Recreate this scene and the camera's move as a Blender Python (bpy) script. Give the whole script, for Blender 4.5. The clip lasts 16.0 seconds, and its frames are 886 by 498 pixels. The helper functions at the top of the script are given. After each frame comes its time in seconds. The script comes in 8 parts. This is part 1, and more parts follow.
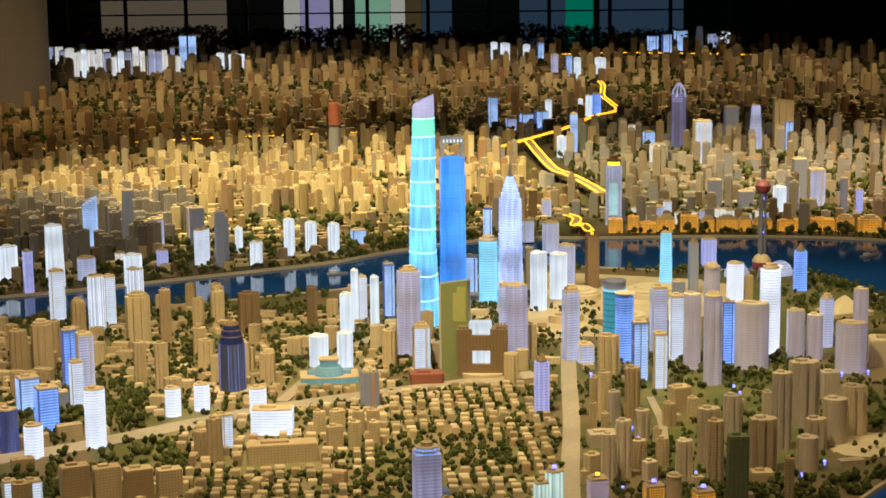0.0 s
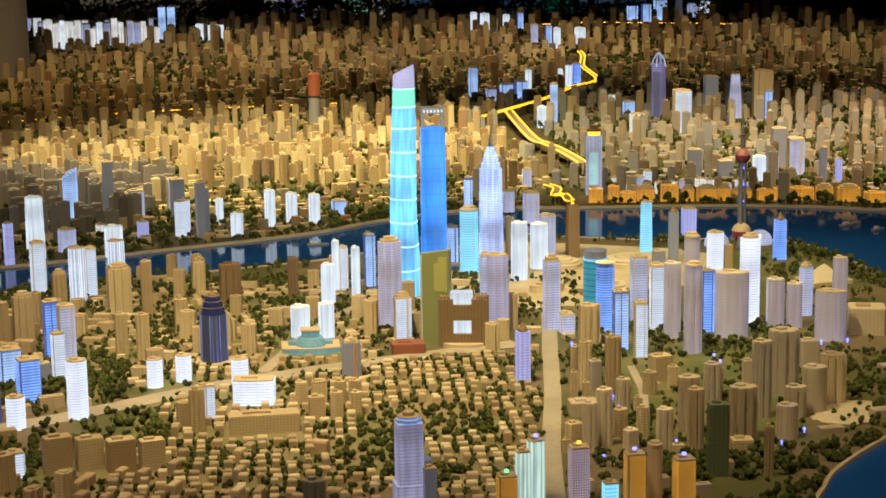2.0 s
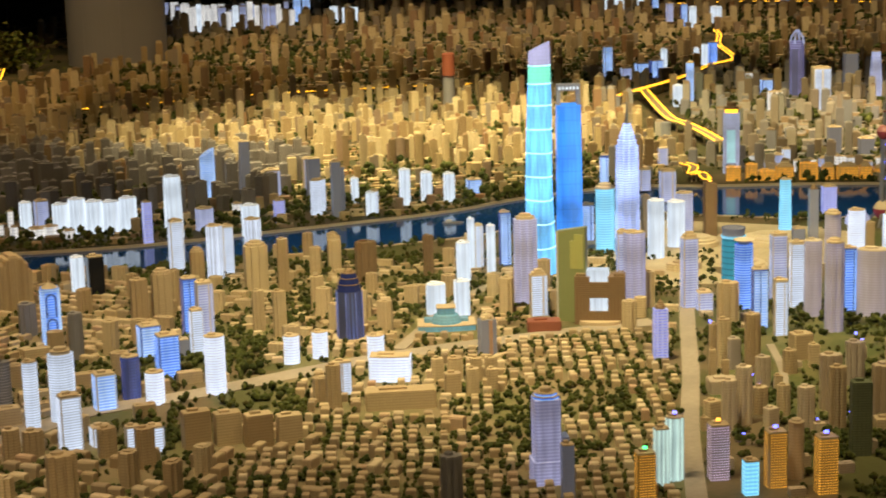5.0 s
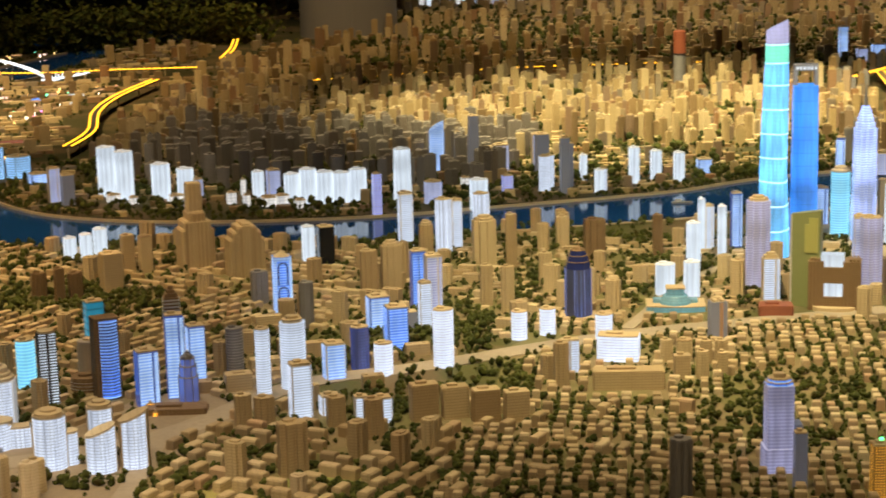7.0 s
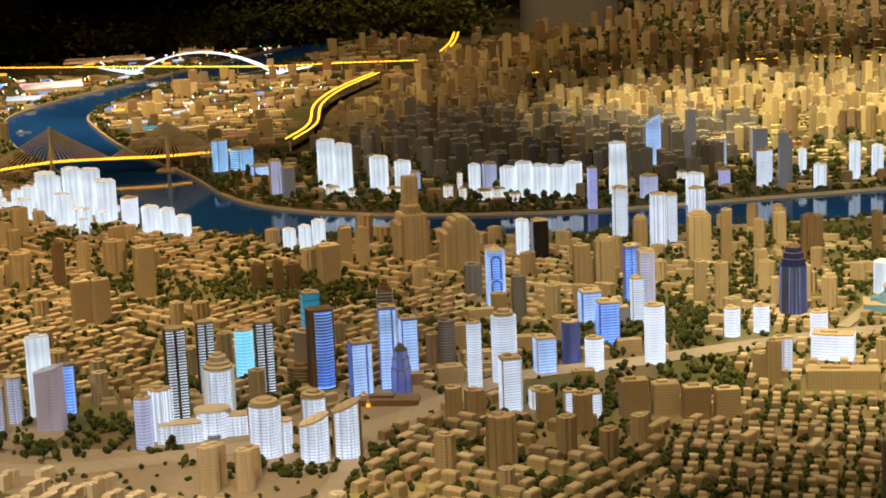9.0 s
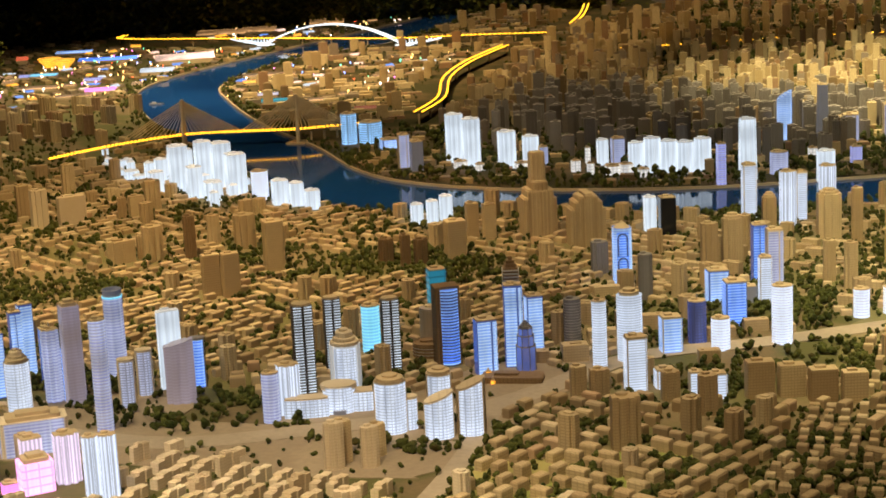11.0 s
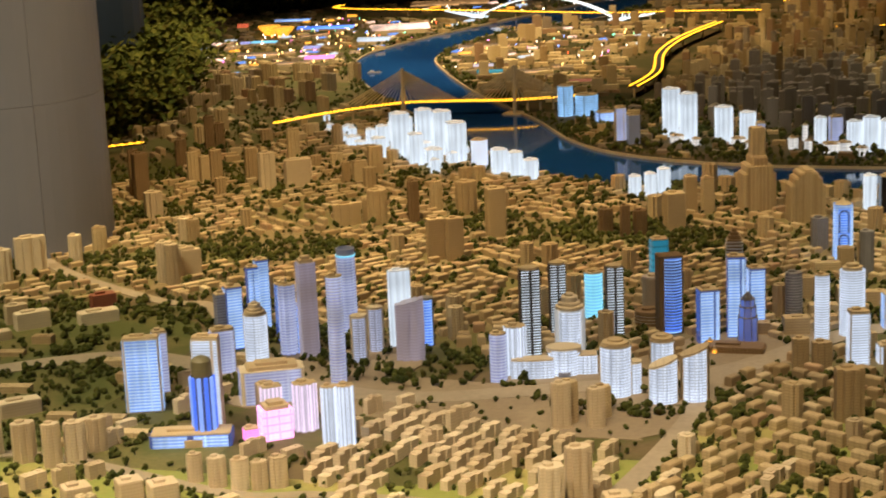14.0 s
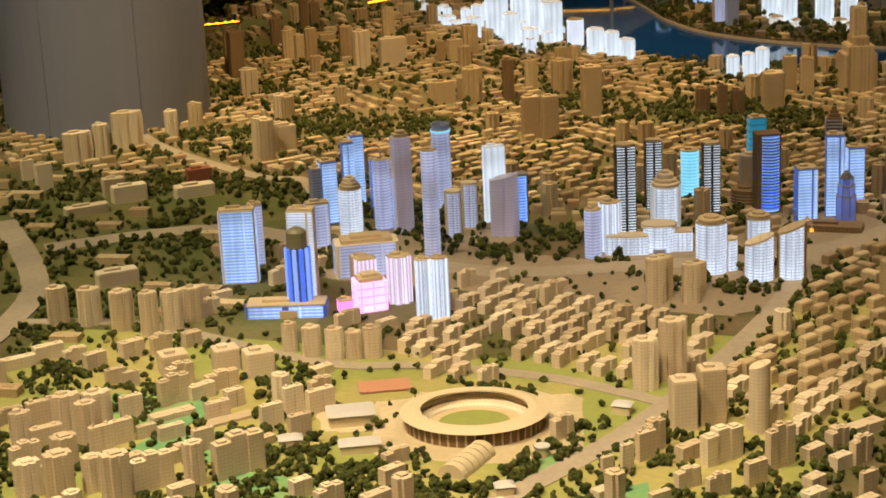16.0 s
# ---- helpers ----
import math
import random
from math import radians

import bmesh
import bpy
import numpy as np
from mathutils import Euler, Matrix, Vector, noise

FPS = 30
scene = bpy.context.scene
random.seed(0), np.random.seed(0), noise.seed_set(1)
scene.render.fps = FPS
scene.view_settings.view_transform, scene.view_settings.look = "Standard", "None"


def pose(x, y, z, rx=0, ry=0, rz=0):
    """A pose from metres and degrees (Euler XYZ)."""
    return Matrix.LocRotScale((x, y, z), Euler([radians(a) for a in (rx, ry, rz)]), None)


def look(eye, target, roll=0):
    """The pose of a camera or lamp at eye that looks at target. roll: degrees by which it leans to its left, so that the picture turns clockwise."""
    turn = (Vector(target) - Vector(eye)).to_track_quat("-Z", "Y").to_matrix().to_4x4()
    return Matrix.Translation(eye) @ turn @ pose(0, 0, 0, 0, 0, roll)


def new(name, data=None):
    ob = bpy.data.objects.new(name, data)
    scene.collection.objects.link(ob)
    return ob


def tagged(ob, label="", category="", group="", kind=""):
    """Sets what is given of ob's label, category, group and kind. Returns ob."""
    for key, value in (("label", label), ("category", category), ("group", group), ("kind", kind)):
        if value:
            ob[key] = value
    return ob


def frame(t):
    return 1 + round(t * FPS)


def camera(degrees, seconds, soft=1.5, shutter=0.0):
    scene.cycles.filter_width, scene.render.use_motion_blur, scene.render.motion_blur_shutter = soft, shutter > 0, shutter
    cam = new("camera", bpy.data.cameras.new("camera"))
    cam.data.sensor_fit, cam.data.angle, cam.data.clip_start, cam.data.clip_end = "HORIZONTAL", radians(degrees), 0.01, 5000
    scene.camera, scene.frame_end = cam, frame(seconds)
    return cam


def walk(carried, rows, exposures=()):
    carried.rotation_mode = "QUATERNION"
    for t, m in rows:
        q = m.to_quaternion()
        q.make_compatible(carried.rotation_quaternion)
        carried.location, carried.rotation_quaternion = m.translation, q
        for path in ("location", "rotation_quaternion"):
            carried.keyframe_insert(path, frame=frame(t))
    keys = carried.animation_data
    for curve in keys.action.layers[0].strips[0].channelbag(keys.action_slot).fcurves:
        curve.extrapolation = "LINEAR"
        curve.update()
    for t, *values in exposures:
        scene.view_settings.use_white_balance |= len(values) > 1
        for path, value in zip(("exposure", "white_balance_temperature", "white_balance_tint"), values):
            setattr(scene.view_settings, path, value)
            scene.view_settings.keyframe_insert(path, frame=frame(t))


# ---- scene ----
cam = camera(26.73, 16.0, soft=1.7, shutter=0.5)
ROWS = [
    (0.0, 0.039, 0.029, 2.217, 79.49, 0.65, 0.5),
    (0.5, 0.037, 0.012, 2.214, 79.35, 0.73, 0.12),
    (1.0, 0.037, 0.02, 2.217, 78.81, 0.78, -0.18),
    (1.5, 0.035, 0.013, 2.221, 78.69, 0.67, -0.21),
    (2.0, 0.036, 0.014, 2.218, 78.58, 0.76, -0.14),
    (2.5, 0.033, -0.023, 2.225, 78.58, 0.87, -0.08),
    (3.0, 0.035, -0.045, 2.225, 78.65, 0.89, 0),
    (3.5, 0.037, 0.033, 2.211, 78.69, 0.93, 0.11),
    (5.8, 0.002, 0.056, 2.176, 77.89, 1.51, 6.07),
    (6.0, -0.004, 0.06, 2.178, 77.86, 1.4, 6.49),
    (6.5, -0.03, 0.077, 2.172, 77.73, 1.53, 8.54),
    (7.0, -0.04, 0.088, 2.174, 77.6, 1.38, 10.74),
    (7.5, -0.047, 0.092, 2.181, 77.37, 1.32, 12.35),
    (8.0, -0.018, 0.051, 2.204, 77.15, 1.58, 14.79),
    (8.5, 0.005, 0.069, 2.208, 77.06, 2.25, 16.51),
    (9.0, 0.006, 0.067, 2.196, 77.54, 2.32, 17.49),
    (9.5, 0.026, 0.063, 2.196, 77.44, 2.67, 18.6),
    (9.7, 0.04, 0.084, 2.194, 77.41, 2.77, 19.32),
    (11.8, 0.013, 0.004, 2.257, 76.52, 2.55, 22.46),
    (12.0, 0.015, -0.027, 2.243, 76.67, 2.51, 22.92),
    (12.5, 0.013, -0.078, 2.258, 76.62, 2.6, 24.08),
    (13.0, 0.003, -0.103, 2.258, 76.62, 2.66, 25.28),
    (13.5, -0.008, -0.117, 2.25, 76.53, 2.53, 26.51),
    (14.0, -0.032, -0.172, 2.251, 76.25, 2.34, 27.6),
    (14.5, -0.048, -0.159, 2.225, 75.17, 2.5, 28.76),
    (15.0, -0.032, -0.169, 2.207, 74.77, 2.48, 29.06),
    (15.5, -0.046, -0.173, 2.18, 73.5, 2.6, 29.65),
    (16.0, -0.044, -0.178, 2.189, 73, 2.56, 30.47),
]
walk(cam, [(t, pose(*p)) for t, *p in ROWS])

# ---- light: a dim hall, warm ceiling spots over the model, and the lit model itself ----
world = bpy.data.worlds.new("hall_air")
world.use_nodes = True
world.node_tree.nodes["Background"].inputs[0].default_value = (1.0, 0.8, 0.55, 1)
world.node_tree.nodes["Background"].inputs[1].default_value = 0.005
scene.world = world


SPOT_PLACES = []


def spot(x, y, z, tx, ty, watts, cone, colour=(1.0, 0.78, 0.47)):
    d = bpy.data.lights.new("ceiling_spot_light", "SPOT")
    d.energy, d.spot_size, d.spot_blend, d.color, d.shadow_soft_size = watts, radians(cone), 1.0, colour, 0.17
    o = new("ceiling_spot_light", d)
    o.matrix_world = look((x, y, z), (tx, ty, 0))
    SPOT_PLACES.append((x, y))
    return o


YELLOWER = (1.0, 0.85, 0.48)
PALER = (1.0, 0.79, 0.51)
GOLDEN = (1.0, 0.70, 0.34)
spot(-1.06, 5.77, 6.4, 0, 9.2, 2750, 52, YELLOWER)
spot(2.78, 5.26, 6.4, 1.3, 8.3, 760, 62)
spot(-4.06, 1.51, 6.2, -3, 3.8, 2320, 38, PALER)
spot(-1.63, 1.57, 6.2, -2.6, 4.3, 1640, 41, PALER)
spot(-4.60, 6.59, 6.4, -5.3, 8.7, 2430, 55, GOLDEN)
spot(-2.33, 11.42, 6.6, -1.4, 14.2, 7890, 44, YELLOWER)
spot(0.26, 12.13, 6.6, 0.9, 14.8, 5000, 43, YELLOWER)
spot(3.07, 11.50, 6.6, 4, 14.4, 6260, 46)
spot(-7.19, 12.12, 6.6, -8, 14.5, 2710, 51)
spot(-6.20, 10.60, 6.6, -6.7, 15.2, 3070, 40, GOLDEN)
spot(-4.66, 15.70, 6.6, -4.2, 18.6, 1370, 55, GOLDEN)
spot(1.32, 8.27, 6.4, 1.2, 10.3, 880, 46, YELLOWER)
spot(-6.61, 18.15, 6.6, -6.9, 20.3, 750, 44)
spot(-1.95, 18.89, 6.8, -1.2, 21.5, 2900, 68)
spot(4.12, 18.89, 6.8, 3.6, 21.5, 1900, 67)
spot(-7.52, 10.29, 6.6, -8.8, 11.8, 1890, 47)
spot(-1.10, 4.13, 6.4, -0.6, 5.9, 720, 55)
spot(-2.58, 6.15, 6.4, -2.5, 8.0, 900, 51, PALER)
spot(-3.95, 10.80, 6.6, -3.6, 13, 1250, 50)
spot(-6.15, 2.43, 6.4, -5.8, 5.6, 1960, 47, (1.0, 0.84, 0.52))

# ---- materials ----


def nodes_of(name):
    m = bpy.data.materials.new(name)
    m.use_nodes = True
    t = m.node_tree
    return m, t, t.nodes["Principled BSDF"]


def put(t, kind, **inputs):
    n = t.nodes.new(kind)
    for k, v in inputs.items():
        n.inputs[k.replace("_", " ")].default_value = v
    return n


def mixed(t, fac, a, b, how="MIX"):
    n = t.nodes.new("ShaderNodeMix")
    n.data_type, n.blend_type = "RGBA", how
    for s, v in ((0, fac), (6, a), (7, b)):
        if isinstance(v, bpy.types.NodeSocket):
            t.links.new(v, n.inputs[s])
        else:
            n.inputs[s].default_value = v if s == 0 else (*v[:3], 1)
    return n.outputs[2]


def math_node(t, op, a, b=0.0):
    n = t.nodes.new("ShaderNodeMath")
    n.operation = op
    for i, v in ((0, a), (1, b)):
        if isinstance(v, bpy.types.NodeSocket):
            t.links.new(v, n.inputs[i])
        else:
            n.inputs[i].default_value = v
    return n.outputs[0]


def facade_vector(t, world_space=False):
    """x + y along, z up: a flat facade pattern that runs round a body."""
    if world_space:
        src = t.nodes.new("ShaderNodeNewGeometry").outputs["Position"]
    else:
        src = t.nodes.new("ShaderNodeTexCoord").outputs["Object"]
    s = t.nodes.new("ShaderNodeSeparateXYZ")
    t.links.new(src, s.inputs[0])
    c = t.nodes.new("ShaderNodeCombineXYZ")
    t.links.new(math_node(t, "ADD", s.outputs[0], s.outputs[1]), c.inputs[0])
    t.links.new(s.outputs[2], c.inputs[1])
    return c.outputs[0], src, s.outputs[2]


def brick(t, vec, width, height, mortar):
    b = t.nodes.new("ShaderNodeTexBrick")
    b.offset = 0.0
    b.inputs["Scale"].default_value = 1.0
    b.inputs["Brick Width"].default_value = width
    b.inputs["Row Height"].default_value = height
    b.inputs["Mortar Size"].default_value = mortar
    b.inputs["Mortar Smooth"].default_value = 0.3
    b.inputs["Color1"].default_value = (1, 1, 1, 1)
    b.inputs["Color2"].default_value = (0.8, 0.8, 0.8, 1)
    b.inputs["Mortar"].default_value = (0, 0, 0, 1)
    t.links.new(vec, b.inputs["Vector"])
    return b


def noise_tex(t, vec, scale, detail=3.0):
    n = t.nodes.new("ShaderNodeTexNoise")
    n.inputs["Scale"].default_value, n.inputs["Detail"].default_value = scale, detail
    t.links.new(vec, n.inputs["Vector"])
    return n.outputs["Fac"]


def ramp(t, fac, stops):
    r = t.nodes.new("ShaderNodeValToRGB")
    e = r.color_ramp.elements
    while len(e) < len(stops):
        e.new(0.5)
    for k, (p, c) in zip(e, stops):
        k.position, k.color = p, (*c, 1)
    t.links.new(fac, r.inputs[0])
    return r.outputs[0]


def model_card(name, a, b, island=False, floors=0.0085, groove=0.3, rough=0.6, tints=(), flat=False):
    """Painted model board: two tints chosen piece by piece, engraved floor lines, faint dirt."""
    m, t, p = nodes_of(name)
    vec, src, z = facade_vector(t, island or flat)
    if island:
        rnd = t.nodes.new("ShaderNodeNewGeometry").outputs["Random Per Island"]
    else:
        rnd = t.nodes.new("ShaderNodeObjectInfo").outputs["Random"]
    if tints:
        col = ramp(t, rnd, [(i / (len(tints) - 1), c) for i, c in enumerate(tints)])
    else:
        col = mixed(t, rnd, a, b)
    dirt = noise_tex(t, src, 9.0)
    col = mixed(t, math_node(t, "MULTIPLY", dirt, 0.35), col, (a[0] * 0.45, a[1] * 0.42, a[2] * 0.4))
    br = brick(t, vec, 0.016, floors, floors * 0.16)
    col = mixed(t, math_node(t, "MULTIPLY", math_node(t, "SUBTRACT", 1.0, br.outputs["Color"]), groove), col, (a[0] * 0.3, a[1] * 0.26, a[2] * 0.22))
    t.links.new(col, p.inputs["Base Color"])
    bump = put(t, "ShaderNodeBump", Strength=0.35, Distance=0.002)
    t.links.new(br.outputs["Color"], bump.inputs["Height"])
    t.links.new(bump.outputs[0], p.inputs["Normal"])
    p.inputs["Roughness"].default_value = rough
    p.inputs["Specular IOR Level"].default_value = 0.25
    return m


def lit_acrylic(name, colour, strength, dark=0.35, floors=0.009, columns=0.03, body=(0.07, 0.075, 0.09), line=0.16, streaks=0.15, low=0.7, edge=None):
    """Translucent plastic lit by lamps inside it, or stone and glass given a glow: floors and mullions show as lines,
    brightness drifts softly.
    """
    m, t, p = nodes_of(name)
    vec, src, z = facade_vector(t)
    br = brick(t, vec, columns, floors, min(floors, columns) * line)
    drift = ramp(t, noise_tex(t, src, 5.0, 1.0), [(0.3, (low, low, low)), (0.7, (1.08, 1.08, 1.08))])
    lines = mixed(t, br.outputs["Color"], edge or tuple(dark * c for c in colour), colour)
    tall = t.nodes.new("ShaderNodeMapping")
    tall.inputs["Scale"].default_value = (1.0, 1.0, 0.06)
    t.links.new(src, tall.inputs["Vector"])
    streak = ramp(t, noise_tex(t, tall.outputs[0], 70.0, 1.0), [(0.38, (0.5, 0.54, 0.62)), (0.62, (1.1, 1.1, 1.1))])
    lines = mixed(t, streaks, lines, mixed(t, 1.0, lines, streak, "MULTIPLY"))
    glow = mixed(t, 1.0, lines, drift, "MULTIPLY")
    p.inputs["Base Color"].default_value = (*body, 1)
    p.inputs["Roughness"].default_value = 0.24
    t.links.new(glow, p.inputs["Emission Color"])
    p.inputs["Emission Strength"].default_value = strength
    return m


def plain(name, colour, rough=0.5, metal=0.0, emit=None, power=0.0, grain=40.0, vary=0.25):
    m, t, p = nodes_of(name)
    src = t.nodes.new("ShaderNodeTexCoord").outputs["Object"]
    n = noise_tex(t, src, grain)
    n2 = noise_tex(t, src, grain / 12)
    c = mixed(t, math_node(t, "MULTIPLY", n, vary), colour, tuple(v * 0.5 for v in colour))
    c = mixed(t, math_node(t, "MULTIPLY", n2, vary), c, tuple(v * 0.6 for v in colour))
    t.links.new(c, p.inputs["Base Color"])
    p.inputs["Roughness"].default_value, p.inputs["Metallic"].default_value = rough, metal
    if emit:
        p.inputs["Emission Color"].default_value = (*emit, 1)
        p.inputs["Emission Strength"].default_value = power
    return m


BEIGE = model_card("tan_model_board", (0.60, 0.47, 0.28), (0.40, 0.29, 0.16), flat=True, groove=0.36, floors=0.0115, tints=[(0.42, 0.30, 0.16), (0.54, 0.40, 0.22), (0.70, 0.56, 0.33), (0.48, 0.36, 0.20), (0.62, 0.48, 0.28)])
BEIGE_MANY = model_card("tan_model_board_many", (0.52, 0.38, 0.22), (0.33, 0.23, 0.13), island=True, tints=[(0.28, 0.18, 0.08), (0.47, 0.34, 0.17), (0.68, 0.54, 0.32), (0.46, 0.35, 0.20), (0.37, 0.24, 0.12)])
PUXI_MANY = model_card("brown_model_board_many", (0.60, 0.46, 0.26), (0.22, 0.13, 0.065), island=True, tints=[(0.13, 0.085, 0.04), (0.33, 0.22, 0.10), (0.56, 0.42, 0.20), (0.78, 0.64, 0.38), (0.50, 0.37, 0.17), (0.24, 0.21, 0.17), (0.34, 0.17, 0.07)])
HOUSE_MANY = model_card("pale_house_board_many", (0.66, 0.52, 0.30), (0.42, 0.31, 0.16), island=True, groove=0.2, tints=[(0.66, 0.52, 0.30), (0.38, 0.27, 0.14), (0.56, 0.42, 0.23), (0.30, 0.22, 0.13), (0.72, 0.58, 0.36), (0.46, 0.29, 0.17)])
MAUVE = model_card("mauve_grey_model_board", (0.44, 0.37, 0.31), (0.3, 0.26, 0.24), flat=True, tints=[(0.44, 0.33, 0.19), (0.50, 0.42, 0.33), (0.66, 0.52, 0.31), (0.44, 0.38, 0.34), (0.58, 0.44, 0.25)])
GREY_MANY = model_card("grey_white_model_board_many", (0.44, 0.43, 0.42), (0.3, 0.3, 0.3), island=True, tints=[(0.11, 0.09, 0.07), (0.24, 0.21, 0.17), (0.36, 0.33, 0.29), (0.19, 0.14, 0.09)])
CREAM = model_card("cream_model_board", (0.70, 0.58, 0.40), (0.5, 0.4, 0.26), flat=True, groove=0.2, floors=0.0115, tints=[(0.52, 0.41, 0.26), (0.68, 0.56, 0.38), (0.80, 0.69, 0.50), (0.62, 0.50, 0.34), (0.74, 0.62, 0.43)])
DIM_MANY = model_card("mixed_grey_brown_model_board_many", (0.45, 0.38, 0.28), (0.2, 0.15, 0.1), island=True, tints=[(0.16, 0.11, 0.06), (0.34, 0.27, 0.17), (0.30, 0.30, 0.33), (0.58, 0.48, 0.31), (0.22, 0.24, 0.27), (0.40, 0.26, 0.13), (0.50, 0.44, 0.36), (0.17, 0.19, 0.15)])
GREYB = model_card("grey_model_board", (0.30, 0.28, 0.26), (0.22, 0.21, 0.21))
BROWN = model_card("brown_model_board", (0.30, 0.20, 0.105), (0.24, 0.155, 0.08), groove=0.6, floors=0.0095)
MOSS = model_card("moss_green_model_board", (0.17, 0.19, 0.10), (0.15, 0.17, 0.09), groove=0.6, floors=0.0095)
ROSE = model_card("rose_roofed_house_board", (0.50, 0.30, 0.19), (0.38, 0.24, 0.15), flat=True, groove=0.2)
REDB = model_card("brick_red_model_board", (0.34, 0.12, 0.07), (0.28, 0.10, 0.06))
WHITE = lit_acrylic("white_lit_acrylic", (0.74, 0.83, 1.0), 1.1, dark=0.55, floors=0.0105, columns=0.5, line=0.22, low=0.7)
WHITE_BARE = lit_acrylic("white_lit_acrylic_between_floors", (0.76, 0.84, 1.0), 1.35, dark=0.72, floors=0.5, columns=0.014, line=0.004)
WHITE_GRID = lit_acrylic("white_gridded_lit_acrylic", (0.76, 0.84, 1.0), 1.22, dark=0.5, floors=0.0115, columns=0.0165, line=0.15, low=0.62, streaks=0.45)
SILVER_GRID = lit_acrylic("silver_gridded_lit_acrylic", (0.62, 0.7, 1.0), 0.85, dark=0.35, floors=0.0105, columns=0.0165, line=0.26, body=(0.18, 0.165, 0.16), low=0.6, streaks=0.4)
PAGODA_GLASS = lit_acrylic("frosted_blue_lit_acrylic", (0.24, 0.38, 0.95), 1.5, edge=(0.5, 0.64, 1.0), floors=0.0135, columns=0.5, line=0.3, body=(0.16, 0.17, 0.25), low=0.35, streaks=0.6)
# Vertical reflections on the dark tower glass, painted as glowing streaks
BULLET_GLASS = lit_acrylic("dark_blue_glass_painted_reflections", (0.10, 0.16, 0.5), 0.7, dark=0.1, floors=0.5, columns=0.02, line=0.3, body=(0.05, 0.055, 0.085), low=0.15, streaks=1.0)
SLOT_GLASS = lit_acrylic("pale_teal_lit_glass", (0.5, 0.86, 0.88), 1.2, dark=0.6, floors=0.012, columns=0.5, line=0.2, low=0.6)
TEAL_GLOW = lit_acrylic("softly_glowing_teal_glass", (0.08, 0.34, 0.48), 0.6, dark=0.55, floors=0.0125, columns=0.03, line=0.14, body=(0.13, 0.21, 0.20), low=0.4, streaks=0.5)
BLUE_FACET = plain("silvery_blue_facet_glass", (0.22, 0.26, 0.46), 0.2, 0.55, emit=(0.09, 0.14, 0.5), power=0.45)
# Darker vertical lines and streaks paint facet shading into the even white glow
WHITE_PLAIN = lit_acrylic("facet_shaded_white_lit_acrylic", (0.80, 0.90, 1.0), 1.12, dark=0.84, floors=0.5, columns=0.03, line=0.2, low=0.65, streaks=0.3)
WHITE_FLUTED = lit_acrylic("white_fluted_lit_acrylic", (0.76, 0.84, 1.0), 1.3, dark=0.45, floors=0.5, columns=0.0155, line=0.3, low=0.75)
# Shade on the sides of blue towers, put in as a dimmer glow
DIM_SIDE_GLASS = plain("dim_blue_side_glass", (0.05, 0.07, 0.16), 0.14, emit=(0.10, 0.17, 0.62), power=0.34)
SILVER = lit_acrylic("silver_lit_acrylic", (0.30, 0.36, 0.78), 0.8, edge=(0.68, 0.76, 1.0), floors=0.0125, columns=0.5, line=0.26, body=(0.18, 0.165, 0.16), low=0.5, streaks=0.4)
BLUE = lit_acrylic("blue_lit_acrylic", (0.055, 0.18, 0.85), 1.35, edge=(0.3, 0.52, 1.0), floors=0.0125, columns=0.5, line=0.28, body=(0.03, 0.045, 0.11), low=0.5, streaks=0.35)
PALE = lit_acrylic("pale_blue_lit_acrylic", (0.2, 0.38, 0.92), 1.25, edge=(0.54, 0.74, 1.0), floors=0.0125, columns=0.5, line=0.26, low=0.5, streaks=0.35)
CYAN = lit_acrylic("cyan_lit_acrylic", (0.14, 0.56, 0.86), 1.2, edge=(0.3, 0.8, 1.0), floors=0.014, columns=0.5, line=0.3)
LILAC_LIT = lit_acrylic("lilac_grey_lit_board", (0.30, 0.32, 0.66), 0.62, edge=(0.6, 0.62, 0.95), floors=0.0125, columns=0.5, line=0.26, body=(0.26, 0.24, 0.25), low=0.5, streaks=0.6)
DIMLIT = lit_acrylic("mauve_dim_lit_board", (0.40, 0.38, 0.60), 0.28, edge=(0.62, 0.6, 0.95), floors=0.0125, columns=0.5, line=0.3, body=(0.36, 0.31, 0.265), low=0.5, streaks=0.6)
FAR_WHITE = lit_acrylic("cream_dim_lit_acrylic", (0.92, 0.9, 0.86), 1.0, dark=0.6, floors=0.02, columns=0.03, body=(0.3, 0.26, 0.2), streaks=0.7)
LATTICE_PALE = lit_acrylic("pale_blue_lattice_acrylic", (0.32, 0.62, 1.0), 1.7, dark=0.3, floors=0.016, columns=0.016, line=0.24, streaks=0.6)
TEAL = lit_acrylic("teal_lit_acrylic", (0.03, 0.34, 0.52), 0.75, dark=0.5, floors=0.03, columns=0.4, body=(0.03, 0.10, 0.12))
VIOLET = lit_acrylic("violet_lit_acrylic", (0.16, 0.18, 0.75), 0.9, edge=(0.5, 0.55, 1.0), floors=0.0125, columns=0.022, line=0.3, body=(0.12, 0.11, 0.15))
PINK = lit_acrylic("pink_lit_acrylic", (1.0, 0.24, 0.78), 1.9, dark=0.8, streaks=0.2)
HOT_PINK = lit_acrylic("pinkish_white_lit_acrylic", (1.0, 0.42, 0.84), 2.1, dark=0.6, floors=0.03, columns=0.045, line=0.1, low=0.8)
ROSY = lit_acrylic("rosy_white_lit_acrylic", (0.95, 0.76, 0.98), 1.35, dark=0.5, floors=0.5, columns=0.0155, line=0.3, low=0.75)
AMBER_WINDOWS = lit_acrylic("amber_lit_windows", (1.0, 0.44, 0.05), 2.0, dark=0.06, floors=0.0095, columns=0.0095, line=0.34, body=(0.17, 0.115, 0.06), low=0.5)
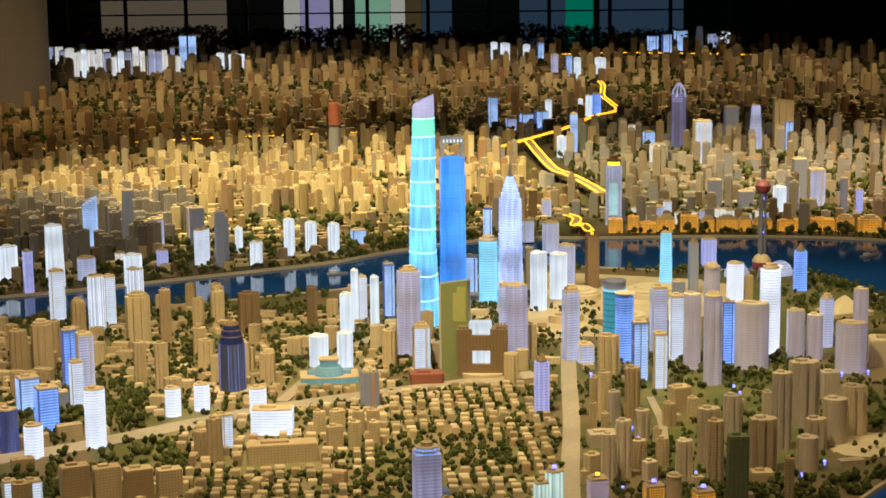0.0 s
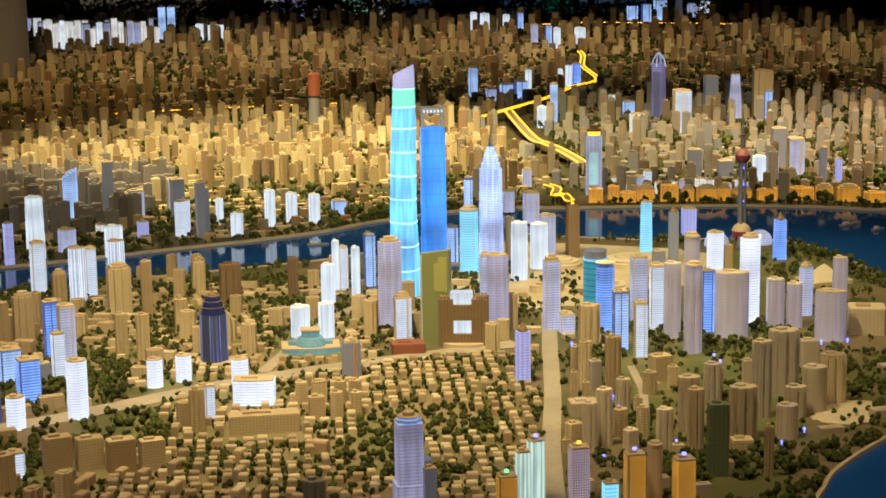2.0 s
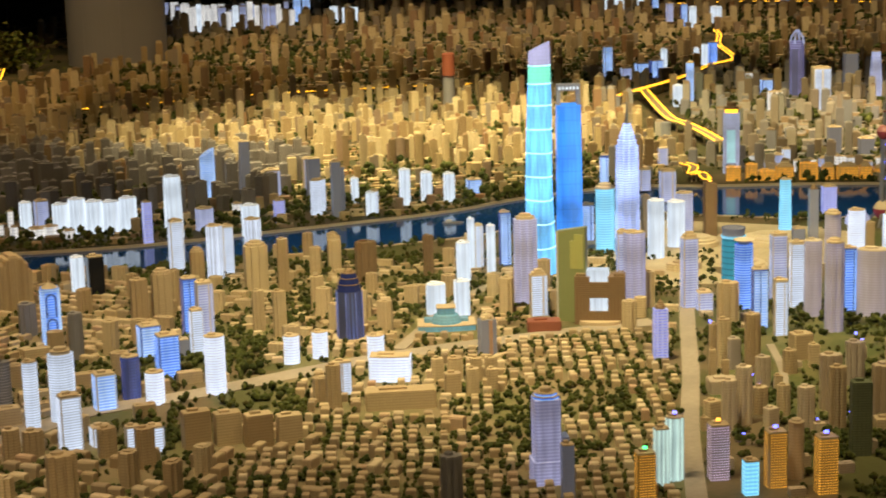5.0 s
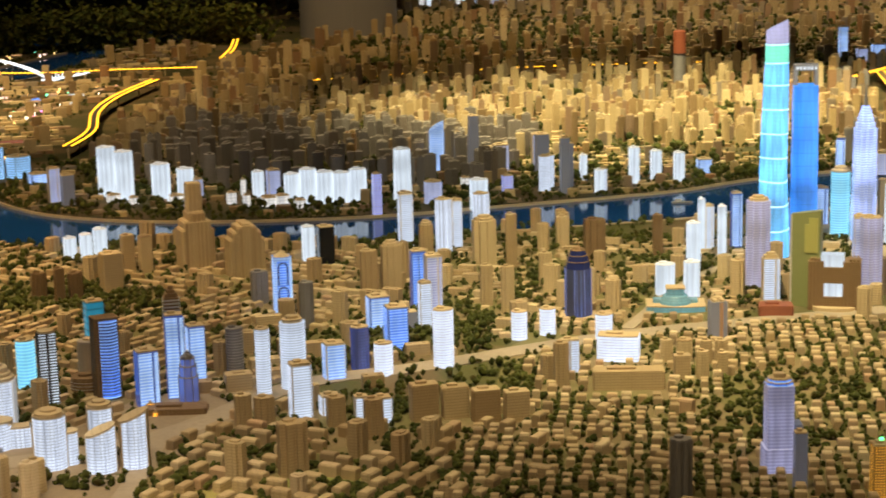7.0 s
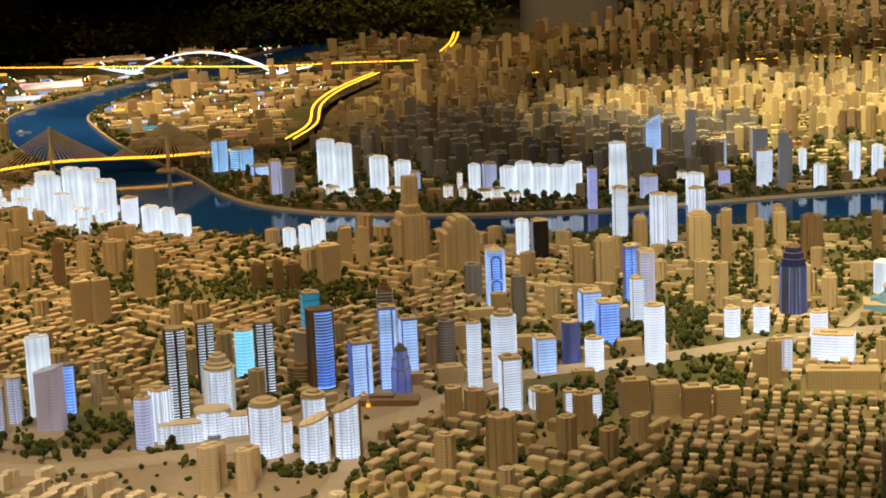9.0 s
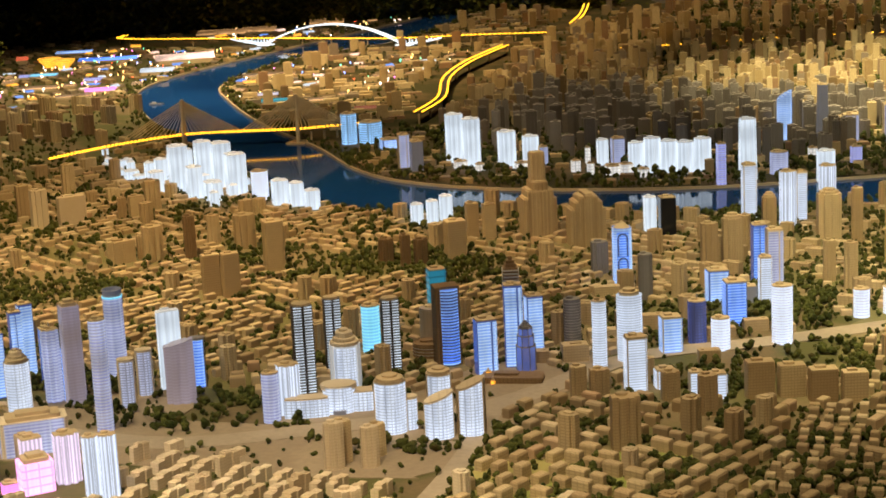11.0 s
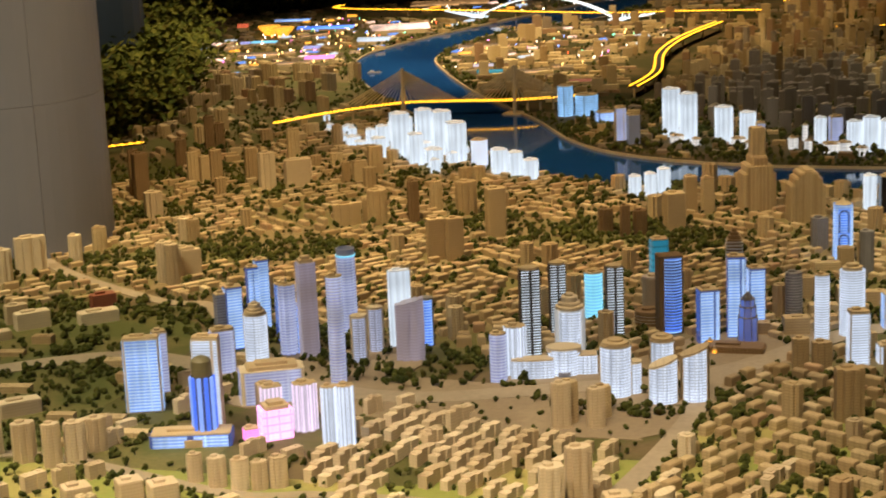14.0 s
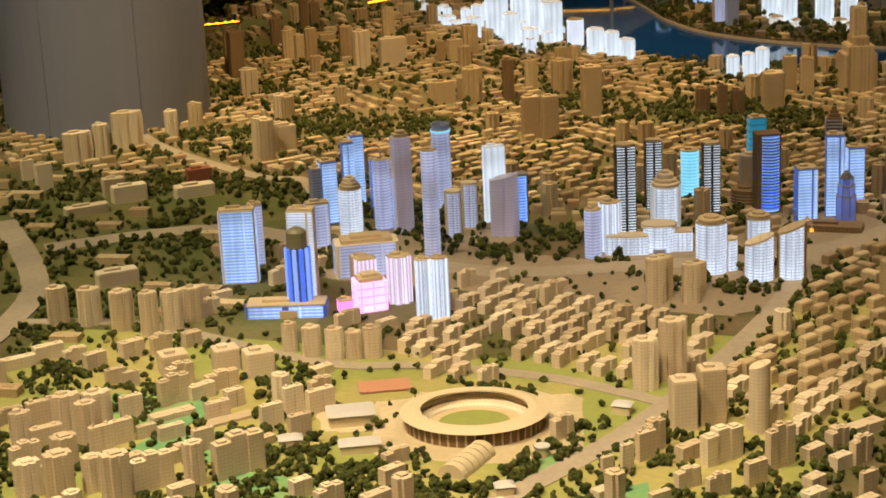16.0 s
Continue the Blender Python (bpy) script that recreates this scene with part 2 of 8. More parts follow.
LILAC_WINDOWS = lit_acrylic("lilac_lit_windows", (0.9, 0.66, 0.86), 1.6, dark=0.06, floors=0.0095, columns=0.0095, line=0.34, body=(0.2, 0.15, 0.11), low=0.4)
GREEN_WHITE = lit_acrylic("green_white_lit_acrylic", (0.74, 1.0, 0.88), 1.0, dark=0.6, floors=0.5, columns=0.014, line=0.25, low=0.55, streaks=0.6)
ORANGE = lit_acrylic("orange_lit_acrylic", (1.0, 0.40, 0.03), 2.3, dark=0.5, floors=0.02, columns=0.03, low=0.7)
FACET_GLASS = plain("dark_blue_facet_glass", (0.02, 0.026, 0.075), 0.12, emit=(0.04, 0.06, 0.30), power=0.1)
# Dark glass whose vertical reflections are put in as a streaked glow
NAVY = lit_acrylic("dark_blue_glass", (0.06, 0.11, 0.42), 0.85, streaks=1.0, dark=0.4, floors=0.0125, columns=0.024, line=0.12, body=(0.06, 0.06, 0.085), low=0.25)
GREY_GLASS = lit_acrylic("grey_glass", (0.10, 0.12, 0.18), 0.45, dark=0.5, body=(0.22, 0.22, 0.24))
TOWER_SKIN = lit_acrylic("tall_tower_cyan_skin", (0.13, 0.54, 1.0), 2.1, dark=0.85, floors=0.02, columns=0.012, low=0.4, streaks=0.6)
TOWER_GREEN = lit_acrylic("tall_tower_green_skin", (0.2, 0.9, 0.65), 1.3, dark=0.85, streaks=0.15, floors=0.02, columns=0.012)
TOWER_TOP = lit_acrylic("tall_tower_lilac_skin", (0.62, 0.6, 0.95), 0.9, dark=0.85, floors=0.02, columns=0.012)
DEEP_BLUE = lit_acrylic("deep_blue_skin", (0.04, 0.28, 0.95), 1.5, dark=0.7, floors=0.07, columns=0.5, line=0.04, body=(0.05, 0.12, 0.4), low=0.4, streaks=0.5)
FIN_BLUE = plain("glowing_blue_fin", (0.05, 0.1, 0.4), 0.3, emit=(0.06, 0.17, 0.9), power=0.9)
FIN_PALE = plain("glowing_pale_blue_fin", (0.1, 0.15, 0.4), 0.3, emit=(0.25, 0.42, 1.0), power=0.9)
BAND = plain("pale_band", (0.6, 0.8, 0.9), 0.3, emit=(0.34, 0.85, 1.0), power=0.95)
WHITE_ROOF = plain("white_acrylic_roof", (0.75, 0.74, 0.72), 0.5, emit=(0.8, 0.9, 1.0), power=0.25)
BLACK_GLASS = plain("black_glossy_glass", (0.015, 0.016, 0.02), 0.12)
SLAB = plain("pale_floor_edge", (0.55, 0.52, 0.48), 0.5)
DARK_SLAB = plain("dark_floor_edge", (0.06, 0.055, 0.05), 0.5)
CAP = plain("tan_roof_card", (0.56, 0.43, 0.25), 0.65)
PALE_STONE = plain("cream_model_plaster", (0.62, 0.51, 0.32), 0.6)
STEEL = plain("grey_metal", (0.30, 0.29, 0.28), 0.4, 0.6)
DARK = plain("dark_metal", (0.05, 0.045, 0.05), 0.45, 0.4)
GOLD = plain("olive_gold_facade", (0.42, 0.40, 0.13), 0.4)
ASPHALT = plain("dark_model_asphalt", (0.06, 0.052, 0.045), 0.7)
YELLOW = plain("amber_light_strip", (0.9, 0.6, 0.1), 0.4, emit=(1.0, 0.48, 0.02), power=3.0)
# Amber floodlight on the stone, put in as a glow of its own
AMBER = lit_acrylic("amber_glowing_stone", (1.0, 0.40, 0.02), 1.35, streaks=1.0, dark=0.22, floors=0.017, columns=0.013, line=0.3, low=0.3, body=(0.5, 0.3, 0.12))
GREEN_LED = plain("green_led", (0.1, 0.8, 0.2), 0.3, emit=(0.1, 1.0, 0.3), power=3.0)
AMBER_LED = plain("amber_led", (0.9, 0.5, 0.1), 0.3, emit=(1.0, 0.45, 0.05), power=3.0)
BLUE_LED = plain("blue_led", (0.1, 0.1, 0.9), 0.3, emit=(0.1, 0.12, 1.0), power=6.0)
RED_BALL = plain("dark_red_sphere_shell", (0.32, 0.05, 0.07), 0.25, 0.3)


def foliage(name, a, b, island=True):
    m, t, p = nodes_of(name)
    src = t.nodes.new("ShaderNodeNewGeometry")
    col = ramp(t, src.outputs["Random Per Island"], [(0.0, a), (0.45, tuple((p + q) / 2 for p, q in zip(a, b))), (0.8, b), (1.0, (a[0] * 2.2, a[1] * 1.1, a[2] * 1.3))])
    n = noise_tex(t, src.outputs["Position"], 60.0)
    t.links.new(mixed(t, n, col, tuple(v * 0.3 for v in a)), p.inputs["Base Color"])
    p.inputs["Roughness"].default_value = 0.8
    p.inputs["Specular IOR Level"].default_value = 0.12
    return m


TREES = foliage("model_tree_foam", (0.032, 0.045, 0.010), (0.155, 0.165, 0.038))
PLANT = foliage("hedge_leaf", (0.06, 0.085, 0.012), (0.26, 0.25, 0.04))


def ground_card(name, soil, grass, share):
    m, t, p = nodes_of(name)
    src = t.nodes.new("ShaderNodeNewGeometry").outputs["Position"]
    big, small = noise_tex(t, src, 2.2, 4.0), noise_tex(t, src, 45.0, 4.0)
    k = ramp(t, big, [(share - 0.05, (0, 0, 0)), (share + 0.05, (1, 1, 1))])
    c = mixed(t, k, soil, grass)
    c = mixed(t, math_node(t, "MULTIPLY", small, 0.6), c, tuple(v * 0.45 for v in soil))
    t.links.new(c, p.inputs["Base Color"])
    bump = put(t, "ShaderNodeBump", Strength=0.4, Distance=0.004)
    t.links.new(small, bump.inputs["Height"])
    t.links.new(bump.outputs[0], p.inputs["Normal"])
    p.inputs["Roughness"].default_value = 0.75
    p.inputs["Specular IOR Level"].default_value = 0.25
    return m


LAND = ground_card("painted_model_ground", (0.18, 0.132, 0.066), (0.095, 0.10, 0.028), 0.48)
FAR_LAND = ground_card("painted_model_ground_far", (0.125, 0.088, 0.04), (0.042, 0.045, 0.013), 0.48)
ROAD = ground_card("painted_model_road", (0.44, 0.36, 0.26), (0.37, 0.305, 0.225), 0.5)
LAWN = ground_card("model_lawn_flock", (0.41, 0.36, 0.125), (0.27, 0.31, 0.075), 0.5)
MINT = ground_card("mint_lawn_flock", (0.17, 0.36, 0.15), (0.25, 0.38, 0.13), 0.5)
YARD = ground_card("pale_yard_ground", (0.27, 0.205, 0.105), (0.17, 0.16, 0.055), 0.5)
PAVED = ground_card("cream_paved_model_ground", (0.62, 0.51, 0.32), (0.50, 0.40, 0.24), 0.5)
SQUARE = ground_card("grey_tan_paved_square", (0.37, 0.29, 0.195), (0.31, 0.24, 0.16), 0.5)
PARK = ground_card("park_lawn_flock", (0.11, 0.122, 0.036), (0.19, 0.165, 0.062), 0.5)
EMBANK = plain("pale_embankment_edge", (0.50, 0.40, 0.25), 0.6)


def water_sheet():
    m, t, p = nodes_of("blue_acrylic_water")
    src = t.nodes.new("ShaderNodeNewGeometry").outputs["Position"]
    c = ramp(t, noise_tex(t, src, 0.8), [(0.3, (0.007, 0.036, 0.15)), (0.7, (0.014, 0.085, 0.31))])
    t.links.new(c, p.inputs["Base Color"])
    p.inputs["Roughness"].default_value = 0.07
    bump = put(t, "ShaderNodeBump", Strength=0.05, Distance=0.003)
    t.links.new(noise_tex(t, src, 25.0), bump.inputs["Height"])
    t.links.new(bump.outputs[0], p.inputs["Normal"])
    return m


WATER = water_sheet()

# ---- mesh helpers ----
TAU = 2 * math.pi


def mesh_of(name, bm, material):
    me = bpy.data.meshes.new(name)
    bm.normal_update()
    bm.to_mesh(me)
    bm.free()
    me.materials.append(material)
    return me


def part(name, bm, material, parent, label=""):
    ob = new(name, mesh_of(name, bm, material))
    ob.parent = parent
    return tagged(ob, label)


def thing(name, x, y, z=0.0, rot=0.0, label="", category="", group="", kind=""):
    ob = new(name)
    ob.empty_display_size = 0.05
    ob.matrix_world = pose(x, y, z, 0, 0, rot)
    return tagged(ob, label, category, group, kind)


def outline(shape, w, d):
    if shape == "cyl":
        return [(w / 2 * math.cos(a), d / 2 * math.sin(a)) for a in (TAU * i / 20 for i in range(20))]
    if shape == "hex":
        return [(w / 2 * math.cos(a), d / 2 * math.sin(a)) for a in (TAU * (i + 0.5) / 8 for i in range(8))]
    if shape == "tri":
        return [(-w / 2, -d * 0.3), (-w * 0.3, -d / 2), (w * 0.3, -d / 2), (w / 2, -d * 0.3), (w * 0.12, d / 2), (-w * 0.12, d / 2)]
    if shape == "notch":
        a, b = w / 2, d / 2
        p, q = w * 0.28, d * 0.28
        return [(-a, -q), (-p, -q), (-p, -b), (-w * 0.06, -b), (-w * 0.06, -b * 0.8), (w * 0.06, -b * 0.8), (w * 0.06, -b), (p, -b), (p, -q), (a, -q), (a, q), (p, q), (p, b), (-p, b), (-p, q), (-a, q)]
    if shape == "curve":
        pts = []
        for i in range(9):
            a = radians(-40 + 80 * i / 8)
            pts.append((w * 0.78 * math.sin(a), -d / 2 - w * 0.25 * (math.cos(a) - 0.9)))
        return pts + [(x, y + d) for x, y in reversed(pts)]
    c = min(w, d) * 0.07
    a, b = w / 2, d / 2
    return [(-a + c, -b), (a - c, -b), (a, -b + c), (a, b - c), (a - c, b), (-a + c, b), (-a, b - c), (-a, -b + c)]


def prism(bm, pts, z0, z1, top=1.0, slant=0.0, dx=0.0):
    """A closed prism over an outline; top scales its upper end, slant tips its roof along x."""
    lo = [bm.verts.new((x, y, z0)) for x, y in pts]
    wide = max(abs(x) for x, y in pts) or 1
    hi = [bm.verts.new((x * top + dx, y * top, z1 + slant * x / wide)) for x, y in pts]
    n = len(pts)
    for i in range(n):
        bm.faces.new((lo[i], lo[(i + 1) % n], hi[(i + 1) % n], hi[i]))
    bm.faces.new(hi)
    bm.faces.new(lo[::-1])


def grown(pts, k):
    return [(x * k, y * k) for x, y in pts]


def lathe(bm, profile, n=16, cx=0.0, cy=0.0):
    rings = [[bm.verts.new((cx + r * math.cos(TAU * i / n), cy + r * math.sin(TAU * i / n), z)) for i in range(n)] for r, z in profile]
    for a, b in zip(rings, rings[1:]):
        for i in range(n):
            bm.faces.new((a[i], a[(i + 1) % n], b[(i + 1) % n], b[i]))
    bm.faces.new(rings[0][::-1])
    bm.faces.new(rings[-1])


def tube(bm, pts, r, n=6):
    """A round bar along a line of points."""
    rings = []
    for i, p in enumerate(pts):
        a, b = Vector(pts[max(i - 1, 0)]), Vector(pts[min(i + 1, len(pts) - 1)])
        ax = (b - a).normalized()
        u = ax.cross(Vector((0, 0, 1)) if abs(ax.z) < 0.9 else Vector((1, 0, 0))).normalized()
        v = ax.cross(u)
        rings.append([bm.verts.new(Vector(p) + r * (math.cos(TAU * k / n) * u + math.sin(TAU * k / n) * v)) for k in range(n)])
    for a, b in zip(rings, rings[1:]):
        for i in range(n):
            bm.faces.new((a[i], a[(i + 1) % n], b[(i + 1) % n], b[i]))
    bm.faces.new(rings[0][::-1])
    bm.faces.new(rings[-1])


def ribbon(bm, pts, width, z0, z1):
    """A flat bar with thickness along a line in plan (z may vary: points may carry their own)."""
    P = [Vector((p[0], p[1], p[2] if len(p) > 2 else 0.0)) for p in pts]
    rows = []
    for i, p in enumerate(P):
        ax = (P[min(i + 1, len(P) - 1)] - P[max(i - 1, 0)]).to_2d().normalized()
        s = Vector((-ax.y, ax.x, 0)) * width / 2
        rows.append([bm.verts.new(p + s + Vector((0, 0, z0))), bm.verts.new(p - s + Vector((0, 0, z0))), bm.verts.new(p - s + Vector((0, 0, z1))), bm.verts.new(p + s + Vector((0, 0, z1)))])
    for a, b in zip(rows, rows[1:]):
        for i in range(4):
            bm.faces.new((a[i], a[(i + 1) % 4], b[(i + 1) % 4], b[i]))
    bm.faces.new(rows[0][::-1])
    bm.faces.new(rows[-1])


def smooth_line(pts, n=6):
    """A soft curve through the points (Catmull-Rom)."""
    P = [Vector(p) for p in pts]
    out = []
    for i in range(len(P) - 1):
        a, b, c, d = P[max(i - 1, 0)], P[i], P[i + 1], P[min(i + 2, len(P) - 1)]
        for k in range(n):
            t = k / n
            out.append(0.5 * (2 * b + (c - a) * t + (2 * a - 5 * b + 4 * c - d) * t * t + (3 * b - a - 3 * c + d) * t ** 3))
    return [tuple(p) for p in out + [P[-1]]]


# ---- the model table: land, river, roads ----
EAST_BANK = smooth_line([(-7.9, 19.26), (-8.32, 16.41), (-8.48, 14.62), (-8.19, 13.56), (-7.54, 12.65), (-6.93, 11.96), (-5.98, 11.0), (-5.47, 10.45), (-4.69, 9.82), (-4.14, 9.67), (-3.59, 9.84), (-2.9, 9.9), (-2.41, 9.94), (-1.76, 10.23), (-0.97, 10.57), (-0.52, 10.81), (-0.12, 11.31), (0.37, 11.47), (0.8, 11.31), (1.34, 11.18), (1.91, 11.16), (2.22, 10.94), (2.41, 10.32), (2.54, 9.53), (2.64, 8.73), (2.37, 7.82), (1.79, 7.11), (1.54, 6.77), (1.41, 6.5), (1.1, 5.6), (0.97, 3.6), (0.99, 1.53)])
WEST_BANK = smooth_line([(-7.35, 19.76), (-7.32, 17.37), (-7.62, 16.61), (-7.9, 15.61), (-7.74, 14.29), (-7.26, 13.48), (-6.41, 12.42), (-5.55, 11.56), (-4.93, 10.84), (-4.38, 10.49), (-3.62, 10.4), (-2.59, 10.61), (-1.67, 11.07), (-0.82, 11.54), (-0.34, 11.98), (0.34, 12.36), (0.94, 12.34), (1.63, 12.36), (2.36, 12.29), (2.97, 12.09), (4.25, 11.63), (6.13, 10.87), (9.35, 9.82)])
EAST_LAND = EAST_BANK + [(-8.0, 1.5), (-7.94, 8.33), (-8.41, 10.6), (-10.11, 13.31), (-11.95, 15.91), (-10.78, 17.36), (-8.66, 18.99)]
WEST_LAND = WEST_BANK + [(9.4, 29.5), (-8.0, 29.5), (-7.4, 21.5), (-6.3, 20.2)]


def inside(x, y, poly):
    c = False
    j = len(poly) - 1
    for i in range(len(poly)):
        (xi, yi), (xj, yj) = poly[i], poly[j]
        if (yi > y) != (yj > y) and x < (xj - xi) * (y - yi) / (yj - yi) + xi:
            c = not c
        j = i
    return c


def land(name, poly, material, label):
    bm = bmesh.new()
    v = [bm.verts.new((x, y, 0)) for x, y in poly]
    f = bm.faces.new(v)
    if f.calc_area() and f.normal.z < 0:
        f.normal_flip()
    bm.normal_update()
    r = bmesh.ops.extrude_face_region(bm, geom=[f])
    low = [e for e in r["geom"] if isinstance(e, bmesh.types.BMVert)]
    for q in low:
        q.co.z = -0.05
    bmesh.ops.recalc_face_normals(bm, faces=bm.faces)
    bmesh.ops.triangulate(bm, faces=bm.faces)
    ob = new(name, mesh_of(name, bm, material))
    return tagged(ob, label, "ground", kind="structure")


land("ground", EAST_LAND, LAND, "tan painted ground of the city model")
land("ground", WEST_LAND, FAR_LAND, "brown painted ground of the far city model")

bm = bmesh.new()
prism(bm, [(-13, 1.4), (9.6, 1.4), (9.6, 30), (-13, 30)], -0.09, -0.008)
tagged(new("water", mesh_of("water", bm, WATER)), "glossy dark blue acrylic river", "water", kind="structure")
bm = bmesh.new()
prism(bm, [(-13.1, 1.35), (9.7, 1.35), (9.7, 30.1), (-13.1, 30.1)], -0.8, -0.094)
tagged(new("trim", mesh_of("trim", bm, DARK)), "dark plinth under the city model", "plinth", kind="structure")

for bank in (EAST_BANK, WEST_BANK):
    bm = bmesh.new()
    ribbon(bm, bank, 0.016, -0.04, 0.008)
    tagged(new("trim", mesh_of("embankment", bm, EMBANK)), "pale embankment wall along the river", "embankment", kind="structure")

ROADS = []


def road(pts, width, n=5):
    line = smooth_line(pts, n)
    ROADS.append((line, width))
    bm = bmesh.new()
    ribbon(bm, line, width, 0.001, 0.004 + 0.0005 * len(ROADS))
    tagged(new("road", mesh_of("road", bm, ROAD)), "pale grey-tan model avenue", "road", kind="structure")


road([(0.57, 9.3), (0.53, 8.49), (0.5, 7.79), (0.44, 6.84), (0.41, 5.62)], 0.075)
road([(-5.31, 5.32), (-4.78, 5.84), (-4.0, 5.76), (-3.42, 5.76), (-2.95, 6.03), (-2.39, 6.47), (-2.05, 7.18), (-1.57, 7.52), (-0.77, 8.12), (0.38, 8.67)], 0.13)
road([(-2.39, 6.47), (-2.29, 5.8), (-2.26, 5.08), (-2.3, 4.42), (-2.49, 3.54)], 0.08)
road([(-2.28, 4.79), (-2.7, 4.84), (-3.16, 4.76), (-3.48, 4.65), (-4.29, 4.72), (-4.78, 4.54)], 0.06)
road([(-5.77, 5.56), (-5.08, 5.0), (-4.78, 4.54), (-4.45, 3.56)], 0.11)
road([(-6.86, 7.61), (-6.08, 6.97), (-5.18, 6.61), (-4.9, 6.62), (-4.46, 6.16)], 0.07)
road([(-0.02, 10.13), (-0.53, 9.24), (-0.79, 8.2)], 0.06)


road([(0.88, 8.22), (0.89, 7.84), (0.87, 7.54), (0.83, 7.3)], 0.035)


PATCHES = []


def patch(x, y, w, d, rot, material, label, name="ground"):
    """A thin painted lawn or paving with a soft uneven outline."""
    r = random.Random(int(x * 100 + y * 10))
    bm = bmesh.new()
    pts = [(w / 2 * c * (1 + r.uniform(-0.12, 0.12)), d / 2 * s * (1 + r.uniform(-0.12, 0.12))) for c, s in ((math.copysign(abs(math.cos(q)) ** 0.5, math.cos(q)), math.copysign(abs(math.sin(q)) ** 0.5, math.sin(q))) for q in (TAU * i / 24 for i in range(24)))]
    PATCHES.append(name)
    prism(bm, pts, 0.0002, 0.0006 + 0.00014 * len(PATCHES))
    o = tagged(new(name, mesh_of(name, bm, material)), label, "ground", kind="structure")
    o.matrix_world = pose(x, y, 0, 0, 0, rot)


patch(-0.4, 7.1, 1.75, 2.8, 4, YARD, "pale tan yards between model houses")
patch(-1.3, 6.0, 2.0, 2.0, 20, YARD, "pale tan yards between model houses")
patch(-3.3, 8.0, 2.6, 3.0, -20, YARD, "pale tan yards between model houses")
patch(-5.7, 8.4, 2.6, 3.4, -30, YARD, "pale tan yards between model houses")
patch(-1.3, 9.0, 2.0, 1.6, 10, YARD, "pale tan yards between model houses")
patch(1.15, 8.1, 1.0, 2.0, -8, PARK, "dull green ground between model towers")
patch(-5.3, 5.35, 1.7, 1.9, 20, PARK, "dull green park lawn of the model")
patch(-4.1, 4.9, 0.7, 0.5, 10, PARK, "dull green park lawn of the model")
patch(-3.0, 3.9, 3.0, 2.2, 12, LAWN, "yellow green lawn of the model")
patch(-2.35, 4.9, 1.2, 0.9, 40, LAWN, "yellow green lawn of the model")
patch(-3.5, 4.35, 0.7, 0.4, 20, LAWN, "yellow green lawn of the model")
patch(-1.75, 5.6, 1.0, 0.9, 30, LAWN, "yellow green lawn of the model")
patch(-2.735, 4.395, 0.66, 0.54, 26, PAVED, "cream paved ground round the stadium")
patch(-3.08, 4.3, 0.3, 0.2, 38, PAVED, "cream paved ground round the stadium")
patch(0.75, 10.5, 1.7, 1.2, -10, PAVED, "cream paved riverside of the model")
patch(0.35, 9.7, 0.8, 0.7, 10, PAVED, "cream paved square of the model")
patch(1.7, 7.47, 0.26, 0.36, -20, PAVED, "pale square beside the riverside towers")
patch(1.95, 10.3, 0.7, 0.9, 10, PARK, "dull green park lawn of the model")
patch(-3.1, 5.78, 1.6, 0.5, 5, SQUARE, "grey-tan paved square of the model")
patch(-2.72, 6.3, 0.95, 0.8, 30, SQUARE, "grey-tan paved ground round the lit towers")
patch(-2.4, 6.85, 0.5, 0.75, -12, SQUARE, "grey-tan paved ground round the lit towers")
patch(-3.85, 5.85, 0.75, 0.75, 20, SQUARE, "grey-tan paved ground round the lit towers")
patch(-1.86, 3.72, 0.34, 0.3, 20, MINT, "mint green lawn between model blocks")
patch(-2.12, 3.95, 0.22, 0.5, -20, MINT, "mint green lawn between model blocks")
patch(-2.38, 4.16, 0.12, 0.36, -10, MINT, "mint green lawn between model blocks")
patch(-3.4, 3.9, 0.4, 0.22, 10, MINT, "mint green lawn between model blocks")
patch(-3.05, 3.72, 0.3, 0.2, 0, MINT, "mint green lawn between model blocks")
patch(-1.95, 3.5, 0.5, 0.5, 10, MINT, "mint green lawn between model blocks")
patch(-1.6, 4.1, 0.35, 0.5, -15, MINT, "mint green lawn between model blocks")
patch(-3.75, 4.05, 0.4, 0.3, 20, MINT, "mint green lawn between model blocks")

OCC = []


def clear(x, y, r):
    for ox, oy, orad in OCC:
        if abs(x - ox) < r + orad and abs(y - oy) < r + orad:
            return False
    return True


def off_roads(x, y, r):
    for line, w in ROADS:
        for a, b in zip(line, line[1:]):
            dx, dy = b[0] - a[0], b[1] - a[1]
            k = max(0, min(1, ((x - a[0]) * dx + (y - a[1]) * dy) / (dx * dx + dy * dy + 1e-9)))
            if (a[0] + k * dx - x) ** 2 + (a[1] + k * dy - y) ** 2 < (w / 2 + r) ** 2:
                return False
    return True


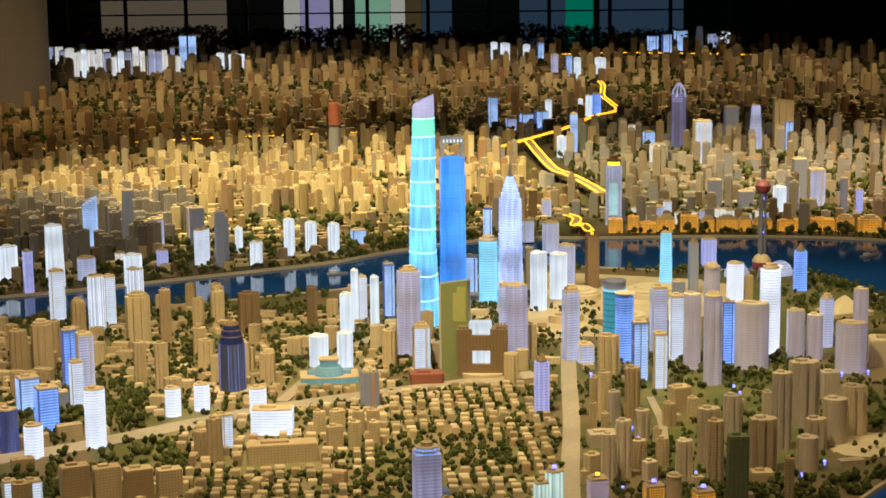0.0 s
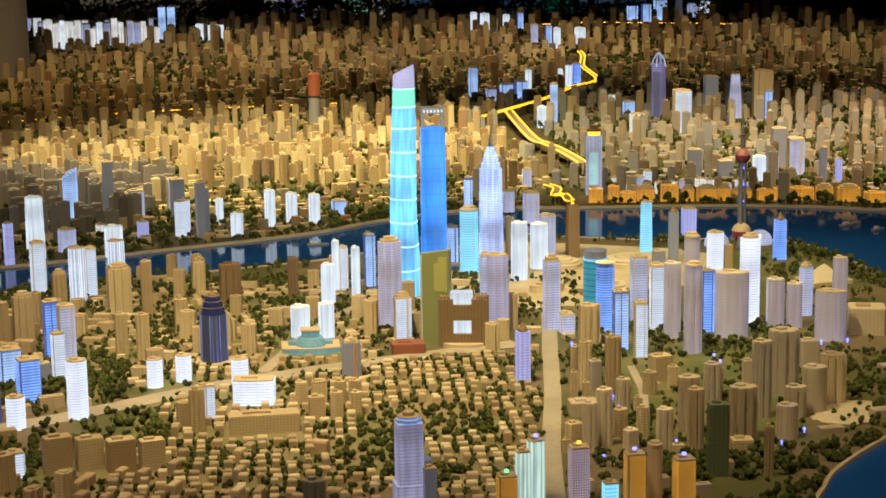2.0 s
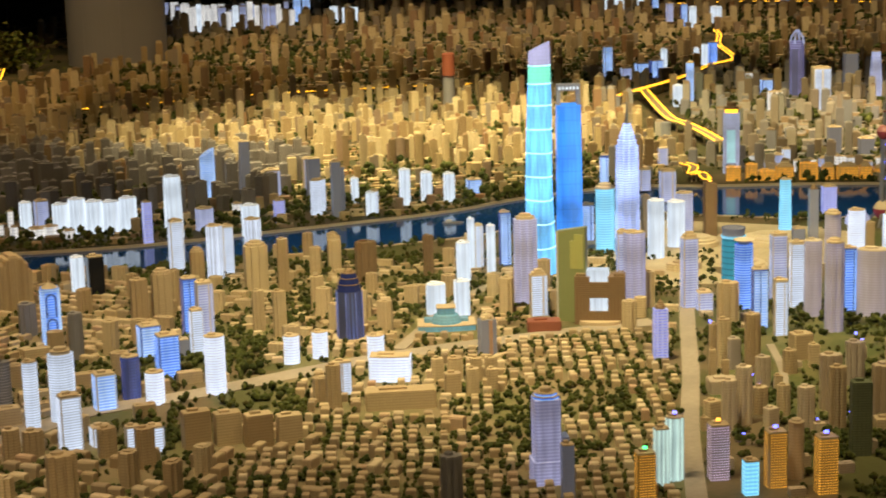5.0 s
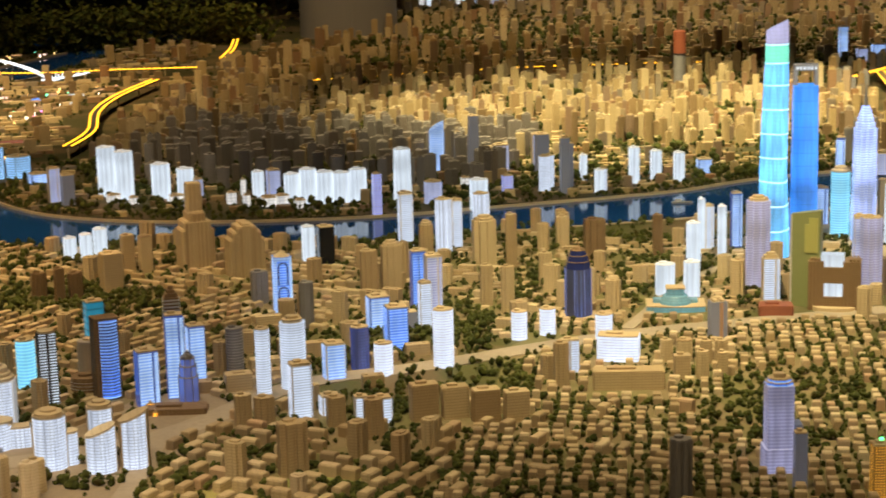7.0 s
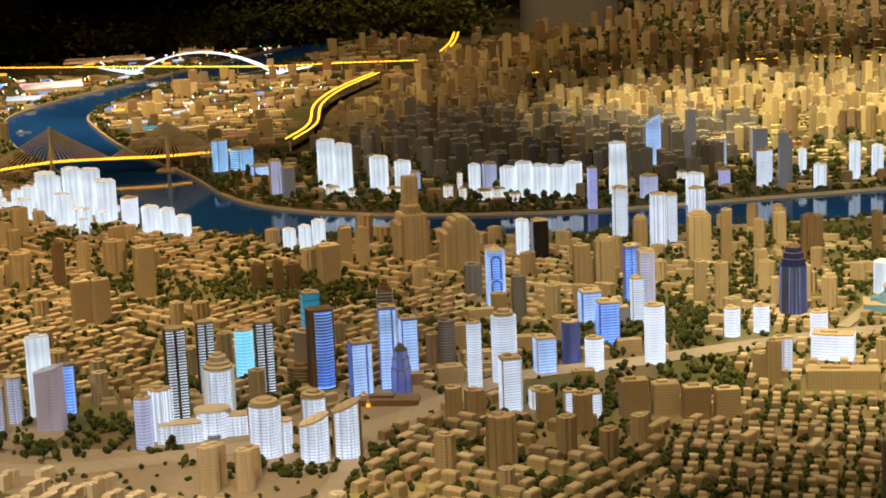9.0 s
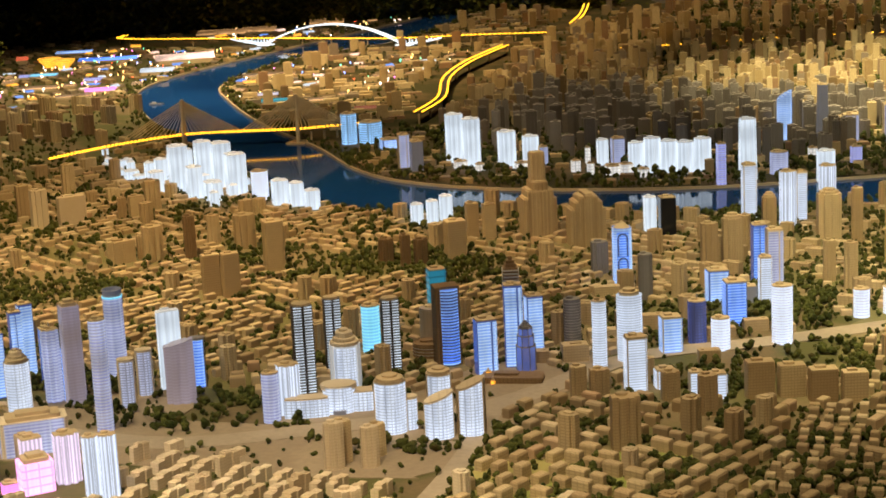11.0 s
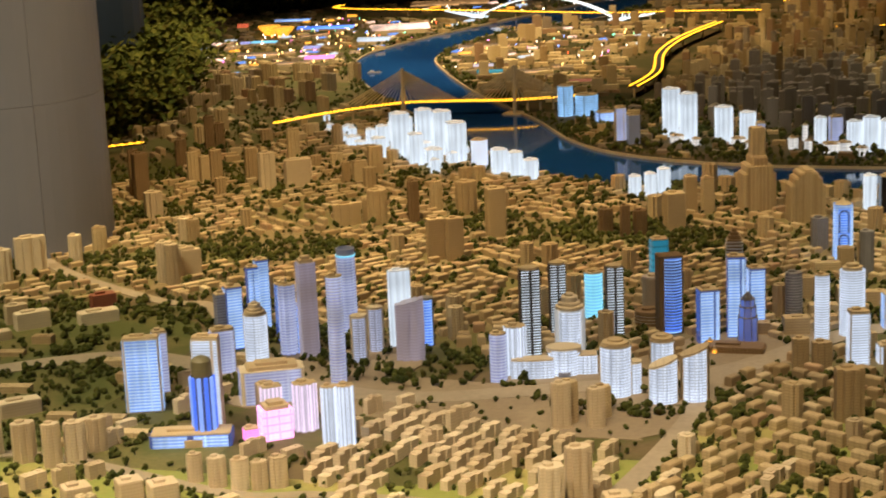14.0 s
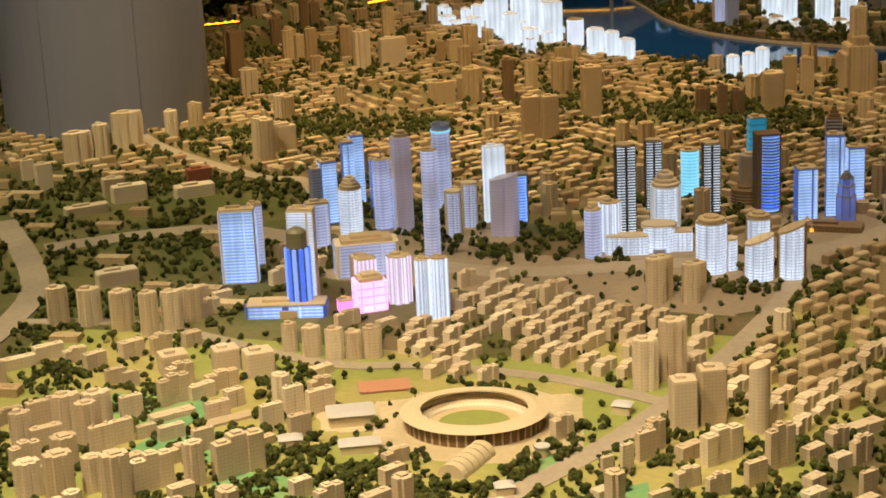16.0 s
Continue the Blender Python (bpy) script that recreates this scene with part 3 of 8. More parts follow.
# ---- lit and special towers ----
LOOKS = {
    "white": (WHITE, "lit_tower", "white model tower lit from inside, banded floors"),
    "plainwhite": (WHITE_PLAIN, "lit_tower", "plain white model tower glowing from inside"),
    "silver": (SILVER, "lit_tower", "silvery lilac model tower, softly lit from inside"),
    "blue": (BLUE, "lit_tower", "bright blue model tower lit from inside"),
    "pale": (PALE, "lit_tower", "pale blue model tower lit from inside"),
    "cyan": (CYAN, "lit_tower", "cyan model tower glowing from inside"),
    "dimlit": (DIMLIT, "lit_tower", "grey-mauve model tower with faint lilac floors"),
    "farwhite": (FAR_WHITE, "lit_tower", "cream white model tower, dimly lit from inside"),
    "black": (BLACK_GLASS, "office_tower", "black glass model tower"),
    "lattice": (LATTICE_PALE, "lit_tower", "round pale blue model tower with a lattice skin"),
    "teal": (TEAL, "office_tower", "dark teal glass model tower"),
    "violet": (VIOLET, "lit_tower", "violet model tower, softly lit from inside"),
    "pink": (PINK, "lit_block", "glaring pink model block lit from inside"),
    "amberwin": (AMBER_WINDOWS, "lit_tower", "tan model tower with amber lit windows"),
    "lilacwin": (LILAC_WINDOWS, "lit_tower", "tan model tower with lilac lit windows"),
    "greenwhite": (GREEN_WHITE, "lit_tower", "greenish white model tower lit from inside"),
    "hotpink": (HOT_PINK, "lit_block", "glaring pinkish white model block lit from inside"),
    "rosy": (ROSY, "lit_tower", "rosy white model tower lit from inside"),
    "dusk": (MAUVE, "apartment_tower", "grey-tan unlit model tower with engraved floors"),
    "moss": (MOSS, "office_tower", "moss green model slab with fine floor lines"),
    "lilac": (LILAC_LIT, "lit_tower", "lilac-grey model tower, faintly lit from inside"),
    "orange": (ORANGE, "lit_tower", "small amber lamp beside a dark podium"),
    "navy": (NAVY, "office_tower", "dark blue glass model tower"),
    "glass": (GREY_GLASS, "office_tower", "grey glass model tower"),
    "beige": (BEIGE, "apartment_tower", "tan unlit model tower with engraved floors"),
    "cream": (CREAM, "apartment_tower", "cream unlit model apartment tower with engraved floors"),
    "brown": (BROWN, "apartment_tower", "brown unlit model tower with engraved floors"),
    "grey": (GREYB, "office_tower", "grey unlit model tower"),
    "red": (REDB, "office_tower", "brick red model tower"),
    "amber": (AMBER, "stone_block", "model stone block glowing amber in place of floodlight"),
}


def tower(x, y, w, d, h, rot, shape, look_name, cap="flat", slabs=0, top=1.0, slant=0.0, mast=0.0, podium=0.0, step=0.0, group="", lamp=None):
    material, name, label = LOOKS[look_name]
    if slabs and look_name == "white":
        material = WHITE_BARE
    root = thing(name, x, y, 0.0, rot, label + {"dome": " under a dome", "cone": " under pointed roof", "block": " with roof block"}.get(cap, ""), "model building", group)
    OCC.append((x, y, max(w, d) * 0.55))
    pts = outline(shape, w, d)
    z0 = 0.0
    if podium:
        bm = bmesh.new()
        prism(bm, outline("box", w * podium, d * podium), 0.0, 0.022)
        part("podium", bm, CAP, root, "low tan base")
        z0 = 0.022
    bm = bmesh.new()
    prism(bm, pts, z0, h * step if step else h, top, slant)
    lit = material not in (BEIGE, CREAM, BROWN, GREYB, REDB, AMBER, MAUVE, MOSS)
    body = part("body", bm, material, root)
    if step:
        for k, z, tall in ((0.8, h * step, h * (1 + step) / 2), (0.58, h * (1 + step) / 2, h)):
            bm = bmesh.new()
            prism(bm, grown(pts, k), z, tall)
            part("setback_tier", bm, material, root)
    pick = int(abs(x) * 1000) % 7
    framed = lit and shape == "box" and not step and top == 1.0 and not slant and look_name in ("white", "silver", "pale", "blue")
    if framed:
        # a cream board body, or a blue one side-shaded by a dimmer glow, carries lit faces
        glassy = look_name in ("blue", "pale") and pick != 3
        body.data.materials[0] = DIM_SIDE_GLASS if glassy else CREAM
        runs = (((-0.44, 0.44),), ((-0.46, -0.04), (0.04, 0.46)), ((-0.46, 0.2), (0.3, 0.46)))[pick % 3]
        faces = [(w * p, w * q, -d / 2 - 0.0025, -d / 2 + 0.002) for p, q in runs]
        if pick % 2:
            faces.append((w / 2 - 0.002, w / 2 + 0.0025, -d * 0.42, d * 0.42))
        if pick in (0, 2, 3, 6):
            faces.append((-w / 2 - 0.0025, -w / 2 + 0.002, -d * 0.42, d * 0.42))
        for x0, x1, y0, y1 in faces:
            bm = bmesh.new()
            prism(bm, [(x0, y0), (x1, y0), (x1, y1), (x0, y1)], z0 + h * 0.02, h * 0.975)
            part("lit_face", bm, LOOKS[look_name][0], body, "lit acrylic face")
    elif shape == "notch" and look_name == "white":
        body.data.materials[0] = WHITE_FLUTED
    if slabs and not framed:
        bm = bmesh.new()
        n = max(3, int(h / slabs))
        for i in range(1, n):
            z = z0 + (h - z0 - abs(slant)) * i / n
            k = 1 + (top - 1) * i / n
            prism(bm, grown(pts, k * 1.014), z, z + (h - z0) / n * 0.15)
        part("floor_banding", bm, DARK_SLAB if look_name in ("glass", "navy") else SLAB, body, "thin floor edges")["kind"] = "stuff"
    cap_m = CREAM if look_name == "dimlit" else WHITE_ROOF if look_name == "plainwhite" else CAP if lit else material
    if cap == "flat" and not slant:
        k = 0.58 if step else top
        bm = bmesh.new()
        prism(bm, grown(pts, k * 0.97), h, h + 0.005)
        roof = part("roof", bm, cap_m, root)
        bm = bmesh.new()
        prism(bm, [(px - 0.1 * w, py + 0.06 * d) for px, py in grown(pts, k * 0.4)], h + 0.005, h + 0.014)
        part("stair_head", bm, cap_m, roof)
    elif cap == "block":
        bm = bmesh.new()
        prism(bm, grown(pts, 0.8 * top), h, h + 0.014)
        roof = part("roof", bm, CAP, root)
        bm = bmesh.new()
        prism(bm, grown(pts, 0.5 * top), h + 0.014, h + 0.026)
        part("stair_head", bm, CAP, roof)
    elif cap == "dome":
        bm = bmesh.new()
        r = w / 2 * top
        lathe(bm, [(r * 1.02, h), (r * 1.0, h + r * 0.2), (r * 0.7, h + r * 0.3), (r * 0.66, h + r * 0.5), (r * 0.3, h + r * 0.62), (r * 0.1, h + r * 0.65)])
        part("dome", bm, CAP, root, "low tan stepped dome")
    elif cap == "saucer":
        bm = bmesh.new()
        r = w / 2 * top
        lathe(bm, [(r * 0.6, h), (r * 0.62, h + r * 0.16), (r * 1.12, h + r * 0.42), (r * 1.14, h + r * 0.5), (r * 0.5, h + r * 0.56)], 20)
        part("saucer", bm, CREAM, root, "flared cream saucer roof")
    elif cap == "crown":
        bm = bmesh.new()
        lathe(bm, [(w * 0.47, h), (w * 0.47, h + w * 0.3), (w * 0.5, h + w * 0.3), (w * 0.5, h + w * 0.38), (w * 0.44, h + w * 0.38), (w * 0.42, h + w * 0.1)], 20)
        part("crown", bm, GREY_GLASS, root, "dark open glass crown")
        bm = bmesh.new()
        lathe(bm, [(w * 0.51, h - w * 0.05), (w * 0.52, h + w * 0.05), (w * 0.46, h + w * 0.05)], 20)
        part("crown_light", bm, CYAN, root, "bright cyan band")
    elif cap == "ring":
        bm = bmesh.new()
        prism(bm, grown(pts, 0.9), h, h + 0.018)
        part("crown_light", bm, BLUE, root, "bright blue lit ring")
        bm = bmesh.new()
        prism(bm, grown(pts, 0.94), h + 0.018, h + 0.024)
        prism(bm, grown(pts, 0.5), h + 0.024, h + 0.034)
        part("roof", bm, CAP, root)
    elif cap == "cone":
        bm = bmesh.new()
        r = w / 2 * top
        lathe(bm, [(r * 0.8, h), (r * 0.85, h + r * 0.2), (r * 0.05, h + r * 1.5)], 8)
        part("spire", bm, BROWN, root, "brown pointed roof")
    if lamp:
        bm = bmesh.new()
        prism(bm, grown(pts, 0.2), h + 0.013, h + 0.022)
        part("roof_lamp", bm, lamp, body, "small coloured roof lamp")
    if mast:
        bm = bmesh.new()
        tube(bm, [(0, 0, h), (0, 0, h + mast)], 0.0035)
        part("mast", bm, STEEL, body)
    return root


def ringed_tower(x, y, w, h, rot):
    """A grey-mauve shaft on a broader base, with two blue lit rings under a drum."""
    root = thing("lit_tower", x, y, 0, rot, "grey-mauve model tower crowned by two blue lit rings", "model building")
    OCC.append((x, y, w * 0.7))
    bm = bmesh.new()
    prism(bm, outline("box", w * 1.18, w * 1.1), 0, h * 0.26)
    part("base", bm, LILAC_LIT, root)
    bm = bmesh.new()
    prism(bm, outline("box", w * 1.0, w * 0.96), h * 0.26, h * 0.93)
    shaft = part("shaft", bm, LILAC_LIT, root)
    for z, k in ((0.93, 1.0), (0.965, 0.86)):
        bm = bmesh.new()
        prism(bm, grown(outline("hex", w * 1.06, w), k), h * z, h * (z + 0.025))
        part("crown_light", bm, BLUE, shaft, "bright blue lit ring")
        bm = bmesh.new()
        prism(bm, grown(outline("hex", w * 1.06, w), k + 0.03), h * (z + 0.025), h * (z + 0.035))
        part("ledge", bm, CAP, shaft)
    bm = bmesh.new()
    prism(bm, grown(outline("hex", w * 1.06, w), 0.45), h, h + 0.014)
    part("drum", bm, CAP, root)
    bm = bmesh.new()
    prism(bm, [(px + w * 0.72, py + w * 0.1) for px, py in outline("box", w * 0.3, w * 0.7)], 0, h * 0.5)
    part("wing", bm, GREY_GLASS, root, "grey glass side wing")


def tall_twisted_tower(x, y, h, r):
    """The tallest tower: a rounded triangle that tapers and turns in nine lit zones parted by bright bands."""
    root = thing("lit_tower", x, y, 0, 0, "tallest cyan model tower, twisting and tapering, lit from inside", "model building")
    OCC.append((x, y, r * 1.3))

    def ring(k):
        a0 = radians(20 + 110 * k)
        s = r * (1.0 - 0.30 * k ** 1.1)
        pts = []
        for i in range(30):
            a = TAU * i / 30
            q = s * (1 + 0.10 * math.cos(3 * a)) * (0.93 if i == 0 else 1.0)
            pts.append((q * math.cos(a + a0), q * math.sin(a + a0)))
        return pts

    def skin(name, k0, k1, material, label, tip=0.0):
        bm = bmesh.new()
        rows = []
        for i in range(7):
            k = k0 + (k1 - k0) * i / 6
            bulge = 1 + 0.03 * math.sin(math.pi * i / 6)
            rows.append([bm.verts.new((px * bulge, py * bulge, h * k + (tip * (px / r) * (i / 6) ** 2))) for px, py in ring(k)])
        for a, b in zip(rows, rows[1:]):
            for i in range(30):
                bm.faces.new((a[i], a[(i + 1) % 30], b[(i + 1) % 30], b[i]))
        bm.faces.new(rows[0][::-1])
        bm.faces.new(rows[-1])
        part(name, bm, material, root, label)

    cuts = [0.0, 0.115, 0.22, 0.32, 0.42, 0.52, 0.62, 0.72, 0.81, 0.885, 0.96]
    for i in range(10):
        material, lab = (TOWER_SKIN, "cyan glowing zone") if i < 8 else (TOWER_GREEN, "green glowing zone") if i == 8 else (TOWER_TOP, "lilac slanted crown")
        skin("zone" if i < 9 else "crown", cuts[i], cuts[i + 1], material, lab, 0.04 if i == 9 else 0)
        if i < 9:
            bm = bmesh.new()
            prism(bm, grown(ring(cuts[i + 1]), 1.045), h * cuts[i + 1] - 0.003, h * cuts[i + 1] + 0.004)
            part("band", bm, BAND, root, "bright ring between two zones")


def opening_tower(x, y, h, w, rot):
    """A tall blade with a trapezoid opening near its top."""
    root = thing("lit_tower", x, y, 0, rot, "tall deep blue model tower with an opening at its top", "model building")
    OCC.append((x, y, w * 0.7))
    a = w / 2
    bm = bmesh.new()
    prism(bm, outline("box", w, w * 0.95), 0, h * 0.885, 0.93)
    part("body", bm, DEEP_BLUE, root)
    for s in (-1, 1):
        bm = bmesh.new()
        bm2 = [(s * a * 0.93, -a * 0.5), (s * a * 0.93, a * 0.5), (s * a * 0.66, a * 0.5), (s * a * 0.66, -a * 0.5)]
        prism(bm, bm2 if s > 0 else bm2[::-1], h * 0.885, h * 0.965)
        part("cheek", bm, GREY_GLASS, root, "grey cheek beside the opening")
    bm = bmesh.new()
    prism(bm, outline("box", w * 0.93, w * 0.52), h * 0.965, h)
    part("lintel", bm, GREY_GLASS, root, "grey bar over the opening")
    bm = bmesh.new()
    for i in range(6):
        prism(bm, [(px - a * 0.7 + i * a * 0.28, py - w * 0.27) for px, py in outline("box", w * 0.07, 0.006)], h * 0.972, h * 0.988)
    part("crown_light", bm, WHITE_PLAIN, root, "row of small white lights")


def tiered_pagoda_tower(x, y, h, w, rot):
    """A stepped tower whose tiers shorten upwards, with a spire."""
    root = thing("lit_tower", x, y, 0, rot, "silver lilac tiered model tower with a spire, lit from inside", "model building")
    OCC.append((x, y, w * 0.7))
    z, k, tall = 0.0, 1.0, h * 0.15
    zs = []
    while tall > h * 0.012 and z < h * 0.88:
        bm = bmesh.new()
        pts = grown(outline("notch", w, w), k)
        prism(bm, pts, z, z + tall * 0.97, 1.02)
        prism(bm, grown(pts, 1.06), z + tall * 0.97, z + tall)
        part("tier", bm, PAGODA_GLASS, root)
        z += tall
        tall *= 0.83
        k *= 0.985 if z < h * 0.66 else 0.84
    bm = bmesh.new()
    lathe(bm, [(w * k * 0.3, z), (w * k * 0.2, z + (h - z) * 0.3), (0.004, z + (h - z) * 0.5), (0.0015, h)], 8)
    part("spire", bm, STEEL, root)


def ball_tower(x, y):
    """Three columns, a big low sphere, a high sphere and a mast."""
    root = thing("ball_tower", x, y, 0, 10, "television tower model with dark red spheres and a grey mast", "model building")
    OCC.append((x, y, 0.16))
    for i in range(3):
        a = TAU * i / 3
        bm = bmesh.new()
        tube(bm, [(0.018 * math.cos(a), 0.018 * math.sin(a), 0.0), (0.018 * math.cos(a), 0.018 * math.sin(a), 0.58)], 0.009, 10)
        part("column", bm, STEEL, root)
        bm = bmesh.new()
        tube(bm, [(0.13 * math.cos(a), 0.13 * math.sin(a), 0), (0.02 * math.cos(a), 0.02 * math.sin(a), 0.09)], 0.008, 8)
        part("strut", bm, STEEL, root)

    def ball(z, r, name, label, lower=RED_BALL, upper=CAP):
        for nm, k0, k1, m in ((name, -90, 10, lower), ("shell", 10, 90, upper)):
            bm = bmesh.new()
            lathe(bm, [(max(0.001, r * math.cos(radians(k0 + (k1 - k0) * i / 8))), z + r * math.sin(radians(k0 + (k1 - k0) * i / 8))) for i in range(9)], 20)
            part(nm, bm, m, root, label)

    ball(0.085, 0.058, "sphere", "large sphere, dark red below and pale above")
    ball(0.545, 0.046, "sphere", "high sphere, dark red below and pink above", RED_BALL, plain("pink_sphere_shell", (0.55, 0.22, 0.2), 0.3))
    ball(0.67, 0.014, "sphere", "small top sphere")
    for i, col in enumerate((BLUE_LED, RED_BALL, BLUE_LED, RED_BALL, BLUE_LED)):
        bm = bmesh.new()
        lathe(bm, [(0.001, 0.26 + i * 0.05), (0.012, 0.272 + i * 0.05), (0.001, 0.284 + i * 0.05)], 10)
        part("sphere", bm, col, root, "small ball between the columns")
    bm = bmesh.new()
    lathe(bm, [(0.014, 0.58), (0.012, 0.72), (0.005, 0.73), (0.0015, 0.93)], 10)
    part("mast", bm, STEEL, root)
    for dx in (-0.16, 0.16):
        bm = bmesh.new()
        lathe(bm, [(0.075 * math.cos(radians(k)) + 0.0005, 0.01 + 0.075 * math.sin(radians(k))) for k in (-8, 10, 30, 50, 70, 88)], 18, dx * 0.85, 0.05)
        part("dome", bm, SILVER, root, "grey ball hall at its foot")


def slab_with_gold(x, y, w, d, h, rot):
    root = thing("office_tower", x, y, 0, rot, "olive green slab tower with gold panels", "model building")
    OCC.append((x, y, w * 0.6))
    olive = plain("olive_facade", (0.25, 0.27, 0.11), 0.4)
    bm = bmesh.new()
    prism(bm, outline("box", w, d), 0, h, 1.0, 0.012)
    part("body", bm, olive, root)
    bm = bmesh.new()
    prism(bm, [(-w * 0.02, -d / 2 - 0.004), (w * 0.42, -d / 2 - 0.004), (w * 0.42, -d / 2 + 0.002), (-w * 0.02, -d / 2 + 0.002)], h * 0.58, h * 0.88)
    part("panel", bm, GOLD, root, "plain gold panel")
    bm = bmesh.new()
    prism(bm, [(w * 0.12, -d / 2 - 0.004), (w * 0.42, -d / 2 - 0.004), (w * 0.42, -d / 2 + 0.002), (w * 0.12, -d / 2 + 0.002)], h * 0.88, h * 0.95)
    part("panel", bm, GOLD, root, "plain gold panel")
    bm = bmesh.new()
    prism(bm, [(-w * 0.5, -d / 2 - 0.004), (-w * 0.44, -d / 2 - 0.004), (-w * 0.44, -d / 2 + 0.002), (-w * 0.5, -d / 2 + 0.002)], 0.01, h * 0.97)
    part("edge_strip", bm, SLAB, root, "pale edge strip")


def gate_block(x, y, w, d, h, rot):
    """A brown block with a square lit hole through it and a lit box on its roof."""
    root = thing("office_block", x, y, 0, rot, "brown gate-shaped model block with a square lit opening", "model building")
    OCC.append((x, y, w * 0.6))
    bm = bmesh.new()
    a, b = w / 2, d / 2
    for x0, x1, z0, z1 in ((-a, -w * 0.2, 0, h), (w * 0.16, a, 0, h), (-w * 0.2, w * 0.16, 0, h * 0.27), (-w * 0.2, w * 0.16, h * 0.56, h * 0.88)):
        prism(bm, [(x0, -b), (x1, -b), (x1, b), (x0, b)], z0, z1)
    part("body", bm, BROWN, root)
    bm = bmesh.new()
    prism(bm, [(-w * 0.2, -b * 0.7), (w * 0.16, -b * 0.7), (w * 0.16, b * 0.7), (-w * 0.2, b * 0.7)], h * 0.275, h * 0.555)
    part("opening_light", bm, WHITE_PLAIN, root, "white lit opening")
    bm = bmesh.new()
    prism(bm, [(px - 0.01, py) for px, py in outline("box", w * 0.44, d * 0.7)], h * 0.885, h * 1.12)
    part("roof_box", bm, WHITE_PLAIN, root, "white lit box on the roof")
    for s in (-1, 1):
        bm = bmesh.new()
        for i in range(3):
            prism(bm, [(px + s * w * (0.3 + 0.07 * i), py) for px, py in outline("box", w * 0.05, d * 0.8)], h, h + 0.012)
        part("parapet", bm, BROWN, root)
    bm = bmesh.new()
    prism(bm, [(px, py - d * 0.5) for px, py in outline("cyl", w * 0.8, d * 0.9)], 0, 0.02)
    part("podium", bm, CAP, root, "curved tan steps")


def pronged_tower(x, y, h, w):
    root = thing("lit_tower", x, y, 0, 20, "lilac lattice model tower with claw-like prongs", "model building")
    OCC.append((x, y, w * 0.6))
    bm = bmesh.new()
    prism(bm, outline("hex", w, w), 0, h * 0.72)
    prism(bm, [(px * math.cos(0.78) - py * math.sin(0.78), px * math.sin(0.78) + py * math.cos(0.78)) for px, py in outline("box", w * 0.8, w * 0.8)], h * 0.72, h * 0.84)
    part("body", bm, LATTICE, root)
    for i in range(4):
        a = TAU * i / 4 + 0.78
        bm = bmesh.new()
        tube(bm, [(w * 0.5 * math.cos(a), w * 0.5 * math.sin(a), h * 0.8), (w * 0.4 * math.cos(a), w * 0.4 * math.sin(a), h * 0.9), (w * 0.06 * math.cos(a), w * 0.06 * math.sin(a), h)], 0.008, 5)
        part("prong", bm, SILVER, root)


def chimney_tower(x, y, h, w):
    root = thing("round_tower", x, y, 0, 0, "slender grey round model tower with a lit red top drum", "model building")
    OCC.append((x, y, w))
    bm = bmesh.new()
    lathe(bm, [(w * 0.5, 0), (w * 0.5, h * 0.62)], 16)
    part("shaft", bm, GREYB, root)
    bm = bmesh.new()
    lathe(bm, [(w * 0.56, h * 0.62), (w * 0.56, h * 0.64)], 16)
    part("collar", bm, DARK, root)
    bm = bmesh.new()
    lathe(bm, [(w * 0.52, h * 0.64), (w * 0.52, h * 0.98), (w * 0.4, h)], 16)
    part("drum", bm, REDLIT, root, "glowing brick red drum")


def arched_tower(x, y, w, d, h, rot):
    """Blue slab with an arched recess under a tan crown."""
    root = thing("lit_tower", x, y, 0, rot, "blue model tower with arched recesses and a tan crown", "model building")
    OCC.append((x, y, w * 0.6))
    bm = bmesh.new()
    prism(bm, outline("box", w * 0.86, d * 0.86), 0, h * 0.93)
    part("body", bm, BLUE, root)
    for s in (-1, 1):
        for q in (-1, 1):
            bm = bmesh.new()
            prism(bm, [(px + s * w * 0.42, py + q * d * 0.42) for px, py in outline("box", w * 0.16, d * 0.16)], 0, h * 0.9)
            part("corner_pier", bm, PALE, root)
    bm = bmesh.new()
    prism(bm, outline("box", w, d), h * 0.9, h * 0.96)
    part("crown_block", bm, PALE, root)
    for z, i in ((0.78, 0), (0.36, 1)):
        bm = bmesh.new()
        arc = [(w * 0.26 * math.cos(radians(k)), h * z + w * 0.26 * math.sin(radians(k))) for k in range(0, 181, 20)]
        tube(bm, [(w * 0.26, -d * 0.45, h * (z - 0.3))] + [(ax, -d * 0.45, az) for ax, az in arc] + [(-w * 0.26, -d * 0.45, h * (z - 0.3))], 0.004, 5)
        part("arch", bm, NAVY, root, "dark arched frame")
    bm = bmesh.new()
    lathe(bm, [(w * 0.5, h * 0.96), (w * 0.3, h * 1.0), (w * 0.12, h * 1.04), (0.002, h * 1.08)], 8)
    part("roof", bm, CAP, root, "tan hipped crown")


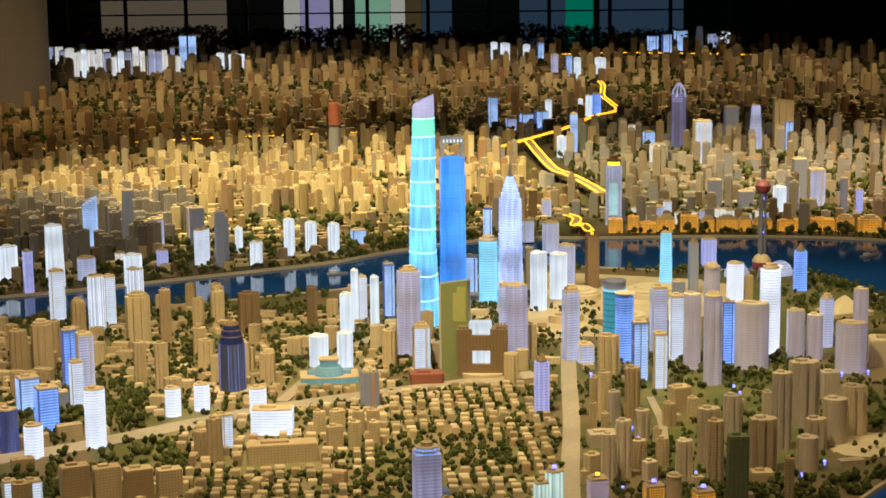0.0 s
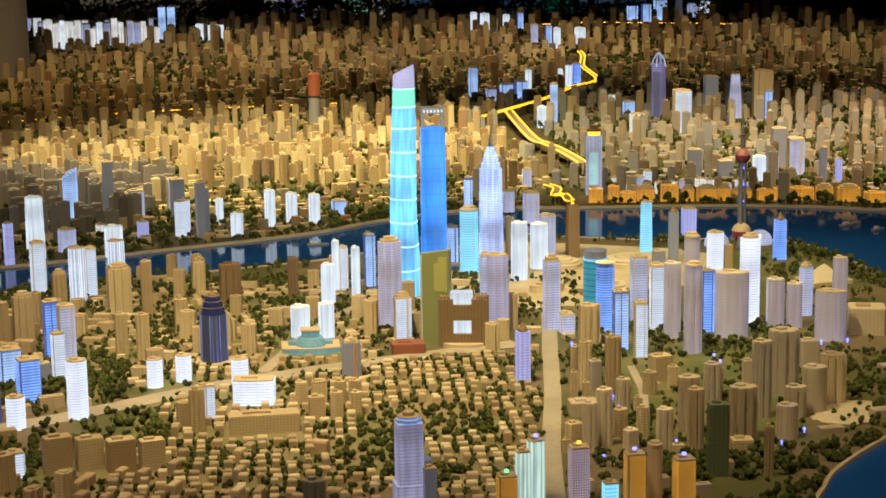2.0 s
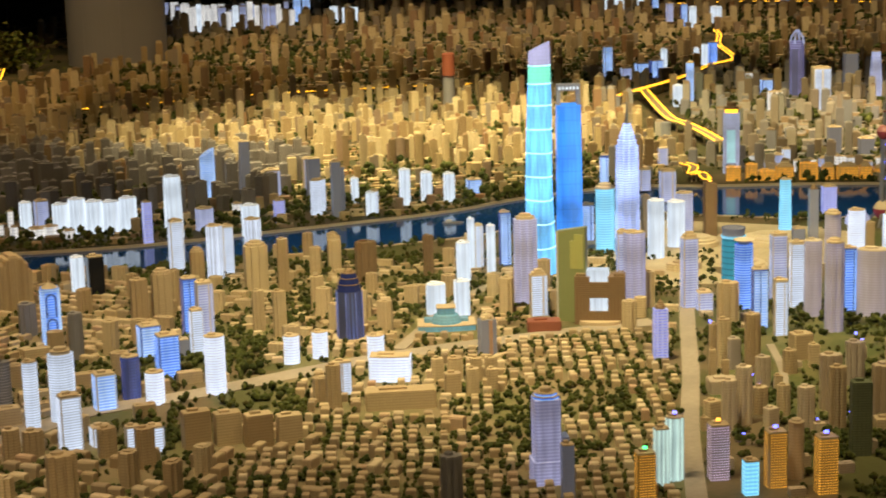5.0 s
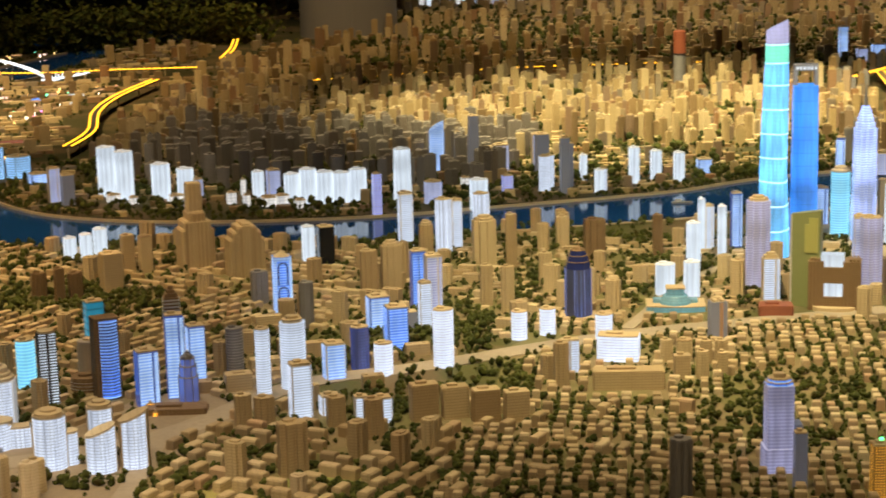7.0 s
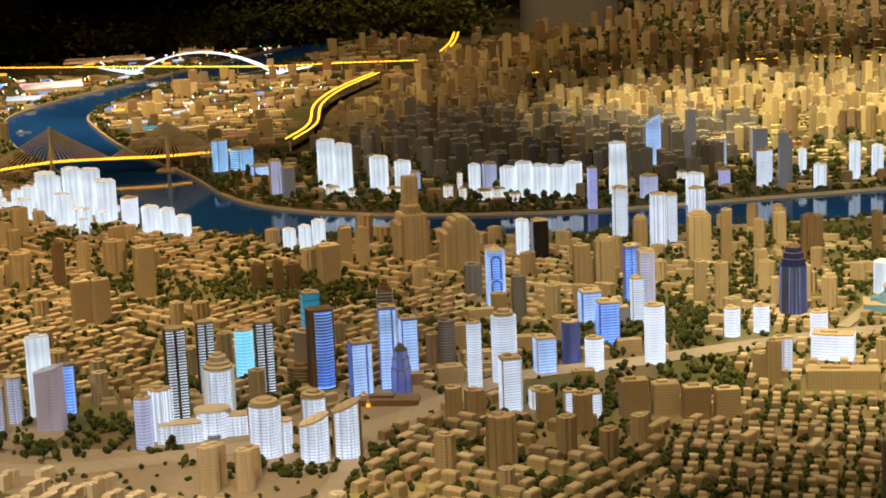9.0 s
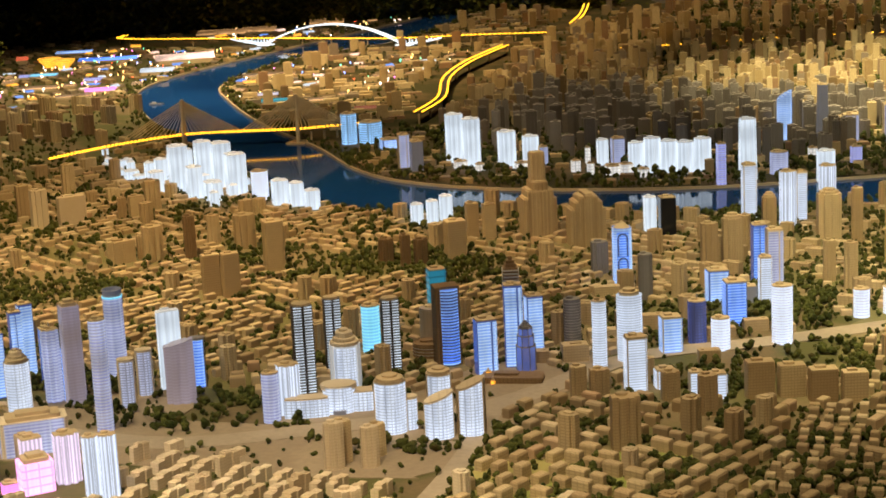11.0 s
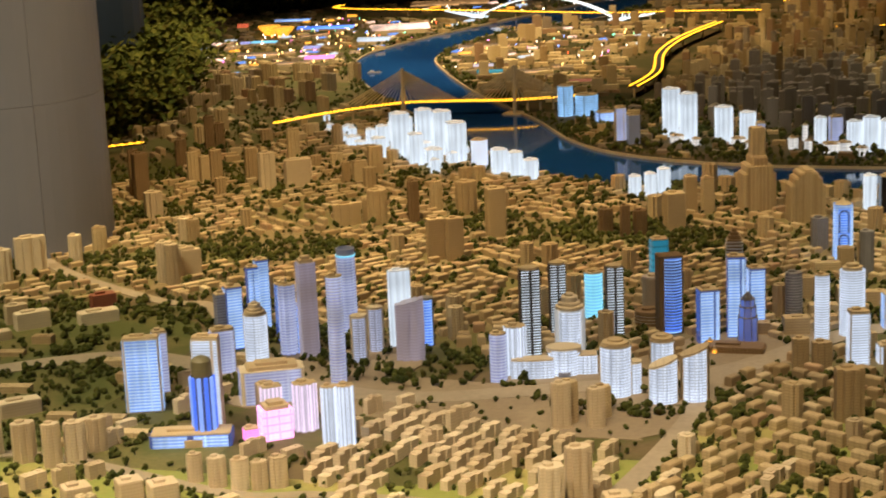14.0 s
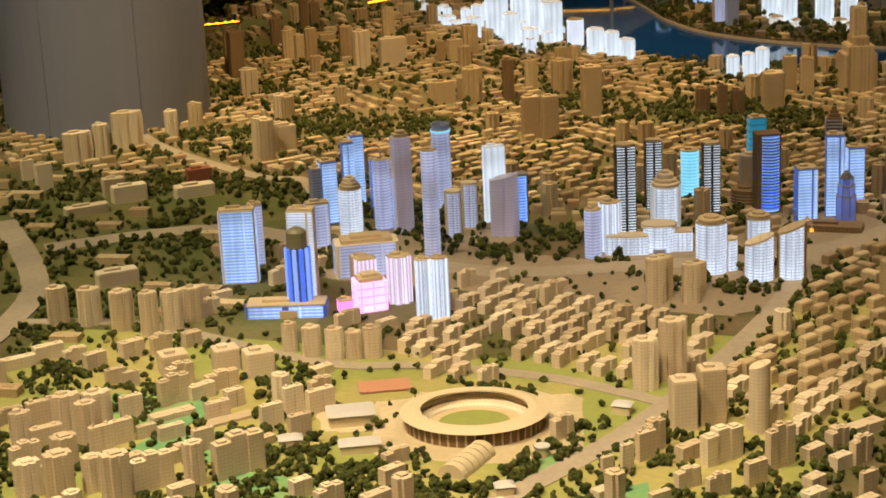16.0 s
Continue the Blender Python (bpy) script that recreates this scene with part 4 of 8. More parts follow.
def bullet_tower(x, y, w, h, rot):
    """Dark blue faceted glass tower that steps in towards a ribbed crown."""
    root = thing("office_tower", x, y, 0, rot, "dark blue faceted glass model tower with a ribbed grey crown", "model building")
    OCC.append((x, y, w * 0.6))
    bm = bmesh.new()
    prism(bm, outline("box", w * 1.5, w * 1.2), 0, 0.012)
    part("podium", bm, CAP, root)
    c = 0.3
    plan = [(-0.5 + c, -0.5), (0.5 - c, -0.5), (0.5, -0.5 + c), (0.5, 0.5 - c), (0.5 - c, 0.5), (-0.5 + c, 0.5), (-0.5, 0.5 - c), (-0.5, -0.5 + c)]
    plan = [(px * w, py * w) for px, py in plan]
    # the shaft's reflections are painted into its skin
    bm = bmesh.new()
    prism(bm, plan, 0.012, h * 0.68, 0.96)
    part("shaft", bm, BULLET_GLASS, root)
    for i in range(8):
        a, b = plan[i], plan[(i + 1) % 8]
        bm = bmesh.new()
        tube(bm, [(a[0] * 1.0, a[1] * 1.0, 0.012), (a[0] * 0.965, a[1] * 0.965, h * 0.68)], w * 0.022, 5)
        part("corner_rib", bm, BLUE_FACET, root)
    for k0, k1, s0, s1 in ((0.68, 0.77, 0.94, 0.86), (0.775, 0.85, 0.82, 0.72), (0.855, 0.92, 0.66, 0.56)):
        bm = bmesh.new()
        prism(bm, grown(plan, s0), h * k0, h * k1, s1 / s0)
        tier = part("tier", bm, FACET_GLASS, root, "dark glass setback tier")
        bm = bmesh.new()
        prism(bm, grown(plan, s1 * 1.03), h * k1, h * k1 + 0.0035)
        part("ledge", bm, BROWN, tier)
    bm = bmesh.new()
    lathe(bm, [(w * 0.2, h * 0.92), (w * 0.16, h * 0.96), (w * 0.05, h * 0.985), (w * 0.012, h * 1.04)], 8)
    part("crown", bm, BROWN, root)


def setback_block(x, y, w, h, rot, steps, label):
    """A tan board block whose shoulders step up to a taller middle, ribbed from foot to roof."""
    root = thing("apartment_tower", x, y, 0, rot, label, "model building")
    OCC.append((x, y, w * 0.6))
    for wide, deep, tall in steps:
        bm = bmesh.new()
        prism(bm, outline("box", w * wide, w * deep), 0, h * tall)
        body = part("body", bm, BEIGE, root)
        n = max(3, int(wide * 9))
        for i in range(n):
            px = w * wide * (i + 0.5 - n / 2) / n
            bm = bmesh.new()
            prism(bm, [(px + qx, qy - w * deep / 2) for qx, qy in outline("box", w * wide / n * 0.45, 0.008)], 0, h * tall * 0.985)
            part("rib", bm, BEIGE, body)
        bm = bmesh.new()
        prism(bm, outline("box", w * wide * 0.9, w * deep * 0.85), h * tall, h * tall + 0.007)
        part("roof", bm, CAP, body)


def zebra_tower(x, y, w, h, rot):
    """Dark round-cornered tower with two white lit strips cut by dark floor plates."""
    root = thing("office_tower", x, y, 0, rot, "dark model tower with two white lit strips", "model building")
    OCC.append((x, y, w * 0.6))
    bm = bmesh.new()
    prism(bm, outline("hex", w, w * 0.9), 0, h)
    part("body", bm, DARKBODY, root)
    for s in (-1, 1):
        bm = bmesh.new()
        prism(bm, [(px + s * w * 0.235, py - w * 0.38) for px, py in outline("box", w * 0.34, w * 0.17)], 0, h * 0.99)
        part("light_strip", bm, WHITE_PLAIN, root, "white lit strip")
    bm = bmesh.new()
    n = int(h / 0.0115)
    for i in range(n):
        prism(bm, outline("box", w * 0.9, w * 0.97), h * i / n, h * i / n + 0.0058)
    part("floor_banding", bm, DARK_SLAB, root, "dark floor edges")["kind"] = "stuff"
    bm = bmesh.new()
    prism(bm, outline("hex", w * 0.9, w * 0.8), h, h + 0.008)
    part("roof", bm, CAP, root)


def framed_tower(x, y, w, d, h, rot):
    """Brown frame tower holding a bowed blue lit face."""
    root = thing("lit_tower", x, y, 0, rot, "brown framed model tower with a blue striped face", "model building")
    OCC.append((x, y, w * 0.6))
    bm = bmesh.new()
    prism(bm, outline("box", w, d), 0, h)
    part("frame", bm, BROWN, root)
    bow = [(-w * 0.30 + w * 0.72 * i / 8, -d / 2 - 0.016 * math.sin(math.pi * i / 8) - 0.001) for i in range(9)]
    face = bow + [(w * 0.42, -d / 2 + 0.01), (-w * 0.30, -d / 2 + 0.01)]
    bm = bmesh.new()
    prism(bm, face, h * 0.03, h * 0.97)
    part("lit_face", bm, BLUE, root, "bright blue bowed face")
    bm = bmesh.new()
    n = int(h / 0.0135)
    for i in range(1, n):
        z = h * 0.03 + h * 0.94 * i / n
        prism(bm, [(px, py - 0.0015) for px, py in face], z, z + 0.0055)
    part("floor_banding", bm, NAVY, root, "dark blue floor edges")["kind"] = "stuff"


def capped_tower(x, y, w, h, cap_h, rot):
    """Blue fluted shaft on a plinth under a tall olive cap."""
    root = thing("lit_tower", x, y, 0, rot, "blue fluted model tower under a tall olive cap", "model building")
    OCC.append((x, y, w * 0.8))
    bm = bmesh.new()
    prism(bm, outline("box", w * 1.7, w * 1.5), 0, 0.03)
    part("podium", bm, CAP, root)
    bm = bmesh.new()
    lathe(bm, [(w * 0.42, 0.03), (w * 0.42, h)], 16)
    part("core", bm, NAVY, root)
    for i in range(10):
        q = TAU * i / 10
        bm = bmesh.new()
        lathe(bm, [(w * 0.085, 0.03), (w * 0.085, h * 0.985), (w * 0.03, h)], 8, w * 0.42 * math.cos(q), w * 0.42 * math.sin(q))
        part("fin", bm, FIN_PALE if i % 2 else FIN_BLUE, root)
    bm = bmesh.new()
    lathe(bm, [(w * 0.4, h), (w * 0.38, h + cap_h * 0.75), (w * 0.26, h + cap_h * 0.9), (w * 0.05, h + cap_h)], 16)
    part("cap", bm, OLIVE, root, "olive round cap")


def bowed_tower(x, y, w, h, rot, skin, label, frame_skin, slant=0.0, crown="", reach=64):
    """A round board tower that carries a bowed lit face between two plain flanks."""
    root = thing("lit_tower", x, y, 0, rot, label, "model building")
    OCC.append((x, y, w * 0.55))
    bm = bmesh.new()
    prism(bm, outline("cyl", w, w * 0.86), 0, h, 1.0, slant)
    body = part("body", bm, frame_skin, root, "plain board flanks and roof")
    half = radians(reach)
    arc = [(math.sin(-half + 2 * half * i / 12), -math.cos(-half + 2 * half * i / 12)) for i in range(13)]
    face = [(p * w * 0.515, q * w * 0.445) for p, q in arc] + [(p * w * 0.47, q * w * 0.40) for p, q in reversed(arc)]
    bm = bmesh.new()
    prism(bm, face, 0.004, h - 0.009, 1.0, slant * math.sin(min(half, math.pi / 2)) * 1.03)
    part("lit_face", bm, skin, body, "bowed lit acrylic face")
    for s in (-1, 1):
        bm = bmesh.new()
        p, q = arc[0 if s < 0 else -1]
        tube(bm, [(p * w * 0.515, q * w * 0.445, 0), (p * w * 0.515, q * w * 0.445, h + slant * s * 0.9)], w * 0.022)
        part("edge_rib", bm, frame_skin, body)
    if crown == "steps":
        for k0, k1, r in ((0.0, 0.12, 0.94), (0.12, 0.24, 0.74), (0.24, 0.42, 0.56), (0.42, 0.5, 0.3)):
            bm = bmesh.new()
            lathe(bm, [(w * 0.5 * r, h + w * k0), (w * 0.5 * r, h + w * (k1 - 0.03)), (w * 0.46 * r, h + w * k1)], 20)
            part("crown_tier", bm, CREAM, root, "tan stepped crown")
    elif crown == "cap":
        bm = bmesh.new()
        lathe(bm, [(w * 0.44, h), (w * 0.44, h + 0.01), (w * 0.26, h + 0.012), (w * 0.26, h + 0.02), (w * 0.1, h + 0.021)], 20)
        part("roof", bm, CAP, root, "round tan roof")
    return root


def facet_tower(x, y, w, h, rot):
    """Glossy eight-sided tower that steps in twice under a ribbed pyramid."""
    root = thing("office_tower", x, y, 0, rot, "silvery blue faceted glass model tower with a stepped crown", "model building")
    OCC.append((x, y, w * 0.6))
    plan = outline("hex", w, w)
    for name, k0, k1, r in (("shaft", 0.0, 0.52, 1.0), ("tier", 0.52, 0.74, 0.86), ("tier", 0.74, 0.9, 0.72)):
        bm = bmesh.new()
        prism(bm, grown(plan, r), h * k0, h * k1)
        body = part(name, bm, BLUE_FACET, root)
        for px, py in plan:
            bm = bmesh.new()
            tube(bm, [(px * r, py * r, h * k0), (px * r, py * r, h * k1)], w * 0.025, 5)
            part("corner_rib", bm, STEEL, body)
        bm = bmesh.new()
        prism(bm, grown(plan, r * 1.04), h * k1, h * k1 + 0.004)
        part("ledge", bm, GREYB, body)
    for i in range(4):
        bm = bmesh.new()
        prism(bm, grown(plan, 0.6 - 0.14 * i), h * 0.9 + 0.004 + 0.007 * i, h * 0.9 + 0.010 + 0.007 * i)
        part("crown_tier", bm, GREYB, root, "dark ribbed crown tier")


def banded_spire(x, y, w, h, rot):
    """Grey-brown tower whose banded top steps in to a point."""
    root = thing("office_tower", x, y, 0, rot, "dark banded model tower with a stepped pointed top", "model building")
    OCC.append((x, y, w * 0.6))
    bm = bmesh.new()
    prism(bm, outline("box", w * 0.9, w * 0.9), 0, h * 0.9)
    body = part("body", bm, BROWN, root)
    for i in range(7):
        z = h * 0.9 - 0.014 * (7 - i)
        bm = bmesh.new()
        prism(bm, outline("box", w, w), z, z + 0.006)
        part("band", bm, SLAB, body, "pale floor band")
    for i in range(3):
        bm = bmesh.new()
        prism(bm, outline("box", w * (0.7 - 0.22 * i), w * (0.7 - 0.22 * i)), h * (0.9 + 0.033 * i), h * (0.933 + 0.033 * i))
        part("tier", bm, BROWN, root)


def arched_podium(x, y, rot):
    """Two low lit wings on both sides of a taller rounded middle with a tan rim."""
    root = thing("lit_block", x, y, 0, rot, "low white lit model building with a rounded middle and two wings", "model building")
    OCC.append((x, y, 0.13))
    for name, cx, cy, w, d, h in (("wing", -0.125, -0.03, 0.17, 0.07, 0.074), ("wing", 0.088, 0.012, 0.085, 0.07, 0.078)):
        bm = bmesh.new()
        prism(bm, [(px + cx, py + cy) for px, py in outline("curve", w, d)], 0, h)
        body = part(name, bm, WHITE_GRID, root)
        bm = bmesh.new()
        prism(bm, [(px + cx, py + cy) for px, py in grown(outline("curve", w, d), 0.97)], h, h + 0.005)
        part("roof", bm, CREAM, body, "flat pale roof")
    bm = bmesh.new()
    prism(bm, outline("cyl", 0.125, 0.10), 0, 0.106)
    body = part("middle", bm, WHITE_GRID, root, "rounded gridded front")
    bm = bmesh.new()
    prism(bm, [(px, py + 0.006) for px, py in outline("cyl", 0.14, 0.105)], 0.096, 0.114)
    part("rim", bm, CREAM, body, "yellowish tan roof rim")
    bm = bmesh.new()
    prism(bm, [(px, py - 0.049) for px, py in outline("cyl", 0.05, 0.02)], 0, 0.02)
    part("porch", bm, GREY_GLASS, body, "grey glass porch")


def slot_tower(x, y, w, h, rot):
    """Pale tower with a tall lit slot in its front and an amber lit crown."""
    root = thing("lit_tower", x, y, 0, rot, "pale grey model tower with a teal lit slot and amber crown", "model building")
    OCC.append((x, y, w * 0.6))
    bm = bmesh.new()
    prism(bm, outline("notch", w, w * 0.8), 0, h * 0.86)
    body = part("body", bm, SILVER_GRID, root)
    bm = bmesh.new()
    prism(bm, [(px, py - w * 0.42) for px, py in outline("box", w * 0.52, w * 0.08)], h * 0.16, h * 0.62)
    part("slot", bm, SLOT_GLASS, body, "pale teal lit slot")
    bm = bmesh.new()
    prism(bm, [(px, py - w * 0.42) for px, py in outline("box", w * 0.6, w * 0.06)], 0, h * 0.14)
    part("porch", bm, GREYB, body, "grey entrance front")
    for k0, k1, r, m in ((0.86, 0.91, 0.8, YELLOW), (0.91, 0.945, 0.95, BROWN), (0.945, 1.0, 0.6, BROWN)):
        bm = bmesh.new()
        prism(bm, outline("hex", w * r, w * r * 0.85), h * k0, h * k1)
        part("crown_tier", bm, m, root, "amber and brown crown")


def crowned_tower(x, y, w, h, rot):
    """Mauve glass tower with a copper front corner and a crown of small drums."""
    root = thing("office_tower", x, y, 0, rot, "mauve glass model tower with copper corner and tan crown", "model building")
    OCC.append((x, y, w * 0.6))
    bm = bmesh.new()
    prism(bm, outline("box", w, w * 0.8), 0, h * 0.86)
    body = part("body", bm, GREY_GLASS, root)
    bm = bmesh.new()
    prism(bm, [(w * 0.02, -w * 0.42), (w * 0.16, -w * 0.44), (w * 0.24, -w * 0.42), (w * 0.24, -w * 0.36), (w * 0.02, -w * 0.36)], 0, h * 0.85)
    part("corner_bay", bm, ROSE, body, "copper brown bay")
    for cx, cy, r, k in ((-0.22, -0.16, 0.16, 0.05), (0.22, -0.16, 0.16, 0.05), (-0.22, 0.16, 0.16, 0.05), (0.22, 0.16, 0.16, 0.05), (0, 0, 0.22, 0.1)):
        bm = bmesh.new()
        lathe(bm, [(w * r, h * 0.86), (w * r, h * (0.86 + k)), (w * r * 0.5, h * (0.88 + k)), (w * 0.02, h * (0.9 + k))], 10, w * cx, w * cy)
        part("crown_drum", bm, CAP, root, "small tan drum")


def bowl_hall(x, y, r, h, rot):
    root = thing("bowl_hall", x, y, 0, rot, "bowl-shaped model hall glowing orange", "model building")
    OCC.append((x, y, r))
    bm = bmesh.new()
    lathe(bm, [(r * 0.45, 0), (r * 0.5, h * 0.25), (r * 0.8, h * 0.6), (r, h), (r * 0.9, h * 1.02), (r * 0.5, h * 0.75), (r * 0.1, h * 0.7)], 24)
    part("bowl", bm, ORANGE, root)


def lit_hall(x, y, w, d, h, rot, material, label):
    """A low hall with a shallow arched roof that glows."""
    root = thing("exhibition_hall", x, y, 0, rot, label, "model building")
    OCC.append((x, y, max(w, d) * 0.5))
    bm = bmesh.new()
    prism(bm, outline("box", w, d), 0, h * 0.6)
    part("wall", bm, CAP, root)
    bm = bmesh.new()
    prof = [(-d / 2 + d * k / 6, h * 0.6 + h * 0.5 * math.sin(math.pi * k / 6)) for k in range(7)]
    v0 = [bm.verts.new((-w / 2, p, q)) for p, q in prof]
    v1 = [bm.verts.new((w / 2, p, q)) for p, q in prof]
    for k in range(6):
        bm.faces.new((v0[k], v0[k + 1], v1[k + 1], v1[k]))
    bm.faces.new(v0[::-1])
    bm.faces.new(v1)
    bmesh.ops.recalc_face_normals(bm, faces=bm.faces)
    part("roof", bm, material, root, "glowing curved roof")


DARKBODY = plain("dark_brown_facade", (0.07, 0.055, 0.045), 0.4)
OLIVE = plain("olive_cap", (0.17, 0.15, 0.08), 0.5)
LATTICE = lit_acrylic("lilac_lattice_skin", (0.5, 0.45, 0.9), 0.6, dark=0.25, floors=0.02, columns=0.02, line=0.3)
REDLIT = plain("lit_brick_red", (0.26, 0.075, 0.035), 0.5, emit=(0.8, 0.15, 0.04), power=0.06)

# the towers of the financial district
tower(-0.233, 9.1, 0.112, 0.095, 0.426, 10, "notch", "lilac", cap="block")
tower(-0.166, 8.736, 0.078, 0.047, 0.225, 15, "box", "white", cap="block", podium=1.3)
tower(0.298, 8.899, 0.096, 0.081, 0.389, 23, "notch", "lilac")
tower(0.247, 8.965, 0.059, 0.05, 0.381, 9, "box", "silver")
tower(0.181, 10.297, 0.105, 0.089, 0.36, 5, "cyl", "cyan", cap="dome")
tower(0.184, 10.575, 0.045, 0.038, 0.501, 5, "box", "pale")
tower(0.086, 10.622, 0.075, 0.064, 0.208, -0, "box", "pale")
tower(0.455, 10.108, 0.093, 0.079, 0.32, 12, "cyl", "plainwhite")
tower(0.58, 10.404, 0.101, 0.086, 0.257, 11, "cyl", "plainwhite")
tower(0.635, 10.555, 0.099, 0.085, 0.28, 11, "cyl", "silver")
tower(0.566, 8.949, 0.075, 0.053, 0.354, 17, "box", "silver", cap="block")
tower(0.818, 9.435, 0.122, 0.115, 0.255, 9, "cyl", "teal", cap="crown")
tower(0.826, 8.938, 0.09, 0.085, 0.318, 9, "cyl", "blue", cap="saucer")
tower(0.862, 8.542, 0.066, 0.056, 0.282, 8, "box", "pale", slabs=.013)
tower(1.009, 9.085, 0.075, 0.063, 0.336, 8, "box", "silver")
tower(1.084, 8.938, 0.07, 0.06, 0.323, 1, "box", "white", slabs=.0115)
tower(1.134, 8.761, 0.079, 0.067, 0.366, 1, "notch", "dimlit")
tower(0.943, 8.4, 0.056, 0.048, 0.26, 8, "box", "white")
tower(1.194, 8.465, 0.079, 0.067, 0.418, 6, "notch", "dimlit", cap="dome")
tower(1.321, 8.851, 0.06, 0.036, 0.309, 6, "box", "blue")
tower(1.421, 8.761, 0.162, 0.097, 0.318, -9, "cyl", "dimlit")
tower(-0.137, 8.542, 0.156, 0.093, 0.045, 5, "box", "red")
tower(1.539, 10.12, 0.094, 0.08, 0.25, 6, "cyl", "white", slabs=.012)
tower(1.582, 9.919, 0.042, 0.036, 0.217, 5, "box", "beige")
tower(1.547, 9.009, 0.101, 0.086, 0.438, 4, "cyl", "white", slabs=.013, cap="block")
tower(1.236, 10.838, 0.077, 0.065, 0.298, 8, "cyl", "cyan", top=.85)
tower(1.976, 10.557, 0.07, 0.06, 0.235, 4, "box", "blue", cap="cone", top=.9)
tower(1.355, 10.497, 0.053, 0.045, 0.3, 7, "box", "glass", cap="cone")
tower(1.385, 9.923, 0.087, 0.074, 0.268, 6, "cyl", "dimlit", cap="dome")
tower(1.863, 9.194, 0.071, 0.061, 0.247, 3, "cyl", "silver", cap="block")
tower(2.069, 9.358, 0.07, 0.06, 0.257, 2, "notch", "dimlit")
tower(1.656, 8.903, 0.081, 0.069, 0.25, 4, "notch", "dimlit")
tower(1.753, 8.917, 0.072, 0.061, 0.223, 3, "notch", "dimlit")
tower(1.88, 8.674, 0.148, 0.089, 0.238, -12, "cyl", "dimlit")
tower(0.791, 10.693, 0.073, 0.062, 0.305, 10, "box", "brown", cap="flat", lamp=AMBER_LED)
tower(0.38, 7.977, 0.059, 0.05, 0.237, 12, "box", "violet", cap="cone", slabs=.012)
tower(0.723, 8.616, 0.096, 0.081, 0.199, 9, "notch", "beige")
tower(0.633, 8.913, 0.07, 0.084, 0.09, 10, "box", "silver")
tower(1.193, 9.409, 0.055, 0.047, 0.162, 7, "box", "blue")
tower(1.182, 9.74, 0.062, 0.053, 0.228, 7, "box", "glass")
tower(0.417, 10.567, 0.044, 0.038, 0.263, 12, "box", "beige")
tower(0.604, 11.813, 0.092, 0.079, 0.199, 11, "box", "silver")
tower(0.475, 12.21, 0.067, 0.057, 0.142, 12, "box", "silver")
tower(1.548, 11.292, 0.083, 0.071, 0.173, 6, "box", "violet")
# unlit towers of the riverside quarter
tower(0.609, 7.912, 0.045, 0.036, 0.177, 14, "notch", "beige")
tower(0.647, 7.879, 0.057, 0.046, 0.207, 14, "notch", "beige")
tower(0.687, 7.838, 0.049, 0.039, 0.132, 14, "box", "dusk")
tower(0.759, 7.769, 0.063, 0.05, 0.256, 14, "notch", "beige")
tower(0.777, 7.844, 0.032, 0.026, 0.09, 14, "box", "beige")
tower(0.781, 7.551, 0.059, 0.047, 0.128, 14, "notch", "dusk")
tower(0.584, 7.676, 0.029, 0.023, 0.126, 10, "box", "beige")
tower(0.629, 7.589, 0.031, 0.025, 0.105, 10, "box", "beige")
tower(0.61, 7.493, 0.119, 0.095, 0.052, 8, "box", "dusk")
tower(0.595, 6.977, 0.055, 0.044, 0.192, 12, "notch", "cream")
tower(0.658, 7.048, 0.06, 0.048, 0.227, 12, "notch", "cream")
tower(0.543, 7.099, 0.062, 0.05, 0.076, 30, "box", "beige")
tower(0.502, 6.97, 0.029, 0.023, 0.047, 10, "box", "beige")
tower(0.733, 7.178, 0.056, 0.045, 0.108, 14, "notch", "beige")
tower(0.758, 7.004, 0.051, 0.041, 0.074, 30, "box", "cream")
tower(0.821, 7.149, 0.049, 0.039, 0.122, 14, "notch", "beige")
tower(0.833, 7.456, 0.033, 0.026, 0.074, 14, "box", "beige")
tower(0.988, 7.994, 0.09, 0.072, 0.112, 20, "box", "beige")
tower(0.916, 7.759, 0.058, 0.046, 0.099, 20, "notch", "beige")
tower(0.885, 6.959, 0.061, 0.049, 0.17, 14, "notch", "cream")
tower(1.014, 7.23, 0.084, 0.067, 0.223, 8, "notch", "dusk")
tower(0.999, 6.926, 0.061, 0.049, 0.257, 8, "notch", "beige")
tower(1.16, 7.581, 0.074, 0.059, 0.181, 8, "notch", "dusk")
tower(1.047, 6.668, 0.074, 0.059, 0.273, 4, "box", "moss")
tower(1.306, 7.563, 0.047, 0.038, 0.196, 8, "box", "dusk")
tower(1.335, 7.409, 0.077, 0.062, 0.32, 8, "notch", "dusk")
tower(1.489, 7.757, 0.123, 0.098, 0.279, 8, "notch", "dusk")
tower(1.212, 7.115, 0.105, 0.084, 0.212, 6, "notch", "dusk")
tower(1.388, 7.116, 0.089, 0.071, 0.133, 6, "cyl", "dusk")
tower(1.475, 7.406, 0.086, 0.069, 0.127, 6, "notch", "dusk")
tower(1.569, 7.49, 0.103, 0.082, 0.187, 6, "cyl", "dusk")
tower(1.67, 7.611, 0.105, 0.084, 0.208, 4, "notch", "dusk")
tower(1.676, 8.145, 0.081, 0.065, 0.133, 4, "box", "dusk")
tower(1.233, 6.638, 0.034, 0.027, 0.192, 6, "notch", "beige")
tower(1.185, 6.963, 0.085, 0.068, 0.044, 4, "box", "beige")
tower(1.085, 6.691, 0.051, 0.041, 0.042, 4, "box", "cream")
tower(2.086, 8.818, 0.177, 0.142, 0.126, -8, "box", "dusk")
tower(1.013, 8.114, 0.038, 0.03, 0.064, 8, "box", "beige")
